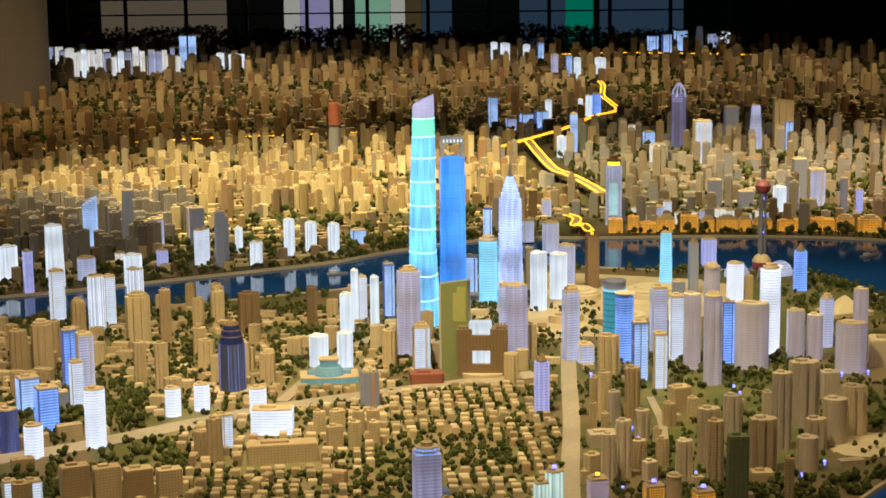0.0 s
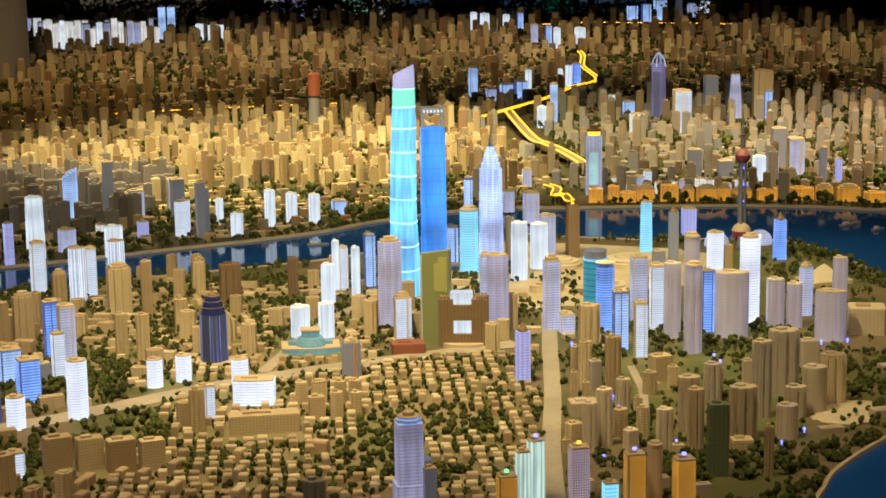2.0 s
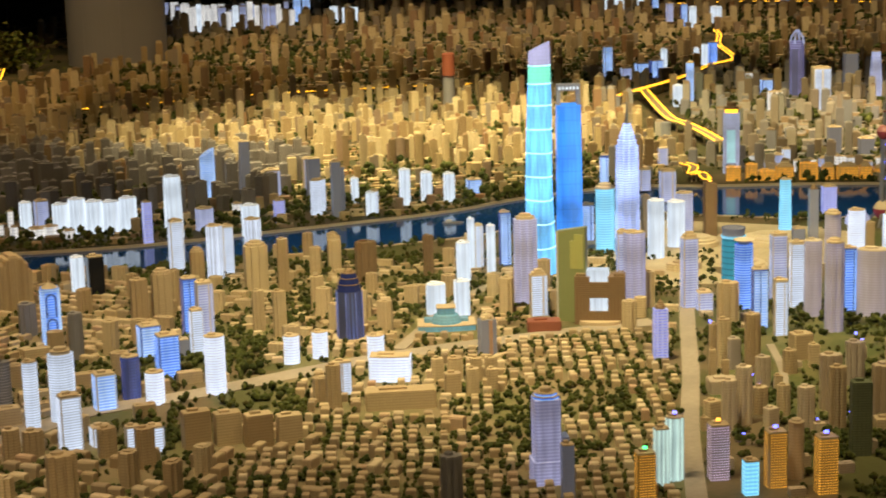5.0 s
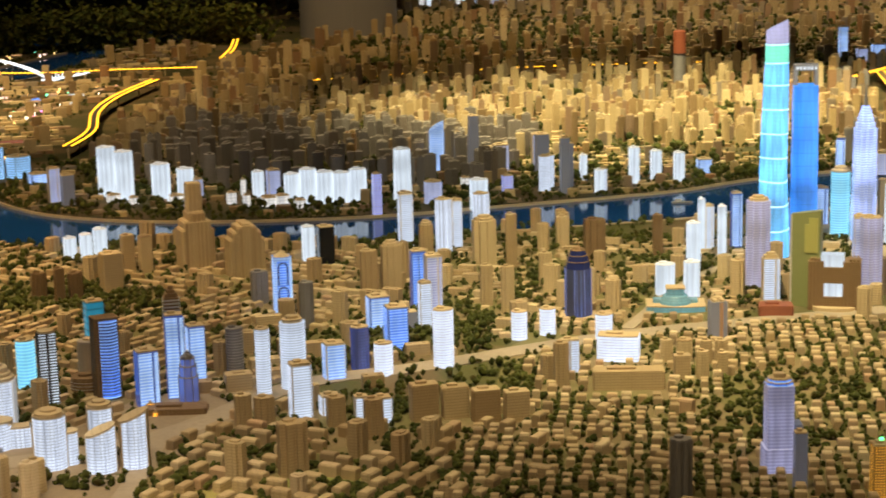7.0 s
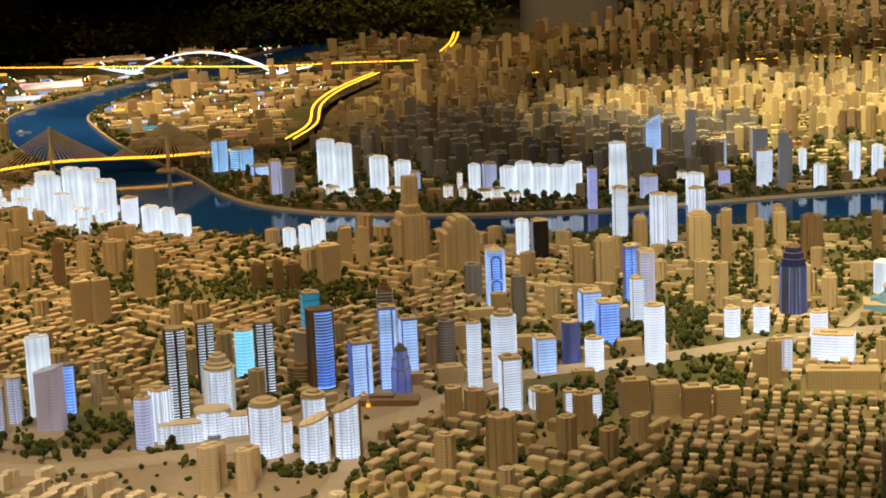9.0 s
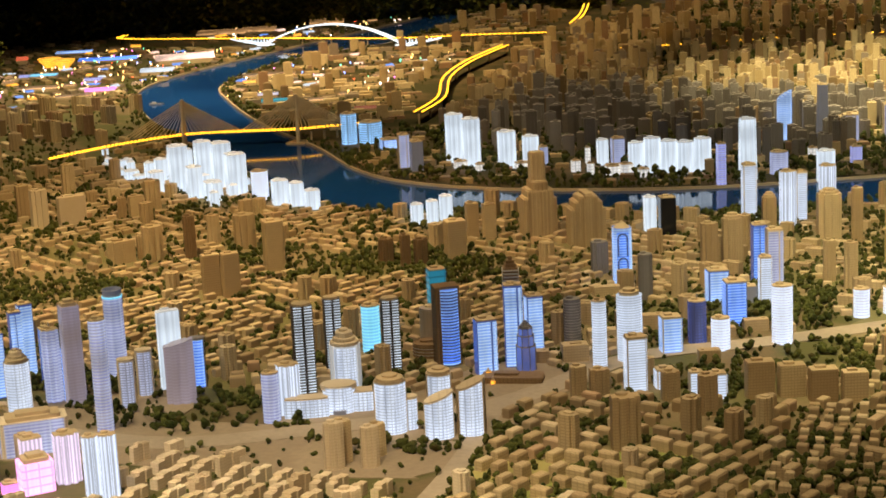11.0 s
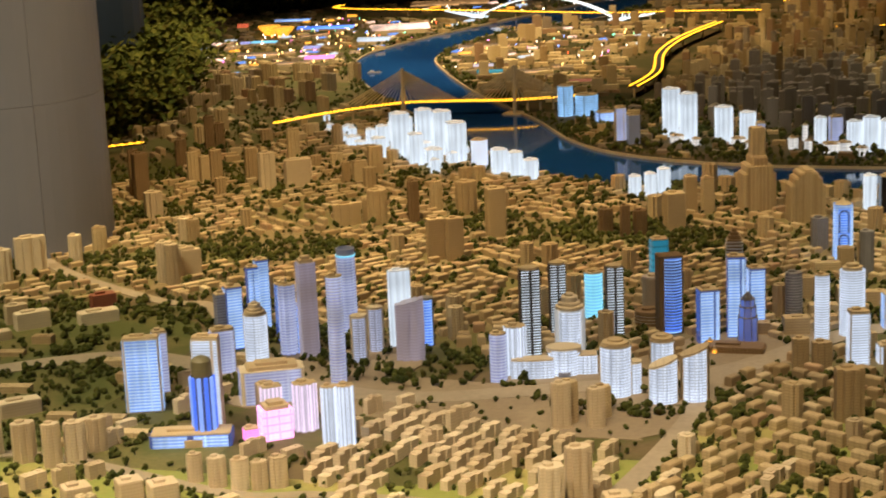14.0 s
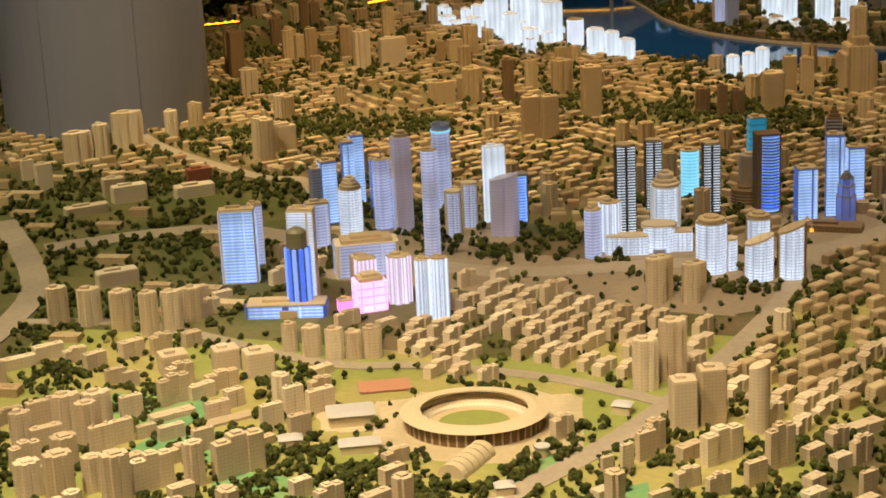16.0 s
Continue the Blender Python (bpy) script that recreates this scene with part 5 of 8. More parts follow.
tower(1.028, 7.855, 0.044, 0.035, 0.097, 8, "box", "beige")
tower(1.269, 7.651, 0.048, 0.038, 0.049, 8, "box", "beige")
tower(0.933, 6.929, 0.044, 0.035, 0.035, 8, "box", "cream")
tower(0.998, 6.922, 0.035, 0.028, 0.032, 8, "box", "cream")
# east of the old quarter
tower(-1.5, 7.53, 0.088, 0.075, 0.248, 26, "cyl", "white", slabs=.011)
tower(-1.248, 7.998, 0.071, 0.06, 0.125, 23, "cyl", "white", slabs=.0115)
tower(-1.133, 8.087, 0.071, 0.061, 0.119, 22, "cyl", "white", slabs=.0115)
tower(-0.876, 8.035, 0.077, 0.066, 0.113, 21, "cyl", "white", slabs=.0115)
tower(-0.576, 7.672, 0.051, 0.045, 0.1, 12, "notch", "beige")
tower(-0.497, 7.448, 0.067, 0.05, 0.099, 12, "box", "beige")
tower(-0.503, 7.703, 0.065, 0.05, 0.094, 12, "notch", "beige")
tower(-0.415, 7.466, 0.052, 0.048, 0.112, 12, "notch", "beige")
tower(-0.412, 7.692, 0.049, 0.045, 0.096, 12, "notch", "beige")
tower(-0.349, 7.69, 0.053, 0.046, 0.1, 12, "notch", "beige")
tower(-0.334, 7.485, 0.044, 0.042, 0.105, 12, "notch", "beige")
tower(-0.781, 7.715, 0.176, 0.088, 0.107, 0, "curve", "white", slabs=.0115)
tower(-0.963, 7.488, 0.078, 0.039, 0.143, 22, "box", "white", slabs=.0115)
tower(-0.668, 8.883, 0.096, 0.082, 0.149, 19, "cyl", "plainwhite")
tower(-0.539, 8.852, 0.068, 0.058, 0.169, 18, "box", "plainwhite")
tower(-0.571, 9.567, 0.076, 0.064, 0.212, 18, "cyl", "plainwhite")
tower(-0.548, 9.894, 0.036, 0.031, 0.273, 17, "box", "plainwhite")
tower(-0.509, 9.923, 0.042, 0.036, 0.236, 17, "box", "white")
tower(-0.431, 9.688, 0.041, 0.035, 0.277, 17, "box", "plainwhite")
tower(-0.369, 9.98, 0.055, 0.047, 0.293, 16, "box", "pale")
crowned_tower(-0.382, 8.085, 0.076, 0.2, 17)
tower(-0.971, 7.294, 0.059, 0.05, 0.179, 22, "notch", "beige")
# blue group
tower(-1.921, 7.309, 0.082, 0.07, 0.152, 29, "box", "pale", slabs=.014)
tower(-1.847, 7.465, 0.081, 0.069, 0.181, 28, "hex", "navy", mast=.03)
tower(-1.727, 7.383, 0.08, 0.068, 0.135, 27, "cyl", "white", slabs=.0115)
tower(-1.917, 8.123, 0.094, 0.08, 0.15, 27, "box", "pale")
tower(-1.756, 7.772, 0.092, 0.079, 0.194, 27, "box", "blue")
tower(-1.777, 8.139, 0.066, 0.056, 0.077, 26, "box", "glass")
tower(-1.704, 8.154, 0.053, 0.045, 0.212, 26, "box", "white", slabs=.0115)
tower(-1.807, 8.501, 0.066, 0.056, 0.28, 26, "box", "blue")
tower(-1.727, 8.462, 0.073, 0.062, 0.269, 26, "box", "silver", slabs=.016)
tower(-2.342, 7.293, 0.075, 0.064, 0.206, 32, "cyl", "grey", slabs=.012)
tower(-2.133, 7.001, 0.06, 0.051, 0.287, 31, "cyl", "white")
tower(-2.05, 7.152, 0.106, 0.09, 0.281, 30, "cyl", "white", cap="block")
tower(-1.921, 6.774, 0.077, 0.065, 0.217, 30, "box", "white", slabs=.011)
tower(-1.82, 6.834, 0.073, 0.062, 0.074, 29, "box", "white", slabs=.0115)
tower(-1.678, 6.76, 0.052, 0.044, 0.095, 28, "box", "white", slabs=.0115)
tower(-1.592, 6.753, 0.063, 0.054, 0.098, 27, "box", "white", slabs=.0115)
tower(-2.246, 8.099, 0.069, 0.058, 0.211, 30, "hex", "grey")
tower(-2.598, 8.537, 0.08, 0.068, 0.152, 31, "notch", "grey")
tower(-2.475, 9.355, 0.083, 0.071, 0.21, 29, "box", "black")
tower(-2.598, 9.462, 0.062, 0.052, 0.183, 29, "box", "plainwhite")
tower(-2.49, 6.971, 0.074, 0.054, 0.346, 24, "box", "pale")
banded_spire(-2.53, 7.07, 0.07, 0.44, 22)
# low brown podium and two small amber lamps, built as tower bodies
tower(-2.43, 6.775, 0.25, 0.1, 0.022, 12, "box", "brown")
tower(-2.535, 6.785, 0.02, 0.014, 0.03, 12, "box", "orange")
tower(-2.49, 6.71, 0.016, 0.012, 0.018, 12, "box", "orange")
tower(-2.457, 7.135, 0.068, 0.058, 0.259, 33, "box", "pale", slabs=.013)
facet_tower(-2.425, 6.93, 0.084, 0.198, 19)
tower(-2.567, 6.842, 0.082, 0.069, 0.231, 35, "box", "pale", slabs=.012)
tower(-2.971, 7.336, 0.075, 0.064, 0.299, 36, "box", "teal", cap="flat")
tower(-2.9, 7.12, 0.125, 0.1, 0.185, 24, "cyl", "dusk")
tower(-2.89, 7.04, 0.15, 0.12, 0.055, 24, "cyl", "brown", slabs=.012)
tower(-3.162, 7.045, 0.08, 0.068, 0.201, 38, "cyl", "cyan")
bowed_tower(-3.047, 6.529, 0.125, 0.19, 26, WHITE_GRID, "white lit model tower under a tan stepped crown", WHITE_ROOF, crown="steps", reach=46)
arched_podium(-2.953, 6.255, 25)
tower(-3.158, 6.086, 0.068, 0.058, 0.192, 42, "cyl", "silver")
tower(-3.129, 6.18, 0.083, 0.071, 0.2, 41, "notch", "white")
bowed_tower(-2.66, 6.08, 0.114, 0.205, 24, WHITE_GRID, "round white lit model tower with tan roof", CREAM, crown="cap", reach=82)
bowed_tower(-2.612, 6.13, 0.07, 0.13, 24, WHITE_GRID, "short white lit model tower beside a round one", CREAM, reach=70)
bowed_tower(-2.464, 6.068, 0.108, 0.16, 22, WHITE_GRID, "white lit model tower with slanted tan roof", CREAM, slant=0.02, reach=72)
bowed_tower(-2.361, 6.13, 0.109, 0.2, 21, WHITE_GRID, "white lit model tower between yellowish tan flanks", CREAM, slant=0.022, reach=52)
bowed_tower(-2.6, 6.41, 0.1, 0.138, 22, WHITE_GRID, "short white lit model tower with tan roof", CREAM, crown="cap", reach=60)
# tan blocks between the groups
tower(-1.437, 6.792, 0.107, 0.064, 0.142, 26, "box", "beige")
tower(-1.325, 6.839, 0.102, 0.061, 0.122, 25, "box", "beige")
tower(-1.199, 6.806, 0.105, 0.063, 0.125, 24, "box", "beige")
tower(-1.084, 6.823, 0.095, 0.057, 0.116, 23, "box", "beige")
tower(-0.701, 7.303, 0.287, 0.086, 0.074, 10, "box", "beige")
tower(-2.105, 6.617, 0.063, 0.054, 0.128, 32, "notch", "beige")
tower(-2.026, 6.637, 0.074, 0.063, 0.116, 31, "notch", "beige")
tower(-1.77, 6.11, 0.102, 0.087, 0.194, 30, "notch", "beige")
tower(-1.58, 6.551, 0.07, 0.06, 0.15, 28, "notch", "beige")
tower(-1.758, 6.684, 0.07, 0.06, 0.111, 29, "notch", "beige")
tower(-2.703, 5.731, 0.068, 0.058, 0.153, 40, "notch", "beige")
tower(-2.611, 5.829, 0.062, 0.053, 0.116, 38, "notch", "beige")
tower(-1.987, 8.737, 0.095, 0.081, 0.253, 27, "notch", "beige", cap="block")
tower(-2.074, 8.627, 0.08, 0.068, 0.245, 28, "notch", "beige")
tower(-1.952, 9.427, 0.071, 0.061, 0.213, 26, "notch", "beige", cap="block")
tower(-1.649, 9.457, 0.119, 0.101, 0.236, 24, "notch", "beige", cap="block")
tower(-1.495, 9.389, 0.055, 0.047, 0.279, 23, "notch", "beige")
tower(-1.491, 8.58, 0.056, 0.047, 0.194, 24, "notch", "beige")
tower(-1.367, 8.439, 0.059, 0.05, 0.223, 23, "notch", "beige")
tower(-1.089, 9.608, 0.107, 0.091, 0.213, 21, "notch", "brown")
tower(-1.29, 9.871, 0.068, 0.058, 0.17, 22, "notch", "beige")
tower(-0.768, 9.731, 0.052, 0.044, 0.215, 19, "notch", "brown")
tower(-1.268, 9.015, 0.063, 0.053, 0.162, 22, "notch", "beige")
tower(-4.595, 4.602, 0.074, 0.052, 0.14, 58, "notch", "cream")
tower(-4.488, 4.652, 0.081, 0.056, 0.133, 57, "notch", "cream")
tower(-4.335, 4.652, 0.081, 0.057, 0.144, 56, "notch", "cream")
tower(-4.206, 4.648, 0.064, 0.045, 0.157, 55, "notch", "cream")
tower(-4.155, 4.712, 0.071, 0.05, 0.148, 54, "notch", "cream")
tower(-4.16, 4.841, 0.069, 0.048, 0.123, 53, "notch", "cream")
tower(-3.64, 4.707, 0.051, 0.036, 0.1, 50, "notch", "cream")
tower(-3.54, 4.695, 0.061, 0.043, 0.106, 50, "notch", "cream")
tower(-3.453, 4.704, 0.06, 0.042, 0.108, 49, "notch", "cream")
tower(-3.394, 4.733, 0.055, 0.039, 0.098, 48, "notch", "cream")
tower(-3.346, 4.775, 0.062, 0.043, 0.106, 48, "notch", "cream")
tower(-2.702, 5.667, 0.07, 0.049, 0.167, 38, "notch", "cream")
tower(-2.585, 5.713, 0.063, 0.044, 0.146, 37, "notch", "cream")
tower(-2.383, 4.878, 0.079, 0.055, 0.167, 39, "notch", "cream")
tower(-2.335, 4.983, 0.085, 0.059, 0.204, 38, "notch", "cream")
tower(-2.147, 4.633, 0.077, 0.066, 0.158, 38, "box", "cream")
tower(-2.089, 4.713, 0.081, 0.069, 0.175, 37, "box", "cream")
tower(-1.932, 4.703, 0.064, 0.054, 0.215, 35, "cyl", "cream", slant=.01)
tower(-3.935, 3.691, 0.066, 0.046, 0.101, 59, "notch", "cream")
tower(-3.861, 3.818, 0.086, 0.06, 0.125, 58, "notch", "cream")
tower(-3.786, 3.877, 0.086, 0.06, 0.125, 57, "notch", "cream")
tower(-3.612, 4.485, 0.096, 0.082, 0.082, 51, "box", "cream")
tower(-3.744, 4.478, 0.086, 0.073, 0.075, 52, "box", "cream")
tower(-3.892, 4.382, 0.094, 0.08, 0.066, 54, "box", "cream")
tower(-4.71, 5.066, 0.162, 0.065, 0.054, 56, "box", "cream")
tower(-5.356, 6.425, 0.116, 0.058, 0.067, 53, "box", "red")
# old quarter towers
tower(-4.632, 8.712, 0.111, 0.094, 0.179, 42, "notch", "beige")
tower(-4.312, 7.746, 0.086, 0.052, 0.204, 43, "box", "beige")
tower(-4.212, 7.76, 0.083, 0.05, 0.212, 43, "box", "beige")
tower(-4.984, 8.344, 0.102, 0.086, 0.183, 45, "notch", "beige")
tower(-4.236, 8.272, 0.097, 0.083, 0.256, 41, "box", "beige")
tower(-3.722, 8.511, 0.073, 0.062, 0.129, 38, "notch", "brown")
tower(-3.592, 8.457, 0.048, 0.041, 0.166, 37, "box", "brown")
tower(-3.541, 8.534, 0.068, 0.058, 0.128, 37, "notch", "brown")
tower(-3.412, 8.691, 0.103, 0.087, 0.196, 36, "box", "beige")
tower(-3.477, 9.108, 0.066, 0.056, 0.196, 35, "box", "beige")
tower(-3.385, 9.12, 0.066, 0.056, 0.19, 35, "box", "beige")
# towers of the south-west quarter
tower(-6.072, 8.935, 0.095, 0.081, 0.221, 54, "notch", "cream")
tower(-6.42, 9.783, 0.077, 0.065, 0.2, 47, "notch", "beige")
tower(-5.951, 9.083, 0.161, 0.064, 0.159, 47, "box", "cream")
tower(-6.319, 9.135, 0.073, 0.062, 0.201, 48, "notch", "beige")
tower(-6.651, 8.996, 0.068, 0.058, 0.184, 50, "notch", "beige")
tower(-6.514, 9.045, 0.073, 0.062, 0.194, 50, "notch", "beige")
tower(-6.573, 9.007, 0.056, 0.048, 0.156, 50, "box", "beige")
tower(-7.132, 9.872, 0.061, 0.052, 0.237, 50, "notch", "brown")
tower(-7.058, 9.886, 0.061, 0.052, 0.188, 49, "notch", "brown")
tower(-6.998, 9.36, 0.071, 0.06, 0.177, 51, "notch", "brown")
tower(-6.274, 8.075, 0.097, 0.083, 0.148, 52, "notch", "cream")
tower(-5.366, 6.928, 0.073, 0.062, 0.195, 52, "notch", "cream")
tower(-5.35, 7.066, 0.099, 0.05, 0.139, 51, "box", "cream")
tower(-5.726, 7.604, 0.066, 0.056, 0.14, 51, "notch", "cream")
tower(-5.672, 9.529, 0.091, 0.077, 0.171, 45, "notch", "beige")
tower(-5.683, 9.198, 0.051, 0.044, 0.134, 46, "notch", "beige")
tower(-5.637, 9.28, 0.088, 0.053, 0.131, 45, "box", "beige")
tower(-5.129, 8.263, 0.148, 0.059, 0.117, 46, "notch", "beige")
tower(-5.07, 8.376, 0.049, 0.042, 0.122, 45, "notch", "beige")
tower(-4.815, 8.441, 0.059, 0.05, 0.223, 44, "notch", "brown")
tower(-4.829, 8.727, 0.066, 0.056, 0.165, 43, "notch", "beige")
tower(-6.766, 8.558, 0.058, 0.049, 0.272, 52, "notch", "brown")
tower(-6.661, 8.486, 0.084, 0.067, 0.27, 51, "box", "brown")
tower(-6.616, 7.128, 0.103, 0.088, 0.153, 56, "notch", "cream")
tower(-6.122, 6.638, 0.075, 0.064, 0.167, 56, "notch", "cream")
tower(-6.127, 6.845, 0.153, 0.076, 0.183, 55, "notch", "cream")
tower(-6.682, 7.401, 0.064, 0.054, 0.119, 55, "notch", "cream")
tower(-6.19, 6.539, 0.137, 0.069, 0.143, 56, "notch", "cream")
tower(-6.227, 7.209, 0.066, 0.056, 0.171, 54, "notch", "cream")
tower(-6.021, 7.063, 0.064, 0.055, 0.15, 54, "notch", "cream")
tower(-6.061, 7.312, 0.071, 0.06, 0.132, 53, "notch", "beige")
tower(-5.305, 6.904, 0.065, 0.056, 0.195, 51, "notch", "cream")
tower(-5.324, 7.086, 0.095, 0.047, 0.125, 50, "box", "cream")
tower(-5.688, 7.62, 0.068, 0.058, 0.133, 50, "notch", "beige")
tower(-6.187, 6.174, 0.059, 0.036, 0.091, 58, "box", "cream")
tower(-5.985, 6.065, 0.077, 0.046, 0.118, 58, "box", "cream")
tower(-5.587, 6.089, 0.1, 0.05, 0.082, 55, "box", "cream")
tower(-5.463, 6.049, 0.157, 0.063, 0.072, 55, "box", "cream")
tower(-5.233, 6.228, 0.181, 0.072, 0.051, 53, "box", "cream")
tower(-5.503, 5.802, 0.196, 0.059, 0.037, 56, "box", "cream")
# the south group
tower(-4.266, 5.274, 0.138, 0.048, 0.294, 32, "box", "pale", slabs=.011)
tower(-4.346, 5.493, 0.053, 0.045, 0.249, 51, "box", "silver")
tower(-3.882, 5.034, 0.296, 0.103, 0.046, 28, "box", "pale", slabs=.012)
tower(-3.894, 5.174, 0.099, 0.049, 0.361, 24, "box", "white", slabs=.011)
tower(-4.255, 5.79, 0.093, 0.056, 0.186, 49, "box", "silver")
tower(-4.44, 6.07, 0.065, 0.055, 0.245, 49, "box", "glass", slabs=.012)
tower(-4.409, 6.103, 0.071, 0.061, 0.27, 49, "box", "pale")
tower(-4.446, 6.313, 0.052, 0.044, 0.3, 48, "box", "pale")
tower(-4.458, 6.405, 0.057, 0.048, 0.31, 48, "box", "pale")
bowed_tower(-4.187, 5.934, 0.093, 0.222, 36, WHITE_GRID, "white lit model tower under a tan stepped crown", CREAM, crown="steps", reach=85)
tower(-4.14, 6.106, 0.068, 0.058, 0.3, 47, "notch", "silver", mast=.03)
tower(-4.281, 6.282, 0.052, 0.044, 0.247, 47, "box", "blue")
tower(-4.042, 6.109, 0.074, 0.063, 0.405, 47, "box", "dimlit", cap="block")
tower(-4.07, 6.121, 0.046, 0.039, 0.228, 47, "box", "blue")
tower(-3.735, 5.828, 0.066, 0.056, 0.439, 46, "cyl", "silver", slabs=.011)
tower(-4.066, 6.47, 0.083, 0.07, 0.346, 45, "hex", "silver", cap="crown")
bowed_tower(-3.809, 6.12, 0.07, 0.198, 34, SILVER_GRID, "slim silvery lit model tower between cream flanks", CREAM, reach=50)
bowed_tower(-3.82, 6.275, 0.07, 0.192, 33, SILVER_GRID, "slim silvery lit model tower between cream flanks", CREAM, reach=50)
tower(-3.762, 6.387, 0.091, 0.036, 0.322, 44, "box", "plainwhite")
tower(-3.62, 6.212, 0.117, 0.069, 0.25, 30, "notch", "dimlit", slant=0.014)
bowed_tower(-3.655, 6.42, 0.062, 0.21, 26, BLUE, "round dark model tower with a blue lit face", GREYB, reach=55)
tower(-3.636, 5.211, 0.113, 0.096, 0.112, 48, "box", "hotpink", cap="block")
tower(-3.682, 5.262, 0.075, 0.05, 0.17, 48, "box", "rosy")
tower(-3.708, 5.155, 0.053, 0.045, 0.04, 49, "box", "pink")
tower(-3.742, 5.316, 0.066, 0.056, 0.154, 48, "box", "silver", slabs=.012)
tower(-3.571, 5.315, 0.086, 0.073, 0.179, 47, "notch", "rosy")
tower(-3.404, 5.213, 0.055, 0.047, 0.215, 46, "notch", "white")
tower(-3.328, 5.201, 0.06, 0.051, 0.232, 45, "notch", "white")
tower(-3.877, 5.565, 0.246, 0.111, 0.134, 39, "box", "silver", cap="block")
# white blocks at the bend
tower(-5.877, 9.929, 0.09, 0.077, 0.14, 45, "box", "plainwhite")
tower(-5.785, 10.051, 0.111, 0.095, 0.284, 44, "box", "plainwhite")
tower(-5.57, 9.863, 0.088, 0.075, 0.193, 44, "box", "plainwhite")
tower(-5.705, 10.228, 0.1, 0.085, 0.281, 43, "box", "plainwhite")
tower(-5.544, 10.165, 0.114, 0.097, 0.288, 43, "box", "plainwhite")
tower(-5.366, 10.018, 0.118, 0.1, 0.249, 42, "box", "plainwhite")
tower(-5.441, 9.853, 0.102, 0.087, 0.107, 43, "box", "plainwhite")
tower(-5.13, 9.874, 0.104, 0.089, 0.177, 42, "cyl", "white", slabs=.012)
tower(-4.948, 9.776, 0.091, 0.078, 0.145, 41, "box", "plainwhite")
tower(-4.827, 9.752, 0.077, 0.065, 0.138, 41, "box", "plainwhite")
tower(-4.691, 9.677, 0.081, 0.069, 0.114, 40, "box", "plainwhite")
tower(-3.919, 9.407, 0.064, 0.054, 0.112, 37, "box", "plainwhite")
tower(-3.841, 9.444, 0.061, 0.052, 0.125, 36, "box", "plainwhite")
tower(-3.797, 9.539, 0.067, 0.057, 0.136, 36, "box", "plainwhite")
tower(-6.731, 10.759, 0.047, 0.04, 0.046, 46, "box", "plainwhite")
tower(-6.589, 10.663, 0.053, 0.045, 0.053, 46, "box", "plainwhite")
tower(-6.443, 10.567, 0.052, 0.044, 0.068, 45, "box", "plainwhite")
tower(-6.171, 10.344, 0.057, 0.048, 0.111, 45, "box", "plainwhite")
tower(-6.036, 10.265, 0.075, 0.064, 0.153, 44, "box", "plainwhite")
tower(-6.005, 10.383, 0.069, 0.059, 0.166, 44, "box", "plainwhite")
tower(-5.633, 9.94, 0.072, 0.061, 0.134, 43, "box", "plainwhite")
tower(-5.389, 9.81, 0.062, 0.053, 0.114, 43, "box", "plainwhite")
tower(-4.26, 10.978, 0.079, 0.067, 0.047, 35, "box", "farwhite")
tower(-4.111, 10.932, 0.055, 0.046, 0.041, 35, "box", "farwhite")
tower(-3.825, 10.916, 0.084, 0.071, 0.061, 33, "box", "farwhite")
tower(-3.74, 10.867, 0.054, 0.046, 0.048, 33, "box", "farwhite")
tower(-3.49, 10.977, 0.054, 0.046, 0.069, 32, "box", "farwhite")
tower(-3.36, 10.867, 0.041, 0.035, 0.076, 31, "box", "farwhite")
tower(-3.233, 10.934, 0.101, 0.085, 0.053, 30, "box", "farwhite")
tower(-3.148, 10.923, 0.077, 0.065, 0.068, 30, "box", "farwhite")
tower(-3.027, 10.884, 0.065, 0.055, 0.047, 29, "box", "farwhite")
tower(-3.498, 11.257, 0.031, 0.026, 0.1, 31, "box", "farwhite")
tower(-2.5, 11.504, 0.049, 0.042, 0.064, 26, "box", "farwhite")
tower(-2.131, 11.607, 0.055, 0.047, 0.064, 24, "box", "farwhite")
tower(-6.09, 10.515, 0.075, 0.06, 0.128, 44, "box", "plainwhite")
tower(-5.871, 10.216, 0.091, 0.073, 0.09, 44, "box", "plainwhite")
tower(-6.098, 10.685, 0.091, 0.073, 0.136, 44, "box", "plainwhite")
tower(-5.547, 9.96, 0.053, 0.042, 0.122, 44, "box", "plainwhite")
tower(-5.327, 9.659, 0.052, 0.042, 0.083, 44, "box", "plainwhite")
tower(-5.32, 9.89, 0.049, 0.039, 0.082, 44, "box", "plainwhite")
tower(-5.391, 10.171, 0.061, 0.049, 0.061, 44, "box", "plainwhite")
tower(-6.985, 11.125, 0.044, 0.035, 0.046, 44, "box", "plainwhite")
tower(-6.667, 10.615, 0.043, 0.034, 0.036, 44, "box", "plainwhite")
tower(-6.461, 10.461, 0.061, 0.049, 0.034, 44, "box", "plainwhite")
tower(-6.613, 10.81, 0.063, 0.05, 0.035, 44, "box", "plainwhite")
tower(-6.316, 10.363, 0.09, 0.072, 0.051, 44, "box", "plainwhite")
tower(-6.236, 10.316, 0.075, 0.06, 0.032, 44, "box", "plainwhite")
tower(-6.336, 10.61, 0.046, 0.037, 0.036, 44, "box", "plainwhite")
tower(-6.531, 10.564, 0.046, 0.037, 0.024, 44, "box", "plainwhite")
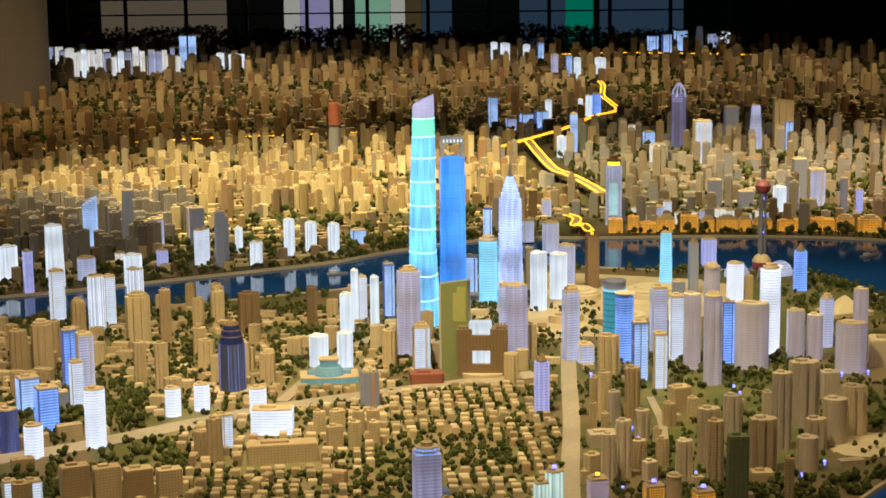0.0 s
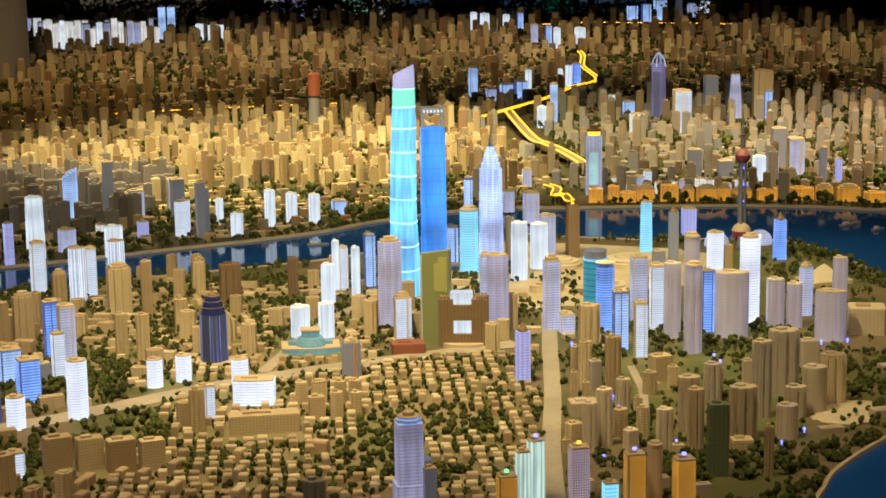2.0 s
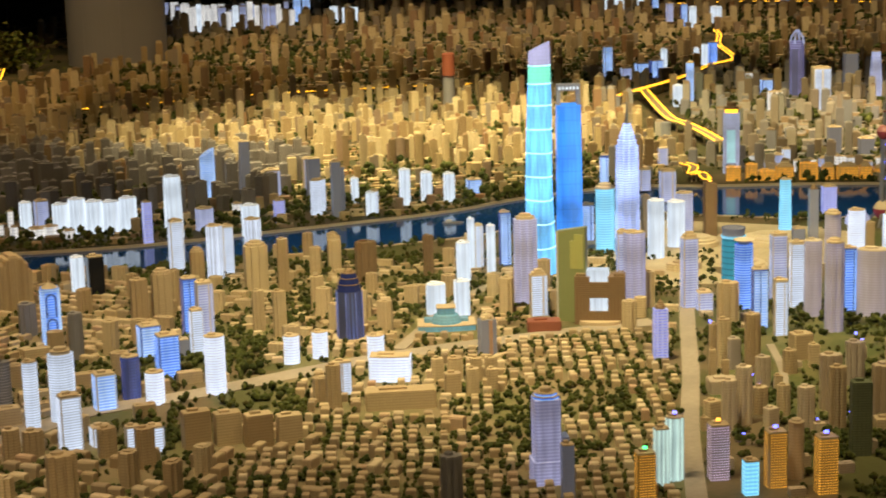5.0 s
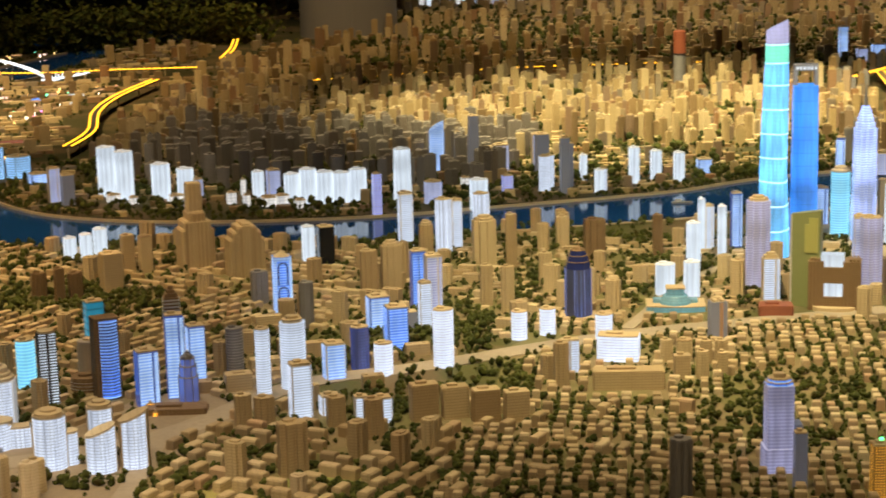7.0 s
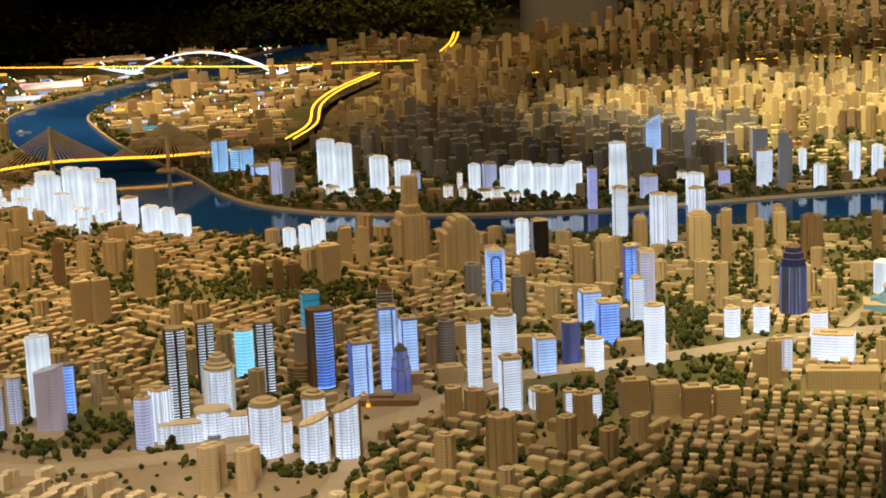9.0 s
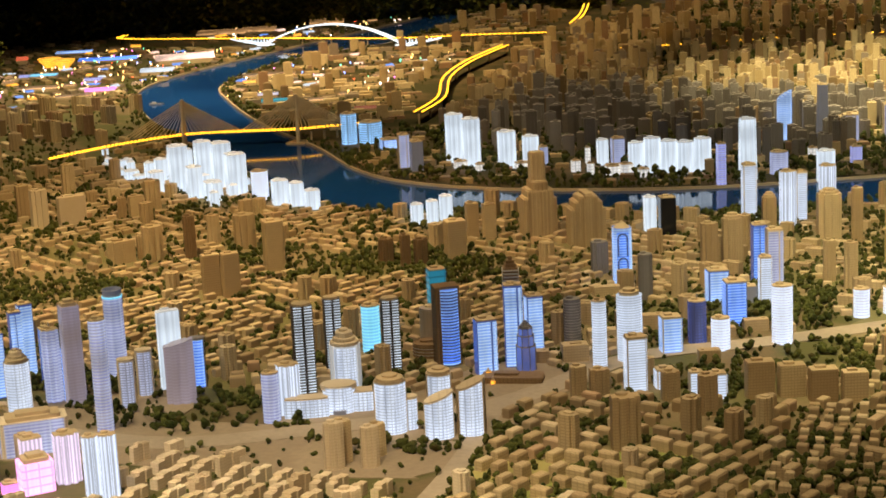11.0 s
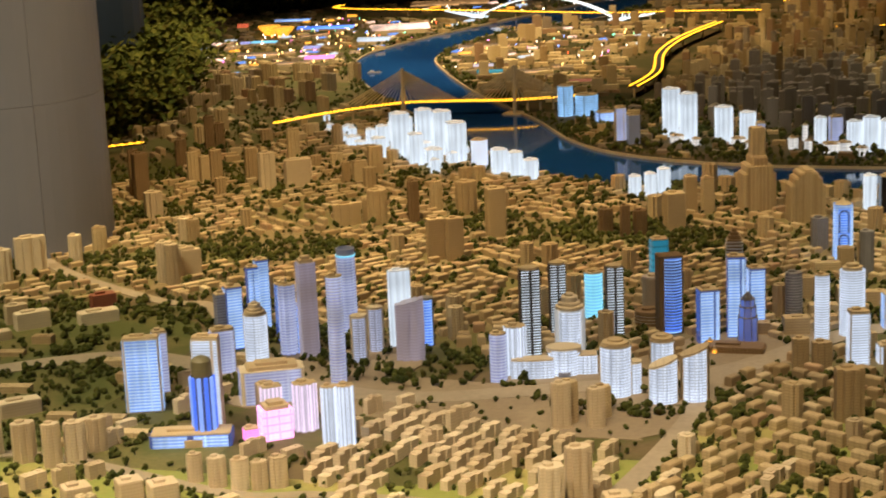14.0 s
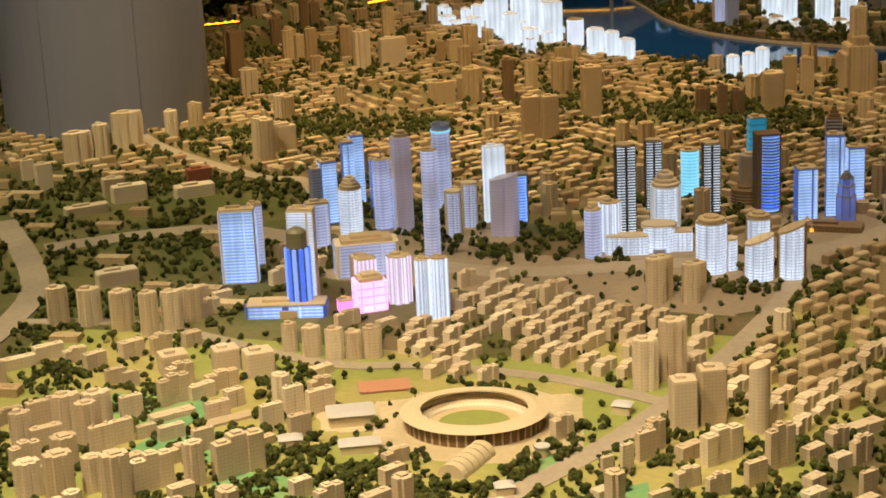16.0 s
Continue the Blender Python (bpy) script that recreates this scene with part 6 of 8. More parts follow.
# across the river
tower(-4.382, 11.198, 0.109, 0.093, 0.311, 36, "notch", "plainwhite")
tower(-4.222, 11.08, 0.111, 0.094, 0.304, 35, "notch", "plainwhite")
tower(-3.955, 11.011, 0.109, 0.093, 0.239, 34, "notch", "plainwhite")
tower(-3.805, 11.038, 0.097, 0.082, 0.207, 33, "notch", "plainwhite")
tower(-3.725, 11.04, 0.052, 0.044, 0.143, 33, "box", "silver")
tower(-3.386, 11.213, 0.067, 0.057, 0.161, 31, "box", "plainwhite")
tower(-3.307, 11.282, 0.076, 0.065, 0.162, 30, "box", "silver")
tower(-3.125, 11.064, 0.09, 0.076, 0.175, 30, "notch", "plainwhite")
tower(-3.015, 11.042, 0.098, 0.083, 0.21, 29, "notch", "plainwhite")
tower(-2.914, 11.055, 0.104, 0.088, 0.192, 29, "notch", "plainwhite")
tower(-2.802, 11.027, 0.098, 0.083, 0.194, 28, "notch", "plainwhite")
tower(-2.714, 11.108, 0.098, 0.083, 0.202, 28, "notch", "plainwhite")
tower(-2.507, 10.718, 0.052, 0.044, 0.244, 27, "box", "violet", slabs=.016)
tower(-2.387, 10.893, 0.099, 0.084, 0.365, 26, "box", "plainwhite", top=.9)
tower(-2.152, 9.86, 0.071, 0.06, 0.296, 26, "box", "white")
tower(-2.438, 12.241, 0.1, 0.085, 0.299, 25, "cyl", "pale", slant=.03)
tower(-2.195, 12.289, 0.075, 0.063, 0.36, 24, "box", "glass", top=.8)
tower(-2.24, 11.09, 0.112, 0.095, 0.133, 26, "cyl", "silver")
tower(-1.901, 9.658, 0.082, 0.07, 0.303, 25, "notch", "white")
tower(-1.869, 9.859, 0.058, 0.049, 0.263, 25, "box", "white")
tower(-1.922, 10.89, 0.101, 0.086, 0.184, 24, "notch", "plainwhite")
tower(-1.799, 10.251, 0.087, 0.074, 0.222, 24, "notch", "white")
tower(-2.03, 12.2, 0.083, 0.071, 0.168, 24, "box", "silver")
tower(-1.816, 11.322, 0.063, 0.053, 0.132, 23, "box", "violet", slabs=.013)
tower(-1.768, 12.323, 0.078, 0.066, 0.233, 22, "box", "silver")
tower(-1.612, 11.532, 0.073, 0.062, 0.218, 22, "cyl", "white")
tower(-1.473, 11.443, 0.057, 0.048, 0.349, 21, "box", "glass")
tower(-1.26, 11.462, 0.054, 0.046, 0.146, 20, "box", "plainwhite")
tower(-5.377, 11.728, 0.11, 0.094, 0.213, 39, "cyl", "lattice")
tower(-5.251, 11.809, 0.164, 0.139, 0.145, 38, "cyl", "lattice")
tower(-5.026, 11.61, 0.115, 0.098, 0.063, 38, "box", "pale")
tower(-4.646, 10.959, 0.068, 0.058, 0.218, 37, "box", "silver")
tower(-4.523, 10.882, 0.077, 0.065, 0.187, 37, "box", "glass")
tower(-1.076, 11.817, 0.062, 0.053, 0.23, 19, "box", "plainwhite")
tower(-0.942, 11.886, 0.065, 0.055, 0.198, 19, "box", "plainwhite")
tower(-0.797, 11.913, 0.065, 0.056, 0.183, 18, "box", "plainwhite")
tower(-0.65, 12.155, 0.089, 0.075, 0.103, 17, "box", "pale")
tower(-1.409, 11.894, 0.044, 0.037, 0.165, 21, "box", "plainwhite")
tower(-1.243, 11.501, 0.048, 0.041, 0.153, 20, "box", "white")
tower(-1.47, 11.616, 0.055, 0.047, 0.287, 21, "box", "glass")
tower(-1.698, 12.039, 0.085, 0.073, 0.278, 22, "box", "glass")
tower(-1.599, 11.668, 0.061, 0.052, 0.202, 22, "cyl", "white")
tower(-1.993, 12.169, 0.093, 0.079, 0.186, 23, "box", "silver")
# west bank landmarks
tower(0.353, 18.508, 0.077, 0.065, 0.319, 13, "box", "pale")
tower(1.023, 16.331, 0.068, 0.058, 0.382, 11, "cyl", "pale", cap="dome")
tower(0.925, 16.352, 0.085, 0.072, 0.183, 11, "box", "plainwhite")
tower(2.101, 15.957, 0.146, 0.124, 0.361, 7, "box", "white", slabs=.013)
tower(2.676, 16.698, 0.131, 0.111, 0.408, 5, "cyl", "silver", top=.6)
tower(2.475, 16.834, 0.119, 0.101, 0.381, 6, "box", "glass")
slot_tower(1.09, 12.841, 0.112, 0.49, -6)
tower(2.637, 13.601, 0.115, 0.098, 0.269, 3, "box", "silver")
tower(2.33, 13.359, 0.084, 0.072, 0.175, 4, "box", "plainwhite")
tower(2.432, 13.337, 0.063, 0.054, 0.183, 4, "box", "violet", slabs=.014)
tower(1.884, 13.534, 0.092, 0.078, 0.206, 6, "box", "glass")
tower(2.584, 14.003, 0.103, 0.088, 0.29, 4, "box", "glass")
tower(2.754, 13.174, 0.049, 0.042, 0.263, 2, "box", "glass")
tower(2.838, 13.04, 0.042, 0.035, 0.2, 2, "box", "violet")
tower(1.743, 16.912, 0.097, 0.082, 0.153, 8, "box", "pale")
tower(1.424, 12.952, 0.075, 0.063, 0.106, 8, "box", "silver")
tower(1.476, 12.935, 0.051, 0.043, 0.147, 8, "box", "white")
tower(2.109, 13.519, 0.106, 0.09, 0.122, 5, "box", "glass")
tower(2.939, 16.807, 0.176, 0.15, 0.43, 4, "notch", "beige")
tower(2.979, 16.746, 0.07, 0.06, 0.254, 4, "box", "pale")
tower(0.908, 18.613, 0.058, 0.049, 0.27, 11, "box", "plainwhite")
tower(0.686, 18.486, 0.119, 0.101, 0.149, 12, "box", "pale")
tower(0.83, 18.561, 0.12, 0.102, 0.167, 12, "box", "pale")
tower(0.528, 18.354, 0.095, 0.081, 0.121, 12, "box", "silver")
tower(1.282, 19.455, 0.045, 0.039, 0.188, 10, "box", "plainwhite")
tower(1.367, 19.451, 0.06, 0.051, 0.223, 10, "box", "plainwhite")
tower(1.469, 19.712, 0.082, 0.069, 0.219, 10, "box", "blue")
tower(1.805, 23.74, 0.123, 0.104, 0.262, 10, "box", "plainwhite")
tower(1.502, 23.539, 0.079, 0.067, 0.282, 10, "box", "plainwhite")
tower(1.415, 23.938, 0.074, 0.063, 0.287, 11, "box", "pale")
tower(0.658, 26.243, 0.115, 0.098, 0.274, 13, "box", "plainwhite")
tower(0.509, 26.538, 0.082, 0.07, 0.269, 13, "box", "plainwhite")
tower(0.947, 25.896, 0.087, 0.074, 0.278, 12, "box", "plainwhite")
tower(1.152, 26.224, 0.081, 0.069, 0.282, 12, "box", "pale")
tower(1.26, 24.37, 0.082, 0.07, 0.27, 11, "box", "silver")
tower(3.468, 26.961, 0.126, 0.107, 0.434, 7, "cyl", "glass", top=.7)
tower(2.921, 28.131, 0.146, 0.124, 0.225, 8, "box", "pale")
tower(3.029, 27.253, 0.127, 0.108, 0.308, 8, "box", "pale")
tower(3.328, 28.062, 0.175, 0.148, 0.308, 7, "box", "pale")
tower(3.822, 28.154, 0.132, 0.112, 0.251, 6, "box", "silver")
tower(4.027, 28.34, 0.147, 0.125, 0.252, 6, "box", "plainwhite")
tower(-3.782, 25.705, 0.1, 0.085, 0.461, 22, "cyl", "pale", cap="dome")
tower(-3.651, 25.685, 0.107, 0.091, 0.46, 22, "cyl", "pale", cap="dome")
tower(-3.761, 25.017, 0.091, 0.078, 0.247, 23, "box", "farwhite")
tower(-3.283, 25.786, 0.094, 0.08, 0.215, 21, "box", "plainwhite")
tower(-3.032, 25.572, 0.21, 0.063, 0.214, 21, "box", "plainwhite")
tower(-5.994, 27.399, 0.087, 0.074, 0.212, 26, "box", "silver")
tower(-5.723, 26.782, 0.099, 0.084, 0.256, 26, "box", "farwhite")
tower(-5.372, 25.821, 0.109, 0.092, 0.293, 26, "box", "farwhite")
tower(-5.168, 25.427, 0.08, 0.068, 0.289, 26, "box", "farwhite")
tower(-5.069, 25.587, 0.094, 0.08, 0.291, 25, "box", "farwhite")
tower(-4.999, 25.916, 0.082, 0.069, 0.217, 25, "box", "farwhite")
tower(-4.7, 25.017, 0.092, 0.078, 0.299, 25, "box", "silver")
tower(-4.659, 25.507, 0.08, 0.068, 0.229, 24, "box", "silver")
tower(-4.39, 24.799, 0.091, 0.077, 0.326, 24, "box", "silver")
tower(-4.495, 26.18, 0.082, 0.07, 0.25, 24, "box", "silver")
tower(-4.127, 24.754, 0.091, 0.077, 0.267, 24, "box", "farwhite")
tower(-4.103, 25.408, 0.08, 0.068, 0.258, 23, "box", "farwhite")
tower(-5.458, 25.726, 0.061, 0.052, 0.277, 26, "box", "silver")
tower(-5.364, 25.803, 0.075, 0.064, 0.309, 26, "box", "farwhite")
tower(-5.007, 24.49, 0.058, 0.049, 0.345, 26, "box", "farwhite")
tower(-4.923, 24.555, 0.058, 0.049, 0.375, 25, "box", "plainwhite")
tower(-4.997, 25.479, 0.074, 0.063, 0.297, 25, "box", "farwhite")
tower(-4.978, 25.908, 0.075, 0.064, 0.279, 25, "box", "farwhite")
tower(-4.79, 25.442, 0.073, 0.062, 0.312, 25, "box", "farwhite")
tower(-4.593, 24.906, 0.072, 0.061, 0.246, 25, "box", "farwhite")
tower(-4.47, 24.81, 0.085, 0.072, 0.327, 24, "box", "plainwhite")
tower(-4.457, 25.207, 0.059, 0.051, 0.332, 24, "box", "silver")
tower(-4.206, 24.359, 0.07, 0.06, 0.416, 24, "box", "farwhite")
tower(-4.1, 24.256, 0.057, 0.049, 0.371, 24, "box", "farwhite")
tower(-4.055, 24.657, 0.084, 0.071, 0.362, 23, "box", "silver")
tower(-3.955, 24.64, 0.084, 0.071, 0.339, 23, "box", "silver")
tower(-3.921, 24.946, 0.059, 0.05, 0.329, 23, "box", "farwhite")
tower(-3.925, 25.623, 0.06, 0.051, 0.315, 23, "box", "silver")
tower(-3.997, 25.567, 0.093, 0.079, 0.214, 23, "box", "farwhite")
tall_twisted_tower(-0.167, 9.76, 1.255, 0.077)
opening_tower(-0.016, 10.16, 0.962, 0.138, 6)
tiered_pagoda_tower(0.302, 10.18, 0.9, 0.124, 10)
ball_tower(1.82, 10.97)
slab_with_gold(-0.002, 8.717, 0.141, 0.049, 0.449, -14)
gate_block(0.129, 8.686, 0.239, 0.107, 0.23, -3)
setback_block(-3.17, 9.3, 0.18, 0.44, 33, ((1.0, 0.8, 0.46), (0.8, 0.84, 0.56), (0.5, 0.7, 0.66), (0.44, 0.4, 1.0)), "tan model tower block with stepped shoulders and slender top")
setback_block(-2.839, 9.101, 0.186, 0.275, 31, ((1.0, 0.7, 0.72), (0.8, 0.76, 0.86), (0.56, 0.8, 0.95), (0.24, 0.84, 1.0)), "ribbed tan model block with stepped gable top")
pronged_tower(1.991, 16.746, 0.608, 0.128)
chimney_tower(-1.062, 16.073, 0.538, 0.103)
arched_tower(-2.438, 8.383, 0.085, 0.076, 0.281, 24)
bullet_tower(-1.034, 8.408, 0.118, 0.345, 14)
zebra_tower(-3.194, 6.459, 0.089, 0.36, 35)
zebra_tower(-3.218, 6.785, 0.076, 0.3, 34)
zebra_tower(-2.956, 6.785, 0.079, 0.311, 32)
framed_tower(-2.772, 6.94, 0.102, 0.082, 0.339, 36)
capped_tower(-3.848, 5.073, 0.095, 0.251, 0.075, 36)

# ---- bridges ----


def cable_bridge(a, b, left_end, left_bend, right_end, deck, tall):
    """Two A-shaped pylons at a and b, fans of cables, a lit deck."""
    root = thing("cable_bridge", 0, 0, 0, 0, "cable-stayed bridge model with cream pylons and an amber lit deck", "bridge")
    A, B = Vector((*a, 0)), Vector((*b, 0))
    ax = (B - A).normalized()
    side = Vector((-ax.y, ax.x, 0))
    line = [(*left_end, deck * 0.55), (*left_bend, deck * 0.85), (*a, deck), (*((A + B) / 2).to_2d(), deck * 1.04), (*b, deck), (*right_end, deck * 0.9)]
    line = smooth_line(line, 6)
    bm = bmesh.new()
    ribbon(bm, line, 0.042, -0.006, 0.0)
    ROADS.append(([(p[0], p[1]) for p in line], 0.14))
    part("deck", bm, CAP, root)
    for s in (-1, 1):
        bm = bmesh.new()
        off = [(p[0] + side.x * s * 0.019, p[1] + side.y * s * 0.019, p[2]) for p in line]
        for p, q in zip(off, off[1:]):
            n = max(1, round((Vector(q) - Vector(p)).length / 0.026))
            for k in range(n):
                c = Vector(p).lerp(Vector(q), k / n)
                prism(bm, [(c.x + px, c.y + py) for px, py in outline("box", 0.013, 0.010)], c.z, c.z + 0.009)
        part("deck_light", bm, YELLOW, root, "row of amber lights")
    for P in (A, B):
        bm = bmesh.new()
        for s in (-1, 1):
            tube(bm, [P + side * s * 0.05 + Vector((0, 0, -0.03)), P + side * s * 0.055 + Vector((0, 0, deck)), P + side * s * 0.012 + Vector((0, 0, tall * 0.72)), P + side * s * 0.012 + Vector((0, 0, tall))], 0.012, 8)
        tube(bm, [P - side * 0.055 + Vector((0, 0, deck * 0.8)), P + side * 0.055 + Vector((0, 0, deck * 0.8))], 0.009, 6)
        part("pylon", bm, PALE_STONE, root, "cream A-shaped pylon")
        for s in (-1, 1):
            for way in (-1, 1):
                for k in range(1, 13):
                    bm = bmesh.new()
                    q = P + ax * way * 0.42 * k / 12 + side * s * 0.02
                    tube(bm, [P + side * s * 0.01 + Vector((0, 0, tall * (0.74 + 0.02 * k))), q + Vector((0, 0, deck))], 0.0024, 3)
                    part("cable", bm, PALE_STONE, root)
        bm = bmesh.new()
        prism(bm, [(P.x + px, P.y + py) for px, py in outline("box", 0.14, 0.14)], -0.04, 0.004)
        part("footing", bm, CAP, root)
    n = 5
    for k in range(1, n):
        for e0, e1 in ((left_end, a), (b, right_end)):
            c = Vector(e0).lerp(Vector(e1), k / n)
            bm = bmesh.new()
            tube(bm, [(c.x, c.y, 0), (c.x, c.y, deck * 0.7)], 0.008, 6)
            part("pier", bm, CAP, root)


def arch_bridge(a, b, rise, deck):
    root = thing("arch_bridge", 0, 0, 0, 0, "white lit arch bridge model with a slim amber deck", "bridge")
    A, B = Vector((*a, 0)), Vector((*b, 0))
    ax = (B - A).normalized()
    side = Vector((-ax.y, ax.x, 0))
    def curve_height(k):
        """The arch springs below the deck and rises to it again in the end spans."""
        if 0 <= k <= 1:
            return 0.012 + rise * (1 - (2 * k - 1) ** 2)
        return 0.012 + (deck - 0.012) * (min(abs(k), abs(k - 1)) / 0.25) ** 1.4

    arch_glow = plain("white_lit_arch", (0.7, 0.75, 0.85), 0.4, emit=(0.75, 0.88, 1.0), power=1.2)
    for s in (-1, 1):
        bm = bmesh.new()
        pts = []
        for i in range(25):
            k = -0.25 + 1.5 * i / 24
            z = curve_height(k)
            pts.append(A.lerp(B, k) + side * s * (0.045 - 0.025 * max(0, z) / rise) + Vector((0, 0, z)))
        tube(bm, pts, 0.008, 6)
        part("arch_rib", bm, arch_glow, root, "glowing white arch rib")
    for i in range(2, 23):
        bm = bmesh.new()
        k = i / 24
        z = curve_height(k)
        if z > deck:
            p = A.lerp(B, k)
            tube(bm, [p + Vector((0, 0, deck)), p + Vector((0, 0, z))], 0.002, 4)
            part("hanger", bm, STEEL, root)
        else:
            bm.free()
    for end, w in ((A, 1), (B, -1)):
        bm = bmesh.new()
        span = (B - A).length
        for k in range(-5, 3):
            p = end + ax * w * 0.045 * span * k
            z = curve_height(0.045 * k)
            if z < deck * 0.9:
                for s in (-1, 1):
                    strut = bmesh.new()
                    tube(strut, [p + side * s * 0.04 + Vector((0, 0, z)), p + side * s * 0.03 + Vector((0, 0, deck))], 0.006, 5)
                    part("strut", strut, arch_glow, root, "glowing white strut")
        prism(bm, [(end.x + px, end.y + py) for px, py in outline("box", 0.16, 0.1)], -0.03, 0.012)
        part("footing", bm, arch_glow, root, "glowing white footing")
    return root


cable_bridge((-6.53, 11.45), (-5.79, 11.76), (-7.14, 10.68), (-6.86, 11.08), (-5.44, 12.1), 0.09, 0.34)
arch_bridge((-8.65, 16.92), (-7.13, 16.93), 0.2, 0.07)


DECK_TAN = plain("tan_road_deck", (0.30, 0.21, 0.10), 0.7)


def light_road(pts, width, z, bead=0.0125, label="amber light strip tracing a model expressway"):
    """An elevated road on the model: a deck with a glowing strip at each edge."""
    line = smooth_line([(*p, z) if len(p) < 3 else p for p in pts], 6)
    ROADS.append(([(p[0], p[1]) for p in line], width + 0.3))
    root = thing("elevated_road", 0, 0, 0, 0, label, "elevated road")
    bm = bmesh.new()
    ribbon(bm, line, width, -0.012, 0.0)
    part("deck", bm, ASPHALT if bead > 0.012 else DECK_TAN, root, "road deck")
    for s in (-1, 1):
        bm = bmesh.new()
        off = []
        for i, p in enumerate(line):
            d = (Vector(line[min(i + 1, len(line) - 1)]) - Vector(line[max(i - 1, 0)])).to_2d().normalized()
            off.append(Vector((p[0] - d.y * s * width * 0.4, p[1] + d.x * s * width * 0.4, p[2])))
        ribbon(bm, [tuple(p) for p in off], bead * 0.4, 0.001, 0.003)
        for p, q in zip(off, off[1:]):
            n = max(1, round((q - p).length / 0.045))
            for k in range(n):
                c = p.lerp(q, k / n)
                prism(bm, [(c.x + px, c.y + py) for px, py in outline("box", bead, bead)], c.z, c.z + bead * 0.64)
        part("light_strip", bm, YELLOW, root, "row of glowing amber lamps")
    bm = bmesh.new()
    for p in line[::3]:
        tube(bm, [(p[0], p[1], 0), (p[0], p[1], p[2] - 0.012)], 0.008, 5)
    part("pier_row", bm, CAP, root)


light_road([(-5.19, 12.55), (-5.29, 13.26), (-5.63, 14.25), (-5.8, 15.2), (-5.84, 16.29)], 0.075, 0.09)
light_road([(-5.82, 18.25), (-5.98, 19.1), (-6.24, 20.1)], 0.06, 0.05)
light_road([(-10.42, 17.16), (-10.2, 16.86), (-8.65, 16.92), (-7.91, 16.9), (-7.13, 16.93), (-6.52, 17.17), (-5.75, 17.36)], 0.05, 0.07)
light_road([(0.32, 16.3), (0.62, 16.9), (1.05, 17.8), (1.36, 18.72), (1.65, 19.26), (1.64, 20.04), (1.61, 20.76), (1.7, 21.86), (1.7, 22.5)], 0.055, 0.09, 0.011)
light_road([(0.64, 16.86), (0.77, 15.11), (0.88, 14.71), (1.0, 14.18), (1.08, 13.72)], 0.09, 0.09, 0.010)
light_road([(0.77, 12.93), (0.83, 12.78), (0.8, 12.5), (0.86, 12.52), (0.88, 12.3), (0.9, 12.27)], 0.07, 0.06, 0.0085)
light_road([(1.37, 26.96), (2.42, 27.19), (4.42, 26.51)], 0.06, 0.05)
light_road([(-7.8, 9.56), (-7.62, 9.8)], 0.04, 0.05)
light_road([(-4.8, 16.5), (-2.78, 17.59), (-0.94, 18.06)], 0.009, 0.03)

# pale lit blocks behind the waterfront
tower(1.264, 13.072, 0.051, 0.036, 0.082, 6, "box", "farwhite")
tower(1.311, 12.979, 0.043, 0.03, 0.048, 6, "box", "silver")
tower(1.406, 13.036, 0.077, 0.054, 0.073, 6, "box", "farwhite")
tower(1.484, 13.052, 0.048, 0.034, 0.099, 6, "box", "pale")
tower(1.559, 12.859, 0.079, 0.055, 0.076, 6, "box", "farwhite")
tower(1.64, 12.894, 0.054, 0.038, 0.075, 6, "box", "farwhite")
tower(1.759, 13.049, 0.082, 0.057, 0.06, 6, "box", "silver")
tower(1.852, 13.008, 0.064, 0.045, 0.077, 6, "box", "farwhite")
tower(1.906, 12.817, 0.083, 0.058, 0.101, 6, "box", "farwhite")
tower(2.013, 12.89, 0.083, 0.058, 0.057, 6, "box", "silver")
tower(2.122, 12.919, 0.064, 0.045, 0.077, 6, "box", "farwhite")
tower(2.198, 12.937, 0.047, 0.033, 0.053, 6, "box", "pale")
tower(1.696, 15.747, 0.12, 0.084, 0.187, 6, "box", "farwhite")
tower(1.636, 17.456, 0.08, 0.056, 0.151, 6, "box", "farwhite")
tower(0.64, 13.205, 0.061, 0.043, 0.127, 6, "box", "silver")

# ---- the waterfront of old stone banks, their amber floodlight put in as glow ----
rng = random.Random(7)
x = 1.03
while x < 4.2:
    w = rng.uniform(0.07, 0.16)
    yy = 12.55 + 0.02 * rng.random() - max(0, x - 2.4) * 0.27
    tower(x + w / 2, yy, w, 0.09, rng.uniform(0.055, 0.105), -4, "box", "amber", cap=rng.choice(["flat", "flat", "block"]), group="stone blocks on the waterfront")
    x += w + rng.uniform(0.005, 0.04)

# ---- low and lit details of the peninsula ----
tower(0.59, 9.81, 0.2, 0.14, 0.035, 20, "cyl", "beige")
for px, py, pw in ((1.1, 10.46, 0.3), (0.91, 9.79, 0.24), (0.71, 10.42, 0.22)):
    root = thing("hall", px, py, 0, 15, "pale round model hall with stepped roof rings", "model building")
    OCC.append((px, py, pw * 0.6))
    bm = bmesh.new()
    lathe(bm, [(pw / 2, 0), (pw / 2, 0.03), (pw * 0.44, 0.034), (pw * 0.44, 0.045), (pw * 0.3, 0.048), (pw * 0.28, 0.06), (pw * 0.1, 0.062)], 22)
    part("body", bm, PALE_STONE, root)
root = thing("pyramid_hall", 2.11, 9.95, 0, 20, "pale pyramid-roofed model hall on a low base", "model building")
OCC.append((2.11, 9.95, 0.16))
bm = bmesh.new()
prism(bm, outline("box", 0.26, 0.2), 0, 0.02)
part("base", bm, CAP, root)
bm = bmesh.new()
prism(bm, outline("box", 0.2, 0.16), 0.02, 0.1, 0.04)
part("roof", bm, PALE_STONE, root)
root = thing("drum_hall", -0.6, 8.6, 0, 6, "teal glass drum hall stepping up from a curved terrace", "model building")
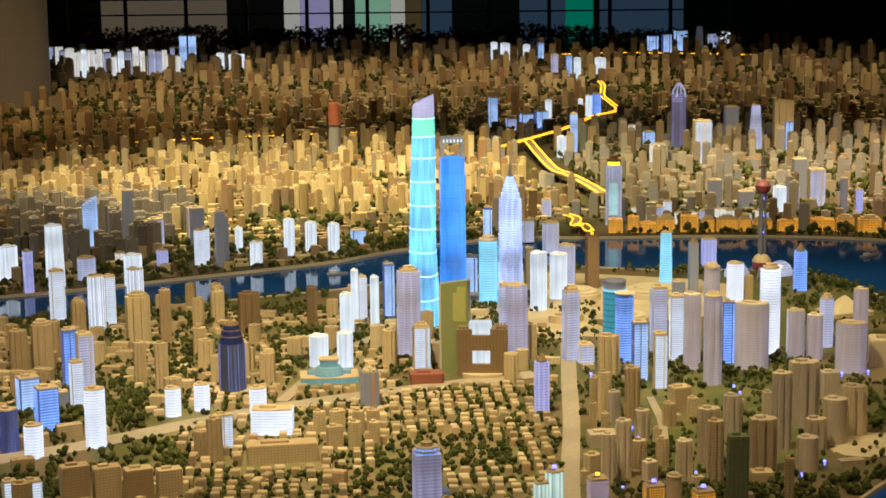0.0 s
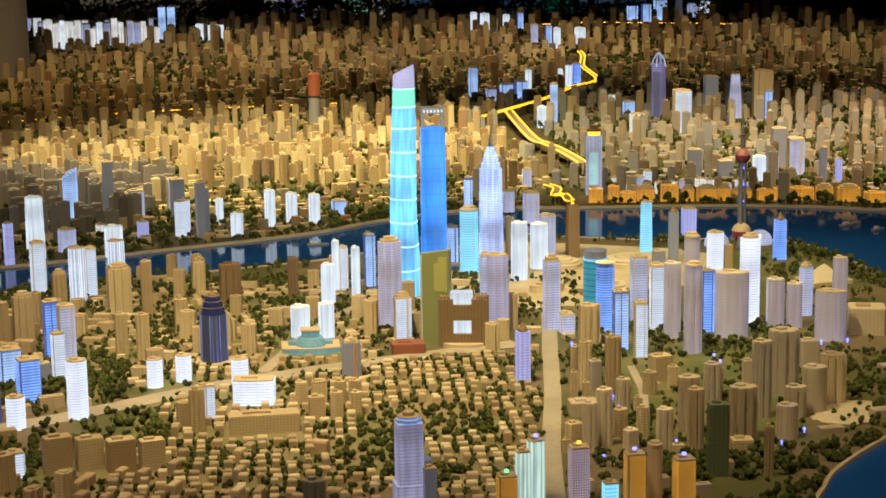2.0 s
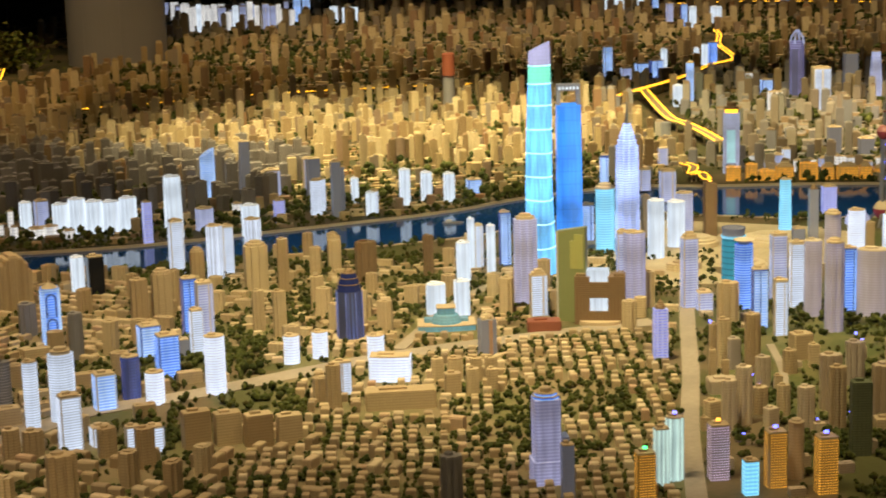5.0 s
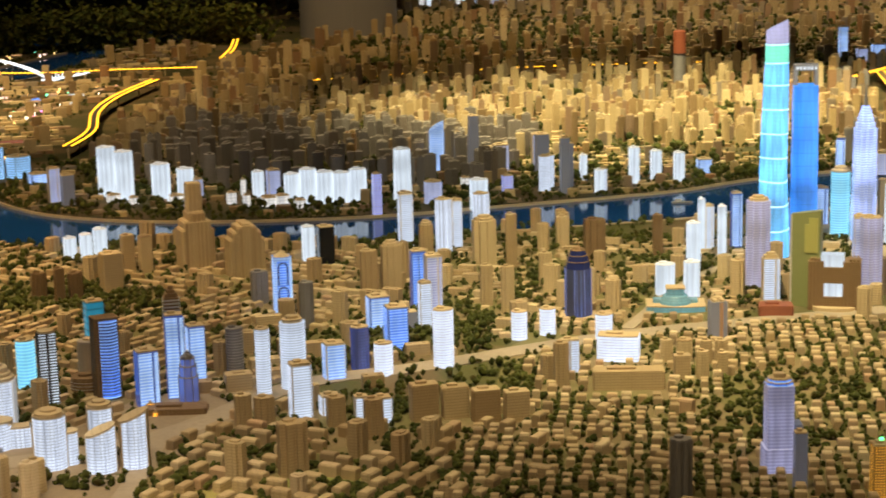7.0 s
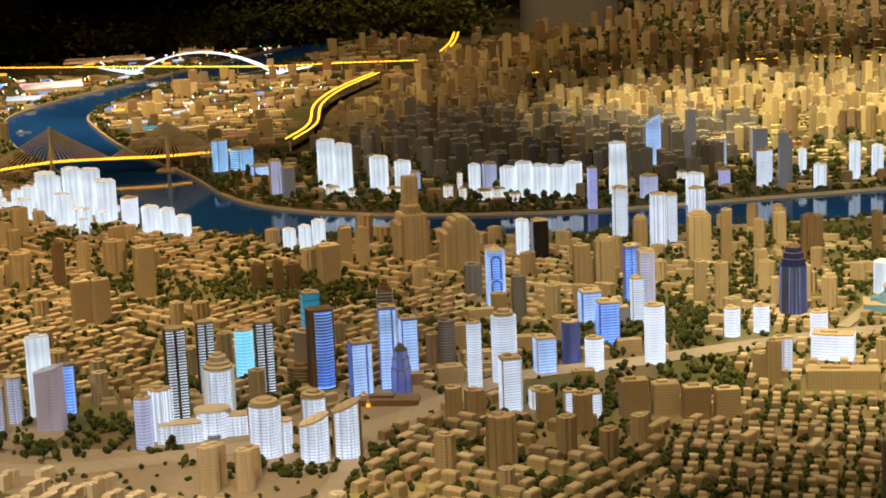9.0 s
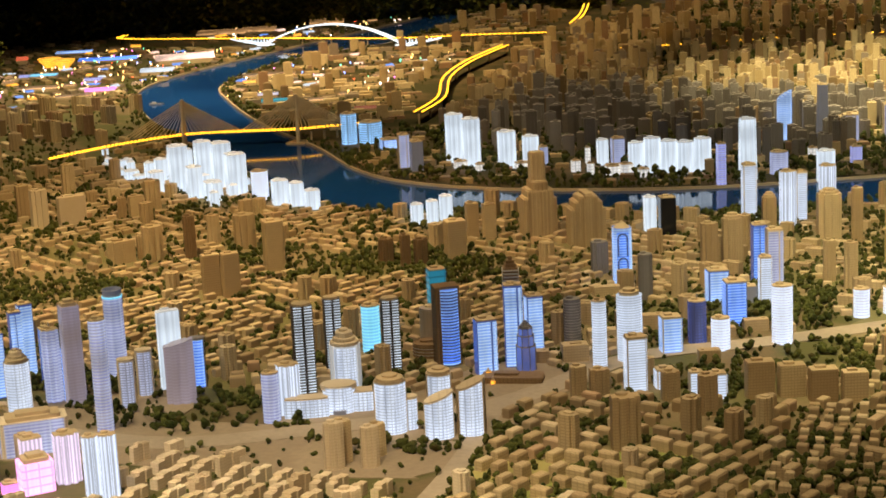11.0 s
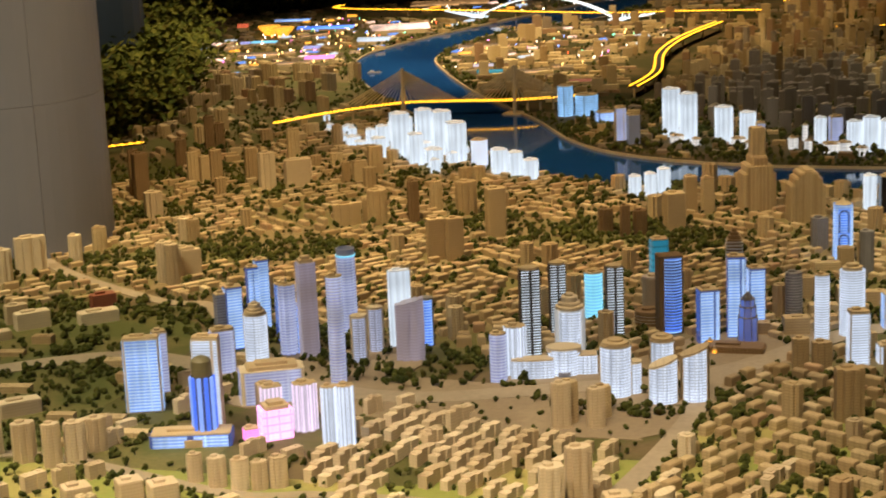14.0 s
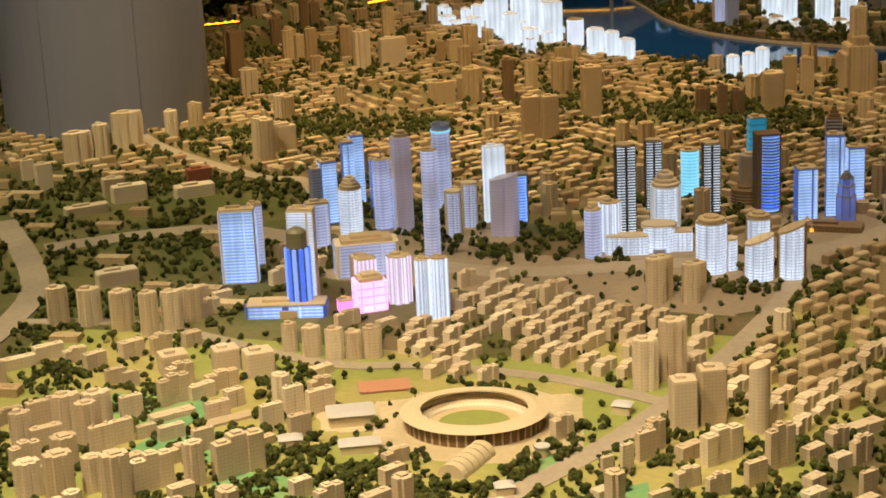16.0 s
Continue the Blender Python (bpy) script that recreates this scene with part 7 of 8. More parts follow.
OCC.append((-0.6, 8.6, 0.17))
bm = bmesh.new()
prism(bm, outline("curve", 0.27, 0.15), 0, 0.026)
terrace = part("terrace", bm, TEAL_GLOW, root, "curved teal glass terrace front")
bm = bmesh.new()
prism(bm, grown(outline("curve", 0.27, 0.15), 1.015), 0.026, 0.031)
part("terrace_roof", bm, CAP, terrace, "flat tan roof")
bm = bmesh.new()
lathe(bm, [(0.075, 0.031), (0.07, 0.045), (0.058, 0.066), (0.054, 0.07)], 24)
part("drum", bm, TEAL_GLOW, root, "flared glowing teal drum")
bm = bmesh.new()
prism(bm, [(px, py + 0.01) for px, py in outline("box", 0.085, 0.07)], 0.068, 0.1)
upper = part("upper_hall", bm, TEAL_GLOW, root)
bm = bmesh.new()
prism(bm, [(px, py + 0.01) for px, py in outline("box", 0.092, 0.076)], 0.1, 0.106)
part("roof", bm, CAP, upper, "flat tan roof")
for s in (-1, 1):
    bm = bmesh.new()
    prism(bm, [(px + s * 0.082, py + 0.015) for px, py in outline("box", 0.045, 0.05)], 0.031, 0.048)
    part("side_hall", bm, TEAL_GLOW, root)

# ---- near towers in coloured light ----
# the foreground towers
ringed_tower(-0.096, 6.375, 0.092, 0.335, 12)
tower(-0.021, 6.181, 0.043, 0.039, 0.2, 12, "box", "glass")
tower(0.307, 6.325, 0.050, 0.045, 0.21, 12, "box", "greenwhite")
tower(0.356, 6.392, 0.061, 0.055, 0.23, 12, "notch", "greenwhite", lamp=BLUE_LED)
tower(0.243, 6.149, 0.064, 0.058, 0.18, 12, "box", "amberwin", lamp=GREEN_LED)
tower(0.510, 6.400, 0.068, 0.06, 0.2, 12, "box", "lilacwin", lamp=AMBER_LED)
tower(0.701, 6.318, 0.067, 0.06, 0.2, 12, "box", "amberwin", lamp=BLUE_LED)
tower(0.782, 6.402, 0.056, 0.052, 0.205, 12, "cyl", "cream", cap="dome")
tower(0.867, 6.252, 0.069, 0.062, 0.2, 12, "box", "amberwin", lamp=BLUE_LED)
tower(0.608, 6.238, 0.050, 0.045, 0.12, 12, "box", "cyan")
tower(-0.409, 6.001, 0.072, 0.065, 0.22, 12, "notch", "grey")

# ---- the stadium ----


def stadium(x, y, a, b, rot):
    root = thing("stadium", x, y, 0, rot, "oval tan model stadium with a ring roof and green field", "stadium")
    OCC.append((x, y, max(a, b) * 1.1))

    def oval(k, z, n=48):
        return [(a * k * math.cos(TAU * i / n), b * k * math.sin(TAU * i / n), z) for i in range(n)]

    def shell(rings):
        bm = bmesh.new()
        rows = [[bm.verts.new(p) for p in r] for r in rings]
        for r, s in zip(rows, rows[1:] + rows[:1]):
            for i in range(len(r)):
                bm.faces.new((r[i], r[(i + 1) % len(r)], s[(i + 1) % len(r)], s[i]))
        bmesh.ops.recalc_face_normals(bm, faces=bm.faces)
        return bm

    part("ring_roof", shell([oval(1.0, 0.046), oval(1.03, 0.05), oval(0.86, 0.061), oval(0.74, 0.059), oval(0.74, 0.054)]), PALE_STONE, root, "broad cream ring roof")
    part("outer_wall", shell([oval(0.95, 0.0), oval(0.97, 0.045), oval(0.93, 0.045), oval(0.92, 0.0)]), BROWN, root, "dark brown outer wall")
    part("stand", shell([oval(0.915, 0.0), oval(0.915, 0.042), oval(0.86, 0.034), oval(0.84, 0.027), oval(0.78, 0.024), oval(0.76, 0.016), oval(0.68, 0.012), oval(0.66, 0.0)]), CREAM, root, "cream stepped seating bowl")
    bm = bmesh.new()
    for i in range(48):
        t = TAU * (i + 0.5) / 48
        prism(bm, [(a * 0.955 * math.cos(t) + px, b * 0.955 * math.sin(t) + py) for px, py in outline("box", 0.006, 0.006)], 0, 0.046)
    part("colonnade", bm, CAP, root)["kind"] = "stuff"
    bm = bmesh.new()
    prism(bm, [(p[0], p[1]) for p in oval(0.655, 0)], 0.001, 0.008)
    part("track", bm, CAP, root, "tan running track")
    bm = bmesh.new()
    prism(bm, [(p[0], p[1]) for p in oval(0.5, 0)], 0.008, 0.012)
    part("field", bm, LAWN, root, "green field")


stadium(-2.735, 4.395, 0.222, 0.192, 26)
bm = bmesh.new()
prism(bm, outline("box", 0.17, 0.1), 0.001, 0.006)
o = tagged(new("sports_ground", mesh_of("sports_ground", bm, plain("faded_red_court", (0.5, 0.24, 0.14), 0.7))), "faded red training court beside the stadium", "court")
o.matrix_world = pose(-3.16, 4.55, 0.004, 0, 0, 38)
OCC.append((-3.16, 4.55, 0.1))
root = thing("vaulted_hall", -2.605, 4.12, 0, 92, "cream ribbed barrel-vaulted model hall", "model building")
OCC.append((-2.6, 4.115, 0.11))
for i in range(6):
    bm = bmesh.new()
    pts = [(0.045 * math.cos(radians(k)), 0.042 * math.sin(radians(k))) for k in range(0, 181, 20)]
    v0 = [bm.verts.new((-0.1 + i * 0.034, p, q)) for p, q in pts]
    v1 = [bm.verts.new((-0.1 + i * 0.034 + 0.029, p, q)) for p, q in pts]
    for k in range(len(pts) - 1):
        bm.faces.new((v0[k], v0[k + 1], v1[k + 1], v1[k]))
    bm.faces.new(v0[::-1])
    bm.faces.new(v1)
    bm.faces.new((v0[0], v1[0], v1[-1], v0[-1]))
    bmesh.ops.recalc_face_normals(bm, faces=bm.faces)
    part("vault", bm, PALE_STONE, root)
for px, py, w, d, h in ((-3.1, 4.26, 0.14, 0.1, 0.04), (-2.95, 4.08, 0.12, 0.06, 0.03), (-3.16, 4.02, 0.07, 0.05, 0.03), (-2.366, 4.67, 0.06, 0.05, 0.03), (-2.409, 3.99, 0.055, 0.045, 0.03)):
    root = thing("hall", px, py, 0, 38 if px < -2.4 else 10, "low cream model hall with a shallow pitched roof", "model building")
    OCC.append((px, py, w * 0.55))
    bm = bmesh.new()
    prism(bm, outline("box", w, d), 0, h)
    part("wall", bm, PALE_STONE, root)
    bm = bmesh.new()
    prism(bm, outline("box", w * 1.08, d * 1.12), h, h + 0.008, 0.55)
    part("roof", bm, SLAB, root, "pale shallow roof")

root = thing("drum_hall", -2.434, 4.265, 0, 0, "small round model hall with a flat white roof", "model building")
OCC.append((-2.434, 4.265, 0.03))
bm = bmesh.new()
lathe(bm, [(0.021, 0), (0.021, 0.034)], 18)
part("wall", bm, PALE_STONE, root)
bm = bmesh.new()
lathe(bm, [(0.024, 0.034), (0.024, 0.038), (0.004, 0.041)], 18)
part("roof", bm, SLAB, root, "pale round roof")

# ---- the exhibition across the south bank ----
PINK_HALL = lit_acrylic("pink_white_roof", (1.0, 0.64, 0.5), 2.3, dark=0.6, low=0.3, floors=0.5)
SKY_HALL = lit_acrylic("glowing_blue_roof", (0.10, 0.26, 1.0), 2.6, dark=0.6, low=0.3, floors=0.5)
TAN_HALL = lit_acrylic("warm_lit_roof", (1.0, 0.52, 0.2), 1.25, dark=0.3, floors=0.03, low=0.3)
RED_HALL = lit_acrylic("glowing_red_roof", (1.0, 0.16, 0.06), 1.0, dark=0.5)
ORANGE_HALL = lit_acrylic("dim_red_roof", (0.9, 0.2, 0.08), 0.35, dark=0.5)
# lit halls of an exhibition ground
bowl_hall(-10.16, 15.3, 0.115, 0.085, 0)
bowl_hall(-9.95, 15.22, 0.115, 0.085, 0)
lit_hall(-10.59, 15.48, 0.11, 0.1, 0.07, 24, RED_HALL, "small exhibition hall with a red roof")
lit_hall(-9.80, 15.78, 0.57, 0.25, 0.03, 24, SKY_HALL, "long exhibition hall with a blue roof")
lit_hall(-10.48, 16.24, 0.36, 0.2, 0.03, 24, PALE, "exhibition hall with a pale blue roof")
lit_hall(-8.93, 15.74, 0.56, 0.4, 0.07, 34, PINK_HALL, "exhibition hall with a pink white roof")
lit_hall(-8.77, 14.95, 0.30, 0.25, 0.05, 24, WHITE_PLAIN, "oval hall with a white roof")
lit_hall(-8.68, 13.82, 0.26, 0.18, 0.04, 24, PINK, "exhibition hall with a magenta roof")
lit_hall(-9.10, 14.38, 0.16, 0.15, 0.04, 24, VIOLET, "exhibition hall with a violet roof")
lit_hall(-9.81, 14.67, 0.24, 0.15, 0.03, 24, CYAN, "exhibition hall with a green blue roof")
lit_hall(-9.92, 14.51, 0.09, 0.1, 0.04, 24, VIOLET, "small hall with a violet roof")
lit_hall(-9.39, 13.93, 0.36, 0.2, 0.03, 24, TAN_HALL, "exhibition hall with a warm lit roof")
lit_hall(-8.76, 13.51, 0.30, 0.14, 0.03, 24, TAN_HALL, "exhibition hall with a warm lit roof")
lit_hall(-9.64, 17.88, 0.56, 0.5, 0.03, 24, TAN_HALL, "exhibition hall with a warm lit roof")
lit_hall(-9.33, 18.10, 0.37, 0.5, 0.03, 24, TAN_HALL, "exhibition hall with a warm lit roof")
lit_hall(-8.86, 18.84, 0.38, 0.6, 0.03, 24, TAN_HALL, "exhibition hall with a warm lit roof")
lit_hall(-7.02, 13.73, 0.17, 0.14, 0.03, 24, SILVER, "hall with a lilac roof")
lit_hall(-6.78, 13.37, 0.21, 0.14, 0.04, 24, TEAL, "hall with a green roof")
lit_hall(-6.46, 13.50, 0.18, 0.14, 0.03, 24, TAN_HALL, "hall with a warm lit roof")
lit_hall(-5.86, 13.15, 0.22, 0.14, 0.03, 24, ORANGE_HALL, "hall with a dim red roof")
lit_hall(-7.56, 14.83, 0.46, 0.2, 0.03, 24, TAN_HALL, "hall with a warm lit roof")
PAVILIONS = [("TAN_HALL", "small exhibition pavilion, warm lit"), ("TAN_HALL", "small exhibition pavilion, warm lit"), ("PINK_HALL", "small pink lit pavilion"), ("BLUE", "small blue lit pavilion"), ("ORANGE", "small orange lit pavilion"), ("WHITE_PLAIN", "small white lit pavilion")]
SKINS = {"TAN_HALL": TAN_HALL, "PINK_HALL": PINK_HALL, "BLUE": BLUE, "ORANGE": ORANGE, "WHITE_PLAIN": WHITE_PLAIN}
rng = random.Random(11)
for i in range(110):
    k = rng.random()
    if i < 60:
        x, y = rng.uniform(-10.3, -8.5), rng.uniform(12.6, 16.6)
    elif i < 85:
        x, y = rng.uniform(-7.7, -6.2), rng.uniform(13.4, 16.2)
    else:
        x, y = rng.uniform(-9.6, -7.9), rng.uniform(17.3, 19.0)
    ground = WEST_LAND if i >= 60 and i < 85 else EAST_LAND
    if not inside(x, y, ground) or not clear(x, y, 0.04):
        continue
    skin, lab = rng.choice(PAVILIONS)
    lit_hall(x, y, rng.uniform(0.05, 0.13), rng.uniform(0.05, 0.1), rng.uniform(0.02, 0.045), rng.uniform(0, 90), SKINS[skin], lab)

# many tiny bulbs of the exhibition ground
rng = random.Random(21)
BULBS = [("warm", (1.0, 0.6, 0.2), 5.0), ("warm", (1.0, 0.6, 0.2), 5.0), ("white", (1.0, 0.85, 0.7), 5.0), ("pink", (1.0, 0.25, 0.7), 4.0), ("blue", (0.15, 0.3, 1.0), 5.0), ("green", (0.2, 1.0, 0.6), 2.5), ("red", (1.0, 0.12, 0.04), 4.0)]
for tone, glow, power in BULBS[1:]:
    bm = bmesh.new()
    for i in range(150 if tone == "warm" else 60 if tone == "white" else 22):
        x, y = rng.choice(((rng.uniform(-10.2, -8.5), rng.uniform(13.4, 16.6)), (rng.uniform(-10.2, -8.5), rng.uniform(13.4, 16.6)), (rng.uniform(-7.7, -6.2), rng.uniform(13.6, 16.4)), (rng.uniform(-9.8, -7.9), rng.uniform(17.2, 19.2))))
        if inside(x, y, EAST_LAND) or inside(x, y, WEST_LAND):
            r = rng.uniform(0.004, 0.009)
            lathe(bm, [(0.002, 0), (0.002, 0.012), (r, 0.014), (r, 0.014 + r), (0.002, 0.016 + r * 1.5)], 6, x, y)
    tagged(new("exhibition_bulb", mesh_of("exhibition_bulb", bm, plain(tone + "_bulb", glow, 0.4, emit=glow, power=power))), "scattered tiny " + tone + " bulbs of the exhibition ground", "lamps", kind="stuff")

# ---- the mass of the city ----


def template(kind):
    bm = bmesh.new()
    if kind == "house":
        b = [[bm.verts.new((px * k, py * k2, z)) for px, py in ((-0.5, -0.5), (0.5, -0.5), (0.5, 0.5), (-0.5, 0.5))] for z, k, k2 in ((0, 1, 1), (0.86, 1, 1), (1.0, 0.94, 0.8))]
        for lo, hi in zip(b, b[1:]):
            for i in range(4):
                bm.faces.new((lo[i], lo[(i + 1) % 4], hi[(i + 1) % 4], hi[i]))
        bm.faces.new(b[2])
    elif kind == "row":
        for i, (z, dy) in enumerate(((0.9, -0.1), (1.0, 0.1), (0.95, -0.02))):
            x0, x1 = -0.5 + i / 3, -0.5 + (i + 1) / 3
            prism(bm, [(x0, -0.4 + dy), (x1 - 0.05, -0.4 + dy), (x1 - 0.05, -0.33 + dy), (x1, -0.33 + dy), (x1, 0.4 + dy), (x0, 0.4 + dy)], 0, z - 0.03)
            prism(bm, [(x0 + 0.08, -0.2 + dy), (x1 - 0.08, -0.2 + dy), (x1 - 0.08, 0.25 + dy), (x0 + 0.08, 0.25 + dy)], z - 0.03, z + 0.02)
    elif kind == "slab":
        prism(bm, [(-0.5, -0.5), (-0.04, -0.5), (-0.04, -0.4), (0.04, -0.4), (0.04, -0.5), (0.5, -0.5), (0.5, 0.5), (-0.5, 0.5)], 0, 0.94)
        for x in (-0.3, 0.3):
            prism(bm, [(x - 0.07, -0.05), (x + 0.07, -0.05), (x + 0.07, 0.35), (x - 0.07, 0.35)], 0.94, 1.0)
    elif kind == "notch":
        prism(bm, outline("notch", 1.0, 1.0), 0, 0.98)
        prism(bm, [(-0.2, -0.24), (0.24, -0.24), (0.24, 0.2), (-0.2, 0.2)], 0.98, 1.02)
    elif kind == "step":
        prism(bm, [(-0.5, -0.42), (0.5, -0.42), (0.5, 0.42), (-0.5, 0.42)], 0, 0.9)
        prism(bm, [(-0.42, -0.34), (0.36, -0.34), (0.36, 0.36), (-0.42, 0.36)], 0.9, 0.98)
        prism(bm, [(-0.3, -0.2), (0.1, -0.2), (0.1, 0.2), (-0.3, 0.2)], 0.98, 1.02)
    elif kind == "twin":
        for s in (-1, 1):
            prism(bm, [(s * 0.27 + px * 0.46, py + s * 0.06) for px, py in outline("notch", 1.0, 0.88)], 0, 1.0)
            prism(bm, [(s * 0.27 + px * 0.2, py * 0.5) for px, py in outline("box", 1.0, 0.88)], 1.0, 1.05)
    else:
        prism(bm, [(-0.5, -0.5), (0.5, -0.5), (0.5, 0.5), (-0.5, 0.5)], 0, 0.96)
        prism(bm, [(-0.46, -0.46), (0.46, -0.46), (0.46, 0.46), (-0.46, 0.46)], 0.96, 0.98)
        prism(bm, [(-0.2, -0.2), (0.25, -0.2), (0.25, 0.25), (-0.2, 0.25)], 0.98, 1.06)
    bm.normal_update()
    me = bpy.data.meshes.new(kind)
    bm.to_mesh(me)
    bm.free()
    V = np.array([v.co[:] for v in me.vertices])
    F = [tuple(p.vertices) for p in me.polygons]
    me.materials.append(BEIGE)
    return me, V, F


KINDS = {k: template(k) for k in ("house", "slab", "row", "notch", "step", "twin", "block")}
NAMES = {"house": ("model_house", "small tan flat-roofed model house"), "row": ("staggered_block", "tan model apartment block of three staggered units"), "slab": ("apartment_slab", "tan model apartment slab with stair heads on its roof"), "notch": ("apartment_tower", "tan model apartment tower with notched sides"), "step": ("stepped_tower", "tan model tower with a stepped top"), "twin": ("twin_block", "pair of joined tan model towers"), "block": ("flat_block", "plain tan flat-roofed model block")}


class Batch:
    """Many small bodies joined into one mesh."""

    def __init__(self):
        self.v, self.f, self.n = [], [], 0

    def add(self, V, F, x, y, z, sx, sy, sz, rot):
        c, s = math.cos(rot), math.sin(rot)
        W = V * (sx, sy, sz)
        self.v.append(np.stack([W[:, 0] * c - W[:, 1] * s + x, W[:, 0] * s + W[:, 1] * c + y, W[:, 2] + z], 1))
        n = self.n
        self.f += [tuple(i + n for i in f) for f in F]
        self.n += len(V)

    def done(self, name, material, label, category):
        if not self.n:
            return None
        me = bpy.data.meshes.new(name)
        me.from_pydata(np.concatenate(self.v).tolist(), [], self.f)
        me.materials.append(material)
        return tagged(new(name, me), label, category, kind="stuff")


placed = []
GRID = {}


def spare(x, y, r):
    """True where no other body of the city stands yet."""
    i, j = int(x // 0.25), int(y // 0.25)
    for a in (i - 1, i, i + 1):
        for b in (j - 1, j, j + 1):
            for ox, oy, orr in GRID.get((a, b), ()):
                if (x - ox) ** 2 + (y - oy) ** 2 < (r + orr) ** 2:
                    return False
    return True


def settle(kind, x, y, w, d, h, rot, zone, r=0.0):
    r = r or 0.5 * max(w, d)
    GRID.setdefault((int(x // 0.25), int(y // 0.25)), []).append((x, y, r * 0.9))
    placed.append((kind, x, y, w, d, h, rot, zone))


TREE_SPOTS = []
rng = random.Random(3)


def in_view(x, y):
    """Only the part of the table that the visitors' side can look over is filled."""
    a = math.degrees(math.atan2(-x, y))
    return -16 < a < 50 and math.hypot(x, y) < 30


def kind_of_green(x, y, zone):
    """Pockets of park between the blocks of the near bank."""
    return zone == "near" and noise.noise(Vector((x * 1.7, y * 1.7, 7.3))) > 0.3


def district(x0, x1, y0, y1, step, angle, mix, zone, land_poly, tree=0.3, jitter=0.25, row=1.0, slim=False):
    """Fill a piece of the plan with bodies on a turned grid. mix: (share, kind, width, depth, low, high)."""
    c, s = math.cos(radians(angle)), math.sin(radians(angle))
    cx, cy = (x0 + x1) / 2, (y0 + y1) / 2
    R = math.hypot(x1 - x0, y1 - y0) / 2
    n, m = int(R / step) + 1, int(R / (step * row)) + 1
    for i in range(-n, n + 1):
        for j in range(-m, m + 1):
            u = (i + rng.uniform(-jitter, jitter)) * step
            v = (j + rng.uniform(-jitter, jitter)) * step * row
            x, y = cx + c * u - s * v, cy + s * u + c * v
            if not (x0 < x < x1 and y0 < y < y1) or not in_view(x, y) or not inside(x, y, land_poly):
                continue
            if kind_of_green(x, y, zone):
                for k in range(3):
                    TREE_SPOTS.append((x + rng.uniform(-0.7, 0.7) * step, y + rng.uniform(-0.7, 0.7) * step, rng.uniform(0.8, 1.5)))
                continue
            pick = rng.random()
            if pick > sum(q[0] for q in mix):
                if tree:
                    TREE_SPOTS.append((x, y, rng.uniform(0.7, 1.3)))
                continue
            for share, kind, w, d, lo, hi in mix:
                pick -= share
                if pick <= 0:
                    break
            w, d = w * rng.uniform(0.8, 1.2), d * rng.uniform(0.85, 1.15)
            h = lo + (hi - lo) * rng.random() ** 1.6
            r = 0.55 * d if slim else 0.5 * max(w, d)
            if not clear(x, y, r * 0.8) or not off_roads(x, y, r * 0.85) or not spare(x, y, r * 0.72) or not inside(x, y - 0.08, land_poly):
                continue
            block = 90 if zone == "near" and kind == "house" and noise.noise(Vector((x * 1.4, y * 1.4, 3.1))) > 0.14 else 0
            settle(kind, x, y, w, d, h, radians(angle + block + rng.choice((0, 0, 0, 90)) * (w < 1.3 * d) + rng.uniform(-3, 3)), zone, r)
            for k in range(int(tree + rng.random())):
                TREE_SPOTS.append((x + rng.uniform(-0.8, 0.8) * step, y + rng.uniform(-0.8, 0.8) * step, rng.uniform(0.7, 1.3)))


def apart(kind, x, y, w, h):
    """A slab or tower that stands by itself round the stadium."""
    if clear(x, y, 0.02):
        settle(kind, x, y, w * (1.0 if kind == "notch" else 1.2), w * (0.85 if kind == "notch" else 0.4), h, radians(62), "cream")


apart("slab", -3.97, 3.821, 0.076, 0.097)
apart("notch", -3.735, 3.768, 0.062, 0.146)
apart("slab", -3.731, 3.837, 0.042, 0.117)
apart("slab", -3.849, 3.707, 0.083, 0.072)
apart("notch", -3.686, 3.608, 0.075, 0.105)
apart("slab", -3.744, 3.985, 0.06, 0.09)
apart("slab", -3.652, 3.734, 0.06, 0.099)
apart("slab", -3.651, 3.829, 0.057, 0.082)
apart("slab", -3.612, 3.894, 0.052, 0.045)
apart("slab", -3.528, 3.912, 0.069, 0.053)
apart("slab", -3.635, 4.05, 0.121, 0.026)
apart("notch", -3.496, 3.515, 0.057, 0.112)
apart("notch", -3.377, 3.479, 0.078, 0.156)
apart("notch", -3.646, 3.407, 0.074, 0.11)
apart("notch", -3.535, 3.419, 0.08, 0.152)
apart("row", -3.346, 3.598, 0.105, 0.115)
apart("notch", -3.25, 3.672, 0.057, 0.138)
apart("row", -3.18, 3.789, 0.131, 0.132)
apart("slab", -3.381, 3.881, 0.056, 0.08)
apart("slab", -3.455, 4.11, 0.132, 0.012)
apart("slab", -3.502, 4.111, 0.066, 0.062)
apart("row", -3.649, 4.328, 0.096, 0.064)
apart("slab", -4.005, 4.215, 0.056, 0.059)
apart("slab", -3.935, 4.215, 0.045, 0.06)
apart("slab", -3.308, 4.132, 0.061, 0.078)
apart("slab", -3.175, 4.094, 0.06, 0.081)
apart("slab", -3.298, 4.236, 0.055, 0.103)
apart("slab", -3.235, 4.295, 0.075, 0.082)
apart("slab", -4.417, 4.198, 0.096, 0.043)
apart("slab", -4.377, 4.304, 0.088, 0.059)
apart("slab", -2.151, 4.374, 0.052, 0.095)
apart("slab", -2.165, 4.275, 0.034, 0.092)
apart("row", -1.953, 4.459, 0.114, 0.105)
apart("row", -1.966, 4.244, 0.068, 0.064)
apart("row", -1.785, 4.484, 0.08, 0.137)
apart("row", -1.869, 4.231, 0.065, 0.071)
apart("slab", -1.656, 4.822, 0.113, 0.033)
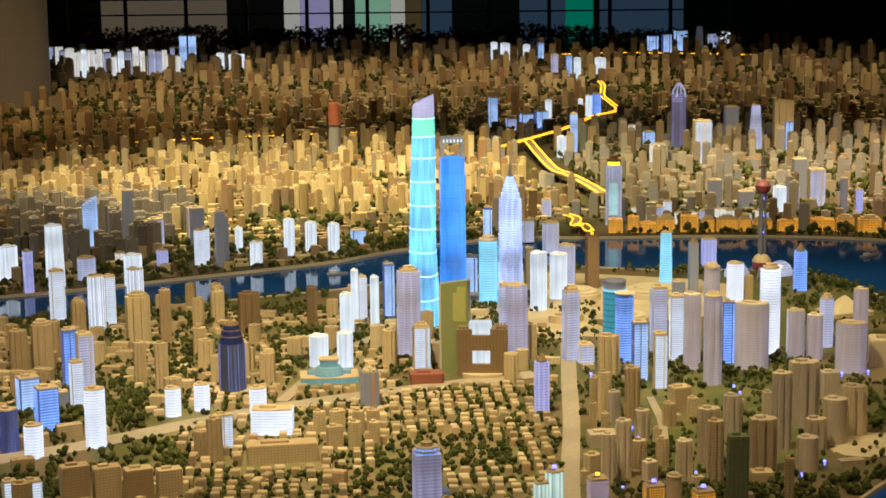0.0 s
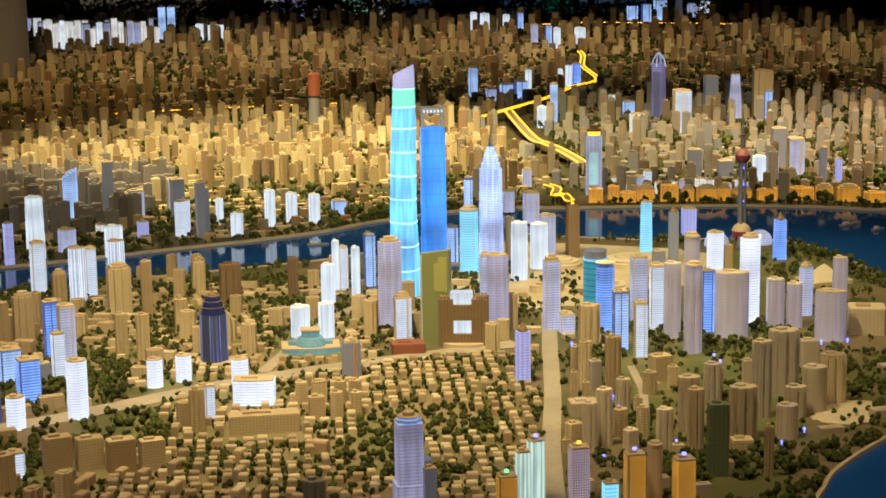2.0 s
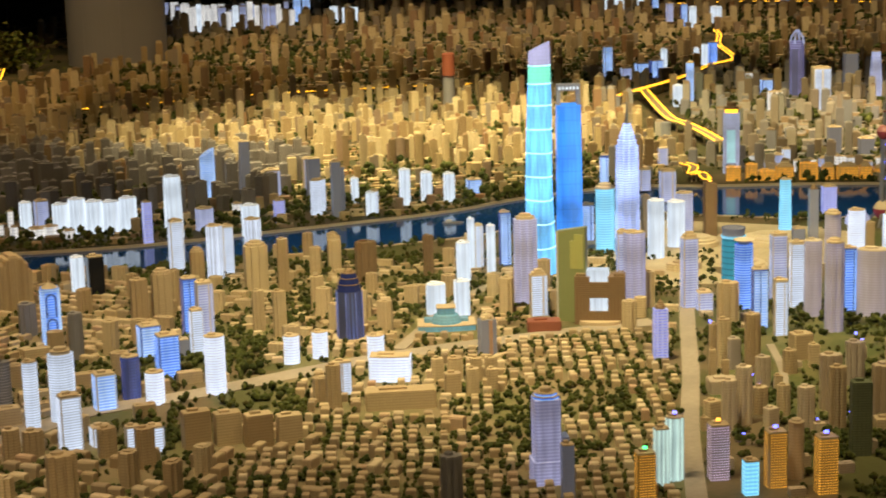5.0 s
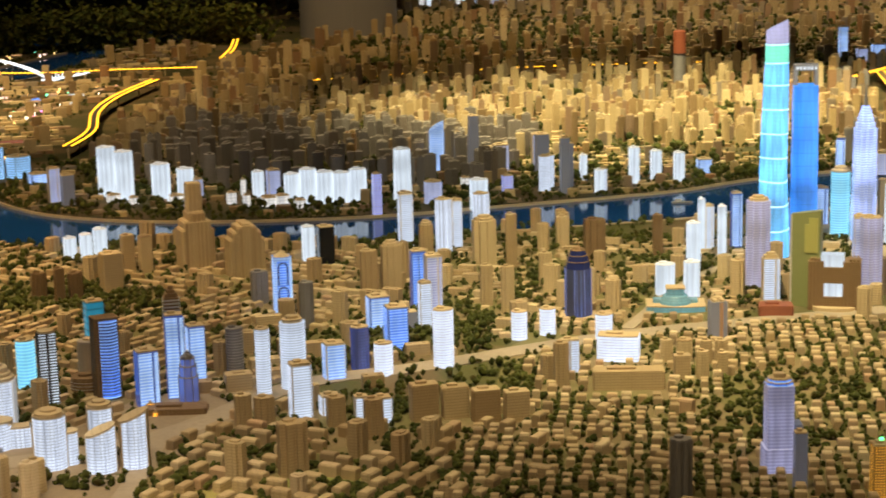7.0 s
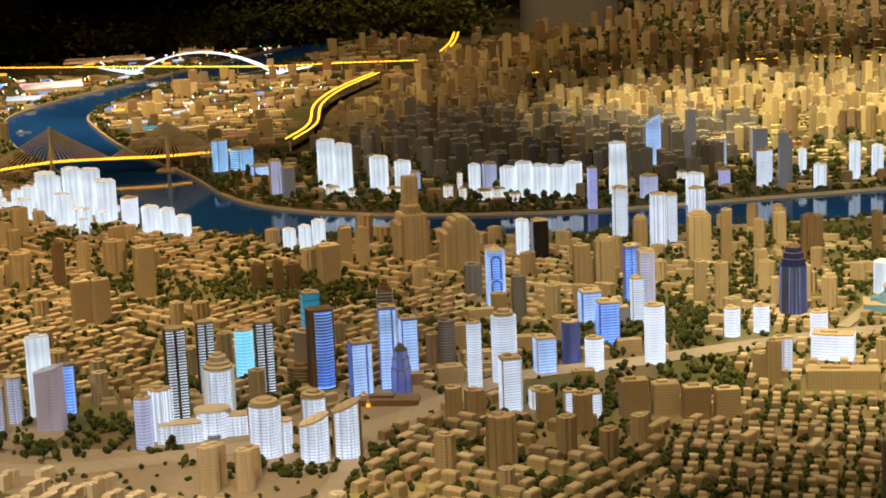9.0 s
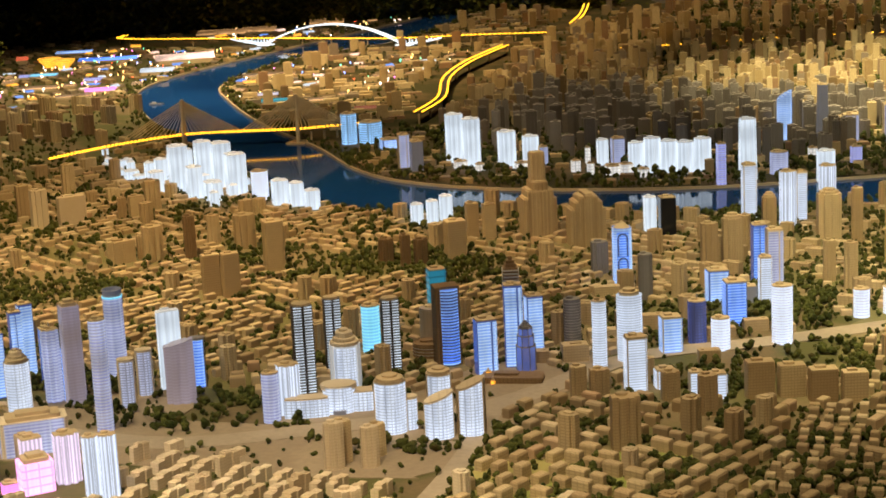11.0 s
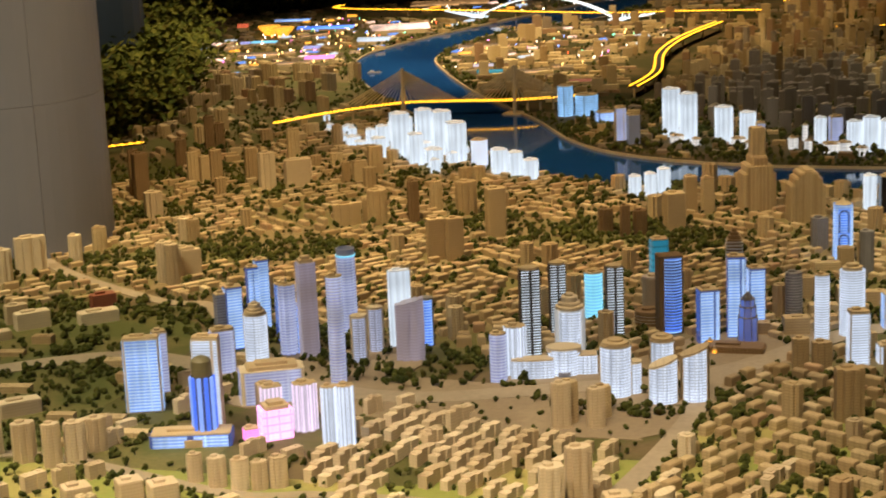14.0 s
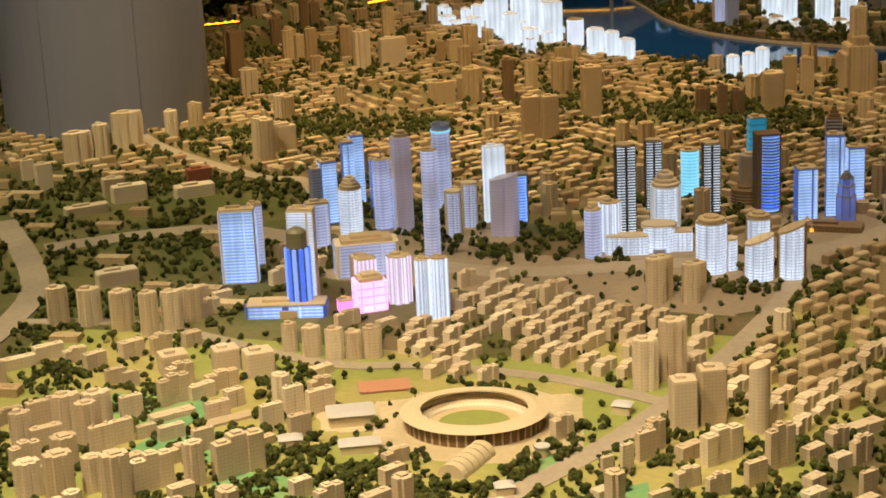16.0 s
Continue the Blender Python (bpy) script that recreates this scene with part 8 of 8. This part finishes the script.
apart("slab", -1.498, 4.398, 0.046, 0.082)
apart("slab", -1.802, 4.342, 0.057, 0.079)
apart("slab", -2.208, 4.233, 0.032, 0.061)
apart("slab", -2.001, 4.134, 0.054, 0.031)
# near bank: rows of houses, towers, slabs
district(-1.21, 0.43, 5.78, 8.47, 0.06, 4, [(0.84, "house", 0.036, 0.032, 0.032, 0.046)], "near", EAST_LAND, tree=3.0, jitter=0.12, row=1.3)
district(0.53, 1.0, 5.95, 9.14, 0.14, 12, [(0.06, "notch", 0.048, 0.042, 0.05, 0.09), (0.14, "block", 0.055, 0.04, 0.02, 0.045)], "mauve", EAST_LAND, tree=2.6)
district(1.0, 2.38, 6.95, 9.14, 0.165, 12, [(0.06, "notch", 0.06, 0.05, 0.05, 0.1), (0.12, "block", 0.09, 0.05, 0.02, 0.05)], "mauve", EAST_LAND, tree=3.0)
district(-2.33, 0.47, 8.09, 10.29, 0.13, -8, [(0.22, "notch", 0.065, 0.06, 0.1, 0.2), (0.2, "slab", 0.1, 0.045, 0.03, 0.06), (0.2, "house", 0.06, 0.04, 0.02, 0.03)], "near", EAST_LAND, tree=0.8)
district(-2.33, 0.2, 8.0, 10.2, 0.068, 20, [(0.5, "house", 0.045, 0.028, 0.016, 0.03)], "near", EAST_LAND, tree=1.2, jitter=0.3)
district(-2.47, -0.94, 6.6, 8.37, 0.14, 24, [(0.3, "slab", 0.11, 0.05, 0.04, 0.08), (0.2, "block", 0.11, 0.07, 0.04, 0.1), (0.2, "notch", 0.075, 0.065, 0.09, 0.16)], "near", EAST_LAND, tree=0.7)
district(-3.62, -3.16, 6.13, 6.72, 0.085, 30, [(0.8, "house", 0.062, 0.034, 0.04, 0.05)], "near", EAST_LAND, tree=1.6, jitter=0.1, row=0.85)
district(-2.29, -0.34, 4.99, 7.05, 0.1, 72, [(0.74, "house", 0.064, 0.036, 0.04, 0.055), (0.03, "notch", 0.07, 0.06, 0.11, 0.17)], "near", EAST_LAND, tree=3.8, jitter=0.12, row=0.85)
district(-4.57, -2.05, 6.5, 9.58, 0.092, 66, [(0.8, "house", 0.066, 0.03, 0.024, 0.04), (0.02, "notch", 0.07, 0.06, 0.1, 0.16)], "near", EAST_LAND, tree=1.5, jitter=0.12, row=0.8)
district(-3.6, -1.83, 8.31, 10.22, 0.12, -20, [(0.4, "slab", 0.1, 0.05, 0.04, 0.09), (0.3, "notch", 0.08, 0.065, 0.08, 0.16)], "near", EAST_LAND, tree=0.8)
district(-6.98, -5.6, 9.5, 10.9, 0.13, 50, [(0.08, "notch", 0.07, 0.06, 0.08, 0.13), (0.4, "house", 0.1, 0.034, 0.03, 0.045)], "near", EAST_LAND, tree=1.2)
district(-6.98, -4.36, 6.32, 11.53, 0.096, 60, [(0.76, "house", 0.07, 0.03, 0.024, 0.038), (0.016, "notch", 0.07, 0.06, 0.08, 0.14)], "near", EAST_LAND, tree=1.1, jitter=0.18, row=0.66)
district(-3.35, -1.75, 4.72, 5.55, 0.155, 84, [(0.88, "row", 0.125, 0.042, 0.042, 0.058)], "cream", EAST_LAND, tree=1.6, jitter=0.12, row=0.5, slim=True)
district(-4.42, -1.28, 2.81, 5.86, 0.12, 70, [(0.16, "row", 0.095, 0.036, 0.05, 0.11), (0.16, "slab", 0.075, 0.034, 0.03, 0.07), (0.03, "notch", 0.058, 0.05, 0.09, 0.15)], "cream", EAST_LAND, tree=4.4)
district(-6.42, -4.12, 3.95, 6.7, 0.16, 20, [(0.26, "slab", 0.13, 0.05, 0.02, 0.045), (0.08, "block", 0.1, 0.06, 0.03, 0.05)], "near", EAST_LAND, tree=2.2)
district(-8.38, -6.9, 6.24, 12.06, 0.15, -38, [(0.5, "house", 0.13, 0.04, 0.03, 0.05), (0.1, "twin", 0.12, 0.07, 0.08, 0.18)], "near", EAST_LAND, tree=0.8)
# across the river
district(-5.24, 0.56, 10.44, 12.4, 0.1, 15, [(0.3, "slab", 0.09, 0.06, 0.02, 0.04), (0.05, "notch", 0.06, 0.055, 0.05, 0.11)], "far", WEST_LAND, tree=1.0)
district(-4.6, -1.9, 11.4, 13.6, 0.12, 18, [(0.6, "notch", 0.07, 0.06, 0.13, 0.26), (0.2, "twin", 0.1, 0.06, 0.12, 0.24)], "grey", WEST_LAND, tree=0.5)
district(-1.9, 0.82, 11.4, 13.2, 0.1, 15, [(0.5, "slab", 0.085, 0.045, 0.015, 0.03), (0.04, "notch", 0.055, 0.05, 0.08, 0.14)], "far", WEST_LAND, tree=2.2)
district(-5.26, -1.9, 12.3, 17.2, 0.105, 12, [(0.24, "notch", 0.056, 0.05, 0.1, 0.25), (0.07, "step", 0.06, 0.055, 0.12, 0.27), (0.08, "row", 0.12, 0.05, 0.1, 0.2), (0.4, "slab", 0.085, 0.045, 0.02, 0.045)], "far", WEST_LAND, tree=1.5)
district(-1.9, 0.82, 13.2, 17.2, 0.105, 12, [(0.22, "notch", 0.054, 0.048, 0.1, 0.26), (0.06, "step", 0.056, 0.05, 0.12, 0.27), (0.1, "row", 0.12, 0.045, 0.1, 0.2), (0.4, "slab", 0.085, 0.045, 0.02, 0.045)], "far", WEST_LAND, tree=1.5)
district(0.26, 5.9, 12.4, 18.2, 0.115, -12, [(0.18, "notch", 0.06, 0.054, 0.08, 0.26), (0.1, "step", 0.062, 0.056, 0.12, 0.3), (0.42, "block", 0.085, 0.055, 0.015, 0.06)], "dim", WEST_LAND, tree=1.6)
district(-5.3, 6.5, 16.7, 23.0, 0.13, 8, [(0.14, "notch", 0.068, 0.06, 0.08, 0.26), (0.05, "step", 0.07, 0.06, 0.12, 0.3), (0.55, "slab", 0.1, 0.055, 0.015, 0.04)], "far", WEST_LAND, tree=2.0)
district(-7.2, 7.8, 22.8, 29.0, 0.16, -6, [(0.2, "notch", 0.085, 0.075, 0.08, 0.3), (0.07, "step", 0.085, 0.075, 0.15, 0.34), (0.5, "slab", 0.13, 0.07, 0.02, 0.05)], "far", WEST_LAND, tree=1.4)
district(-7.75, -5.03, 12.17, 19.77, 0.13, 30, [(0.42, "slab", 0.12, 0.06, 0.02, 0.05), (0.12, "notch", 0.075, 0.065, 0.08, 0.18)], "far", WEST_LAND, tree=1.0)
district(-8.7, -7.5, 11.4, 13.0, 0.16, -20, [(0.4, "twin", 0.13, 0.08, 0.1, 0.16)], "far", EAST_LAND, tree=1.5)
district(-11.71, -8.1, 12.6, 18.18, 0.15, -30, [(0.55, "slab", 0.14, 0.07, 0.015, 0.04)], "far", EAST_LAND, tree=0.8)

# the bodies nearest to the visitors are things of their own; the rest are joined
placed.sort(key=lambda q: q[1] ** 2 + q[2] ** 2)
count = {}
batches = {z: Batch() for z in ("near", "low", "far", "grey", "dim")}
for kind, x, y, w, d, h, rot, zone in placed:
    me, V, F = KINDS[kind]
    count[kind] = count.get(kind, 0) + 1
    if count[kind] <= 290 and zone in ("near", "mauve", "cream"):
        nm, lab = NAMES[kind]
        ob = new(nm, me)
        ob.matrix_world = Matrix.LocRotScale((x, y, 0), Euler((0, 0, rot)), (w, d, h))
        if kind == "house" and -0.95 < x < -0.42 and 6.75 < y < 7.22:
            ob.material_slots[0].link = "OBJECT"
            ob.material_slots[0].material = ROSE
            lab = "small rose-roofed model house"
        if zone != "near":
            ob.material_slots[0].link = "OBJECT"
            ob.material_slots[0].material = MAUVE if zone == "mauve" else CREAM
            lab = lab.replace("tan", "grey-tan" if zone == "mauve" else "cream", 1)
        tagged(ob, lab, "model building", "tan buildings of the city model")
    else:
        batches[zone if zone not in ("near", "mauve", "cream") else "low" if kind == "house" else "near"].add(V, F, x, y, 0, w, d, h, rot)
batches["near"].done("city_blocks", BEIGE_MANY, "dense tan model blocks on the near bank", "model buildings")
batches["low"].done("city_houses", HOUSE_MANY, "rows of small pale tan model houses", "model buildings")
batches["grey"].done("grey_city_blocks", GREY_MANY, "pale grey model blocks along the far bank", "model buildings")
batches["dim"].done("mixed_city_blocks", DIM_MANY, "mixed grey, tan and brown model blocks across the river", "model buildings")
batches["far"].done("far_city_blocks", PUXI_MANY, "dense tan and brown model blocks across the river", "model buildings")

# ---- model trees ----


def clump(seed, n_blobs=5):
    """A small foam tree: a trunk and a ragged crown of lumps."""
    r = random.Random(seed)
    bm = bmesh.new()
    lathe(bm, [(0.09, 0), (0.06, 0.5)], 4)
    for i in range(n_blobs):
        g = bmesh.ops.create_icosphere(bm, subdivisions=1, radius=r.uniform(0.26, 0.42))
        o = Vector((r.uniform(-0.3, 0.3), r.uniform(-0.3, 0.3), 0.55 + r.uniform(-0.15, 0.3)))
        for v in g["verts"]:
            v.co = v.co * r.uniform(0.75, 1.2) + o
    me = bpy.data.meshes.new("clump")
    bm.to_mesh(me)
    bm.free()
    return np.array([v.co[:] for v in me.vertices]), [tuple(p.vertices) for p in me.polygons]


CLUMPS = [clump(i) for i in range(5)]
SMALL = [clump(20 + i, 2) for i in range(3)]
near_trees, far_trees = Batch(), Batch()


def plant(x, y, k, size=0.024):
    if not in_view(x, y) or not clear(x, y, 0.01) or not off_roads(x, y, 0.0):
        return
    near = y < 10.6 and abs(x) < 8
    if x > -1.3 and y < 8.5:
        size *= 0.9
    if y < 6.6:
        size *= 1.0 - 0.1 * min(1.0, (6.6 - y) / 1.2)
    if near and not spare(x, y, 0.004):
        return
    V, F = rng.choice(CLUMPS if near and math.hypot(x, y) < 8.5 else SMALL)
    s = size * k
    (near_trees if near else far_trees).add(V, F, x, y, 0, s * rng.uniform(0.8, 1.2), s * rng.uniform(0.8, 1.2), s * rng.uniform(0.85, 1.2), rng.uniform(0, 6))


for x, y, k in TREE_SPOTS:
    if inside(x, y, EAST_LAND) or inside(x, y, WEST_LAND):
        plant(x, y, k)


def grove(x0, x1, y0, y1, n, poly, size=0.026):
    for i in range(n):
        x, y = rng.uniform(x0, x1), rng.uniform(y0, y1)
        if inside(x, y, poly) and noise.noise(Vector((x * 2.6, y * 2.6, 0.5))) + 0.5 * noise.noise(Vector((x * 9, y * 9, 2))) > rng.uniform(-0.35, 0.45):
            plant(x, y, rng.uniform(0.5, 1.5), size)


grove(-6.25, -4.0, 4.2, 6.5, 4500, EAST_LAND, 0.024)
grove(-4.3, -1.4, 2.9, 4.7, 9500, EAST_LAND, 0.0225)
grove(-2.9, -2.2, 3.8, 4.6, 900, EAST_LAND, 0.023)
grove(-2.2, -1.3, 2.9, 4.3, 1500, EAST_LAND, 0.025)
grove(-2.3, -0.6, 4.6, 7.0, 2600, EAST_LAND)
grove(-0.93, 0.08, 8.53, 9.69, 891, EAST_LAND)
grove(0.17, 0.96, 9.18, 10.54, 702, EAST_LAND)
grove(0.6, 2.4, 5.9, 9.2, 4200, EAST_LAND, 0.027)
grove(0.9, 1.8, 5.5, 7.2, 900, EAST_LAND, 0.03)
grove(1.84, 2.51, 9.1, 11.0, 891, EAST_LAND)
grove(-4.48, -1.04, 5.86, 10.22, 6500, EAST_LAND, 0.03)
grove(-7.85, -4.46, 6.6, 10.87, 6500, EAST_LAND, 0.03)
grove(-1.56, 0.58, 5.66, 8.54, 1890, EAST_LAND, 0.028)
grove(-5.2, 0.4, 10.5, 12.4, 3200, WEST_LAND, 0.042)
grove(-4.89, 6.02, 11.2, 27.85, 18000, WEST_LAND, 0.05)
# rows of trees along both banks
for bank, poly in ((EAST_BANK, EAST_LAND), (WEST_BANK, WEST_LAND)):
    for p, q in zip(bank, bank[1:]):
        for k in range(int(math.hypot(q[0] - p[0], q[1] - p[1]) / 0.012)):
            t = rng.random()
            x, y = p[0] + (q[0] - p[0]) * t + rng.uniform(-0.12, 0.12), p[1] + (q[1] - p[1]) * t + rng.uniform(-0.12, 0.12)
            if inside(x, y, poly) and inside(x + 0.015, y, poly) and inside(x - 0.015, y, poly) and inside(x, y + 0.015, poly) and inside(x, y - 0.015, poly):
                plant(x, y, rng.uniform(0.7, 1.3), 0.034)
near_trees.done("model_trees", TREES, "small dark green foam model trees", "trees")
far_trees.done("far_model_trees", TREES, "tiny dark green model trees across the river", "trees")

# ---- small craft on the river ----
for bx, by, bl, br in ((-0.73, 11.21, 0.13, 12), (2.61, 11.63, 0.16, 40), (2.76, 11.46, 0.12, 40), (-7.82, 13.29, 0.12, 20), (-3.2, 10.14, 0.06, 10)):
    root = thing("boat", bx, by, -0.009, br, "small grey model boat on the blue river", "boat")
    bm = bmesh.new()
    hull = [(-bl / 2, -bl * 0.1), (bl * 0.3, -bl * 0.1), (bl / 2, 0), (bl * 0.3, bl * 0.1), (-bl / 2, bl * 0.1)]
    prism(bm, hull, 0, 0.012, 1.06)
    part("hull", bm, GREYB, root)
    bm = bmesh.new()
    prism(bm, [(px - bl * 0.2, py) for px, py in outline("box", bl * 0.28, bl * 0.14)], 0.012, 0.026)
    part("cabin", bm, SLAB, root)

# ---- blue marker lamps among the near towers ----
for x, y in ((0.75, 7.69), (0.76, 7.53), (0.97, 8.01), (0.64, 6.86), (0.94, 7.04), (1.0, 6.86), (1.07, 7.14), (1.28, 8.36), (1.29, 8.24), (1.56, 8.35), (1.5, 8.06), (1.4, 7.84), (1.2, 7.34), (1.16, 7.05), (1.47, 7.18), (1.35, 7.01), (1.31, 6.88), (1.82, 8.58), (1.95, 8.61), (0.64, 8.61)):
    bm = bmesh.new()
    lathe(bm, [(0.002, 0), (0.002, 0.012), (0.0052, 0.014), (0.0052, 0.022), (0.001, 0.024)], 8)
    o = new("marker_lamp", mesh_of("marker_lamp", bm, BLUE_LED))
    o.location = (x, y, 0)
    tagged(o, "tiny blue lamp among model towers", "lamp", "blue marker lamps")


# ---- the hall round the model ----
HALL_WALL = plain("dark_hall_wall", (0.03, 0.028, 0.026), 0.7, grain=4.0)
HALL_FLOOR = plain("dark_stone_floor", (0.06, 0.05, 0.045), 0.35, grain=6.0)
COLUMN_SKIN = plain("pale_grey_column_cladding", (0.205, 0.215, 0.275), 0.45, grain=3.0, vary=0.12)
FAR_COLUMN_SKIN = plain("dim_grey_column_cladding", (0.24, 0.22, 0.20), 0.5, grain=3.0, vary=0.15)


def box_thing(name, x0, x1, y0, y1, z0, z1, material, label, category, kind="structure"):
    bm = bmesh.new()
    prism(bm, [(x0, y0), (x1, y0), (x1, y1), (x0, y1)], z0, z1)
    return tagged(new(name, mesh_of(name, bm, material)), label, category, kind=kind)


box_thing("floor", -22, 17, -6, 40, -0.95, -0.8, HALL_FLOOR, "dark polished hall floor", "floor")
box_thing("ceiling", -22, 17, -6, 40, 7.2, 7.4, HALL_WALL, "dark hall ceiling", "ceiling")
box_thing("wall_north", -22, 17, 38, 38.2, -0.8, 7.2, HALL_WALL, "dark hall wall behind the model", "wall")
box_thing("wall_south", -22, 17, -6.2, -6, -0.8, 7.2, HALL_WALL, "dark hall wall behind the visitors", "wall")
box_thing("wall_west", -22.2, -22, -6, 36, -0.8, 7.2, HALL_WALL, "dark hall side wall", "wall")
box_thing("wall_east", 17, 17.2, -6, 36, -0.8, 7.2, HALL_WALL, "dark hall side wall", "wall")


def column(x, y, r, seams, label, skin):
    root = thing("column", x, y, 0, 0, label, "column")
    OCC.append((x, y, r))
    for i in range(seams):
        a0, a1 = TAU * (i + 0.4) / seams + 0.0012 / r, TAU * (i + 1.4) / seams - 0.0012 / r
        for z0, z1 in ((0.0, 0.8), (0.802, 3.2), (3.202, 7.2)):
            bm = bmesh.new()
            pts = [(r * math.cos(a0 + (a1 - a0) * k / 8), r * math.sin(a0 + (a1 - a0) * k / 8)) for k in range(9)]
            pts += [(0.9 * px, 0.9 * py) for px, py in reversed(pts)]
            prism(bm, pts, z0, z1)
            part("cladding_panel", bm, skin, root)
    bm = bmesh.new()
    lathe(bm, [(r * 0.93, -0.8), (r * 0.93, 7.2)], 32)
    part("core", bm, plain("dark_joint", (0.2, 0.19, 0.18), 0.6), root)


column(-6.70, 7.37, 0.55, 7, "thick pale grey clad column rising through the model", COLUMN_SKIN)
column(-5.17, 21.04, 0.56, 8, "thick grey clad column at the model's far side", FAR_COLUMN_SKIN)
bm = bmesh.new()
lathe(bm, [(0.45, -0.8), (0.45, 7.2)], 24)
o = tagged(new("column", mesh_of("column", bm, plain("dark_blue_column_paint", (0.03, 0.045, 0.07), 0.4))), "dark blue round column behind the model", "column")
o.location = (-9.94, 12.25, 0)

# glass panels and light walls far behind, and the rail in front of them
PANEL_LILAC = plain("lilac_display_panel", (0.3, 0.3, 0.4), 0.5, emit=(0.36, 0.34, 0.6), power=0.5)
PANEL_GREEN = plain("green_display_panel", (0.3, 0.45, 0.35), 0.5, emit=(0.3, 0.6, 0.42), power=0.45)
PANEL_TEAL = plain("teal_display_panel", (0.05, 0.25, 0.2), 0.5, emit=(0.0, 0.25, 0.16), power=0.45)
PANEL_BLUE = plain("dim_blue_display_panel", (0.05, 0.08, 0.12), 0.5, emit=(0.03, 0.06, 0.1), power=0.5)
PANEL_TAN = plain("dim_tan_display_panel", (0.25, 0.2, 0.15), 0.5, emit=(0.2, 0.16, 0.11), power=0.35)
PANEL_WHITE = plain("white_display_panel", (0.5, 0.5, 0.46), 0.5, emit=(0.55, 0.56, 0.5), power=0.5)
PANEL_BROWN = plain("brown_display_panel", (0.2, 0.15, 0.08), 0.5, emit=(0.1, 0.075, 0.03), power=0.4)
for x0, x1, m, lab in ((-6.48, -4.21, PANEL_TAN, "dim tan display panel"), (-3.16, -2.88, PANEL_WHITE, "lit white display panel"), (-2.87, -2.34, PANEL_LILAC, "lit lilac display panel"), (-2.26, -2.1, PANEL_WHITE, "lit white display panel"), (-1.87, -1.24, PANEL_GREEN, "lit pale green display panel"), (-1.23, -0.97, PANEL_WHITE, "lit white display panel"), (-0.96, -0.67, PANEL_BROWN, "dim brown display panel"), (-0.66, -0.12, PANEL_BLUE, "dim blue display panel"), (1.11, 1.93, PANEL_BLUE, "dim blue display panel"), (1.94, 2.44, PANEL_TEAL, "lit green display panel"), (2.56, 4.07, PANEL_BLUE, "dim blue display panel")):
    box_thing("display_panel", x0, x1, 34.0, 34.08, -0.8, 3.4, m, lab, "panel", kind="")
root = thing("railing", 0, 31.0, 0, 0, "thin dark metal railing behind the model", "railing")
for i in range(26):
    bm = bmesh.new()
    tube(bm, [(-12.5 + i, 0, -0.8), (-12.5 + i, 0, 1.4)], 0.035, 6)
    part("post", bm, DARK, root)
for z in (0.45, 0.7, 0.95, 1.2, 1.4):
    bm = bmesh.new()
    tube(bm, [(-12.5, 0, z), (12.5, 0, z)], 0.014, 5)
    part("rail", bm, DARK, root)

# hedges of real plants along the model's far edges


def hedge(pts, width, height, n, seed):
    r = random.Random(seed)
    line = smooth_line(pts, 8)
    V = np.array([(-0.5, 0, 0), (0, -0.28, 0.08), (0.5, 0, 0), (0, 0.28, 0.08)])
    F = [(0, 1, 2), (0, 2, 3)]
    b = Batch()
    pieces = []
    for i in range(n):
        t = r.random() * (len(line) - 1.001)
        k = int(t)
        p, q = line[k], line[k + 1]
        lump = 0.55 + 0.45 * noise.noise(Vector((t * 0.9, seed, 0))) + 0.2 * noise.noise(Vector((t * 4, seed, 3)))
        x = p[0] + (q[0] - p[0]) * (t - k) + r.gauss(0, width / 2)
        y = p[1] + (q[1] - p[1]) * (t - k) + r.gauss(0, width / 2)
        z = -0.05 + height * lump * r.random() ** 0.6
        s = r.uniform(0.05, 0.1)
        m = Euler((r.uniform(-0.9, 0.9), r.uniform(-0.9, 0.9), r.uniform(0, 6.3))).to_matrix()
        W = np.array([(m @ Vector(v))[:] for v in V * s])
        b.v.append(W + (x, y, z))
        b.f += [tuple(c + b.n for c in f) for f in F]
        b.n += 4
    ob = b.done("hedge", PLANT, "leafy green hedge plants along the model's edge", "hedge")
    return ob


hedge([(-8.2, 10.08), (-8.62, 11.1), (-9.45, 12.58), (-10.29, 13.86)], 0.35, 0.75, 11440, 1)
hedge([(-12.25, 15.68), (-11.41, 17.24), (-9.89, 18.42), (-8.42, 19.28), (-7.41, 20.12), (-6.12, 20.24)], 0.4, 0.75, 15400, 2)
hedge([(-6.06, 28.69), (-2.48, 29.22), (2.38, 28.49), (7.76, 27.5)], 0.3, 0.62, 15400, 3)

# ceiling spots over the model
for x, y in SPOT_PLACES:
    root = thing("ceiling_spot", x, y, 6.9, 0, "black ceiling spot lamp over the model", "lamp", "ceiling spots")
    bm = bmesh.new()
    tube(bm, [(0, 0.0, 0.3), (0, 0, 0.2)], 0.02, 6)
    part("stem", bm, DARK, root)
    bm = bmesh.new()
    lathe(bm, [(0.12, 0.2), (0.12, 0.06), (0.1, 0.05)], 16)
    part("housing", bm, DARK, root)
